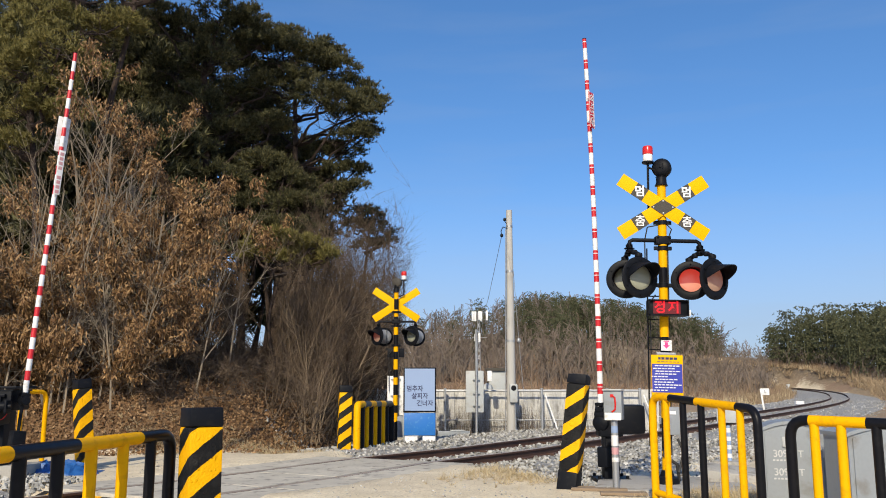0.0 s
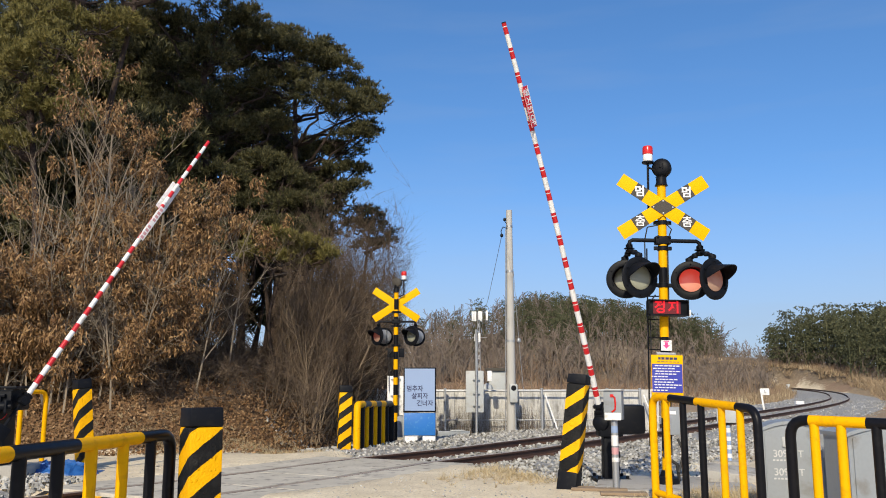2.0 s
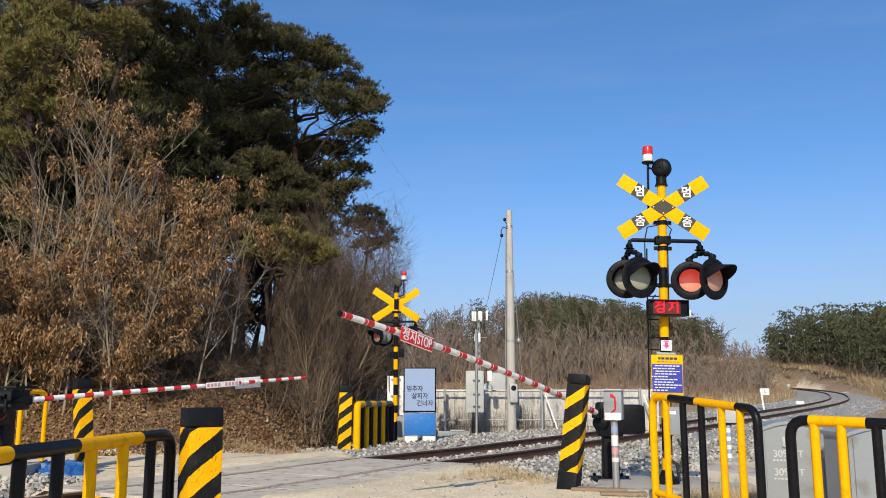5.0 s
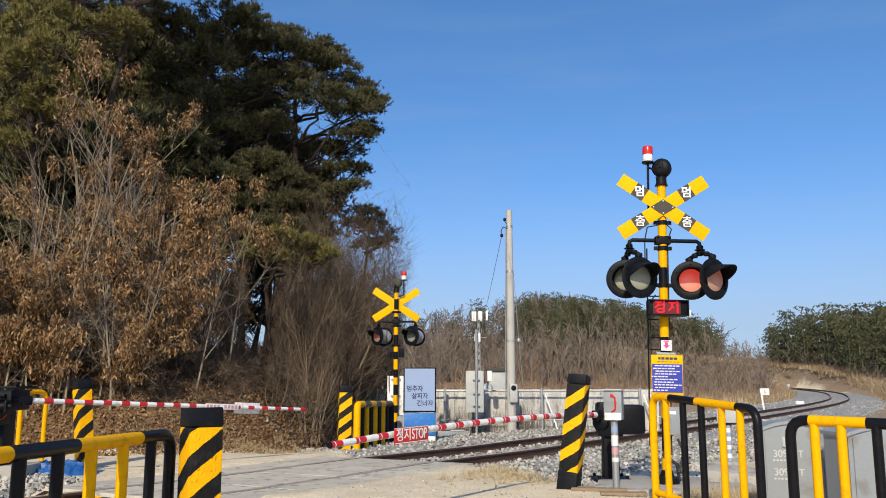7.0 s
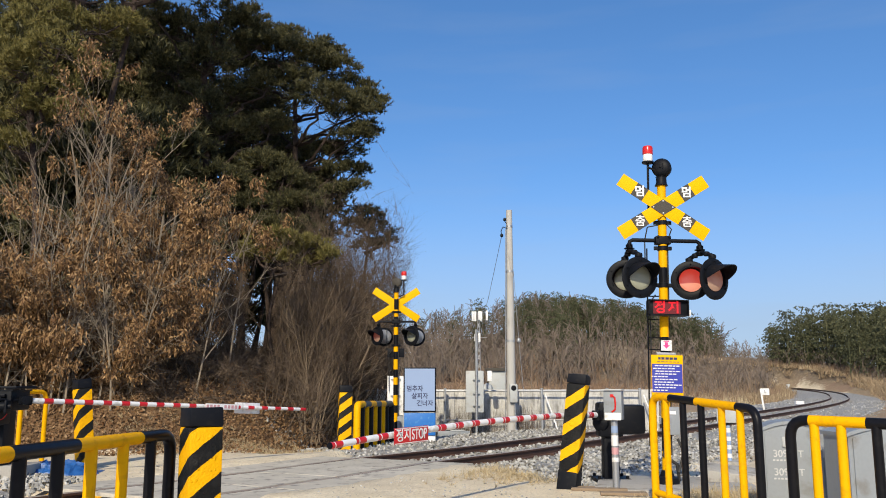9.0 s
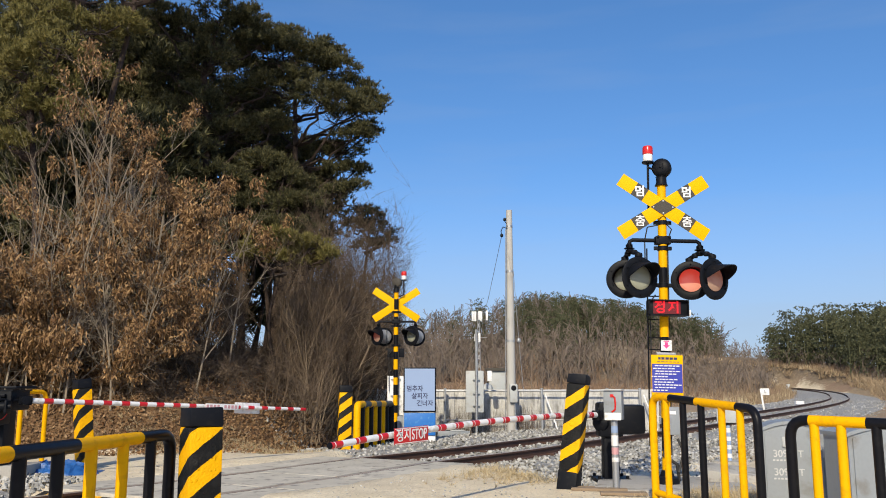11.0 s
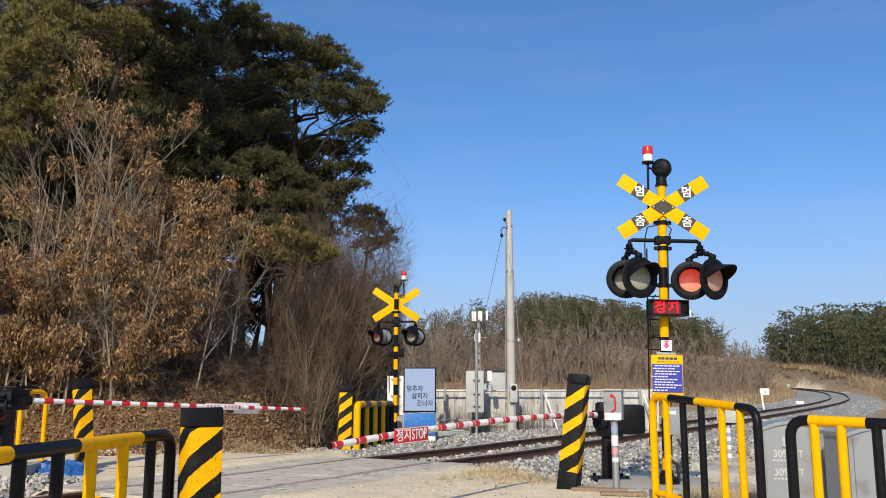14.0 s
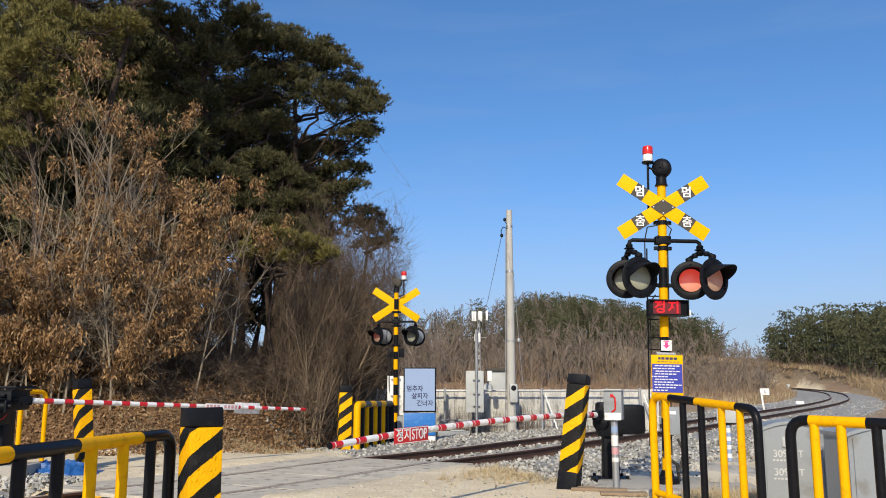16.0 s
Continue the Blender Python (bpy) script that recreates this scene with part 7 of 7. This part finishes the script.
def left_clutter():
    tarp = thing("blue_tarpaulin", pose(-5.22, 11.85, -0.05, 0, 0, 12), "crumpled blue tarpaulin on sandy ground", "tarpaulin")
    bm = bmesh.new()
    bmesh.ops.create_grid(bm, x_segments=46, y_segments=34, size=0.5)
    for v in bm.verts:
        x, y = v.co.x * 1.05, v.co.y * 0.7
        e = max(0.0, 1 - (x / 0.53) ** 2 - (y / 0.36) ** 2)
        k = (1 - abs(noise.noise(Vector((x * 6, y * 8, 2))))) ** 3 + 0.4 * (1 - abs(noise.noise(Vector((x * 13, y * 15, 5))))) ** 3
        v.co = Vector((x + 0.05 * noise.noise(Vector((x * 9, y * 9, 9))), y, 0.02 + math.sqrt(e) * 0.07 + k * 0.1 * (0.12 + e)))
    bm2 = bmesh.ops.solidify(bm, geom=bm.faces[:], thickness=0.004)
    part("sheet", bm, M_TARP, tarp)
    block = thing("concrete_block", pose(-5.98, 11.44, -0.14, 0, 0, 3), "flat grey concrete block by the track", "block")
    bm = bmesh.new()
    box(bm, (1.2, 0.64, 0.44), (0, 0, 0.06), bevel=0.025)
    part("slab", bm, M_CONCRETE, block)


left_clutter()


# ---- many small pieces, last ----
build_sleepers()
build_stones()


# ---- what moves ----
ANGLE_NEAR = [(0.0, 88.1), (0.55, 88.0), (0.8, 85.2), (1.0, 81.5), (1.5, 70.8), (2.0, 63.2), (2.5, 53.2), (3.0, 44.4), (3.5, 35.2), (4.2, 23.4), (4.9, 12.2), (5.5, 4.6), (6.0, 0.2), (6.3, -0.8), (6.7, -1.6), (7.0, -1.4), (7.4, -1.45), (16.0, -1.45)]
ANGLE_FAR = [(0.0, 86.0), (0.5, 85.8), (0.75, 82.0), (1.0, 76.8), (1.5, 67.9), (2.0, 57.2), (2.5, 47.2), (3.0, 37.7), (3.5, 27.9), (4.2, 16.0), (4.8, 6.8), (5.3, 0.9), (5.8, -1.2), (6.3, -1.5), (6.7, -2.4), (7.0, -2.35), (16.0, -2.35)]


def swing(az, up, pz):
    return Matrix.Translation((0, 0, pz)) @ Euler((0, 0, radians(az))).to_matrix().to_4x4() @ Euler((0, radians(-up), 0)).to_matrix().to_4x4()


def flash_rows(place, lit_first):
    """The lens turns over every half second; half a turn shows its other face."""
    rows, a = [(0.0, place(180 if lit_first else 0))], 180 if lit_first else 0
    for k in range(32):
        t = 0.1 + 0.5 * k
        for j in range(4):
            rows.append((t + j / 30, place(a + 60 * j)))
        a += 180
    rows = [r for r in rows if r[0] < 15.95]
    return rows + [(16.0, rows[-1][1])]


def motions():
    walk(ARM_NEAR, [(t, swing(234.4, a, PZ_NEAR)) for t, a in ANGLE_NEAR])
    walk(ARM_FAR, [(t, swing(51.2, a, PZ_FAR)) for t, a in ANGLE_FAR])
    for lenses, order in ((LENS_NEAR, (False, False, True, True)), (LENS_FAR, (True, False, False, True))):
        for lens, lit_first in zip(lenses, order):
            walk(lens, flash_rows(lambda a: pose(0, -0.008, 0, 0, 0, a), lit_first))


motions()
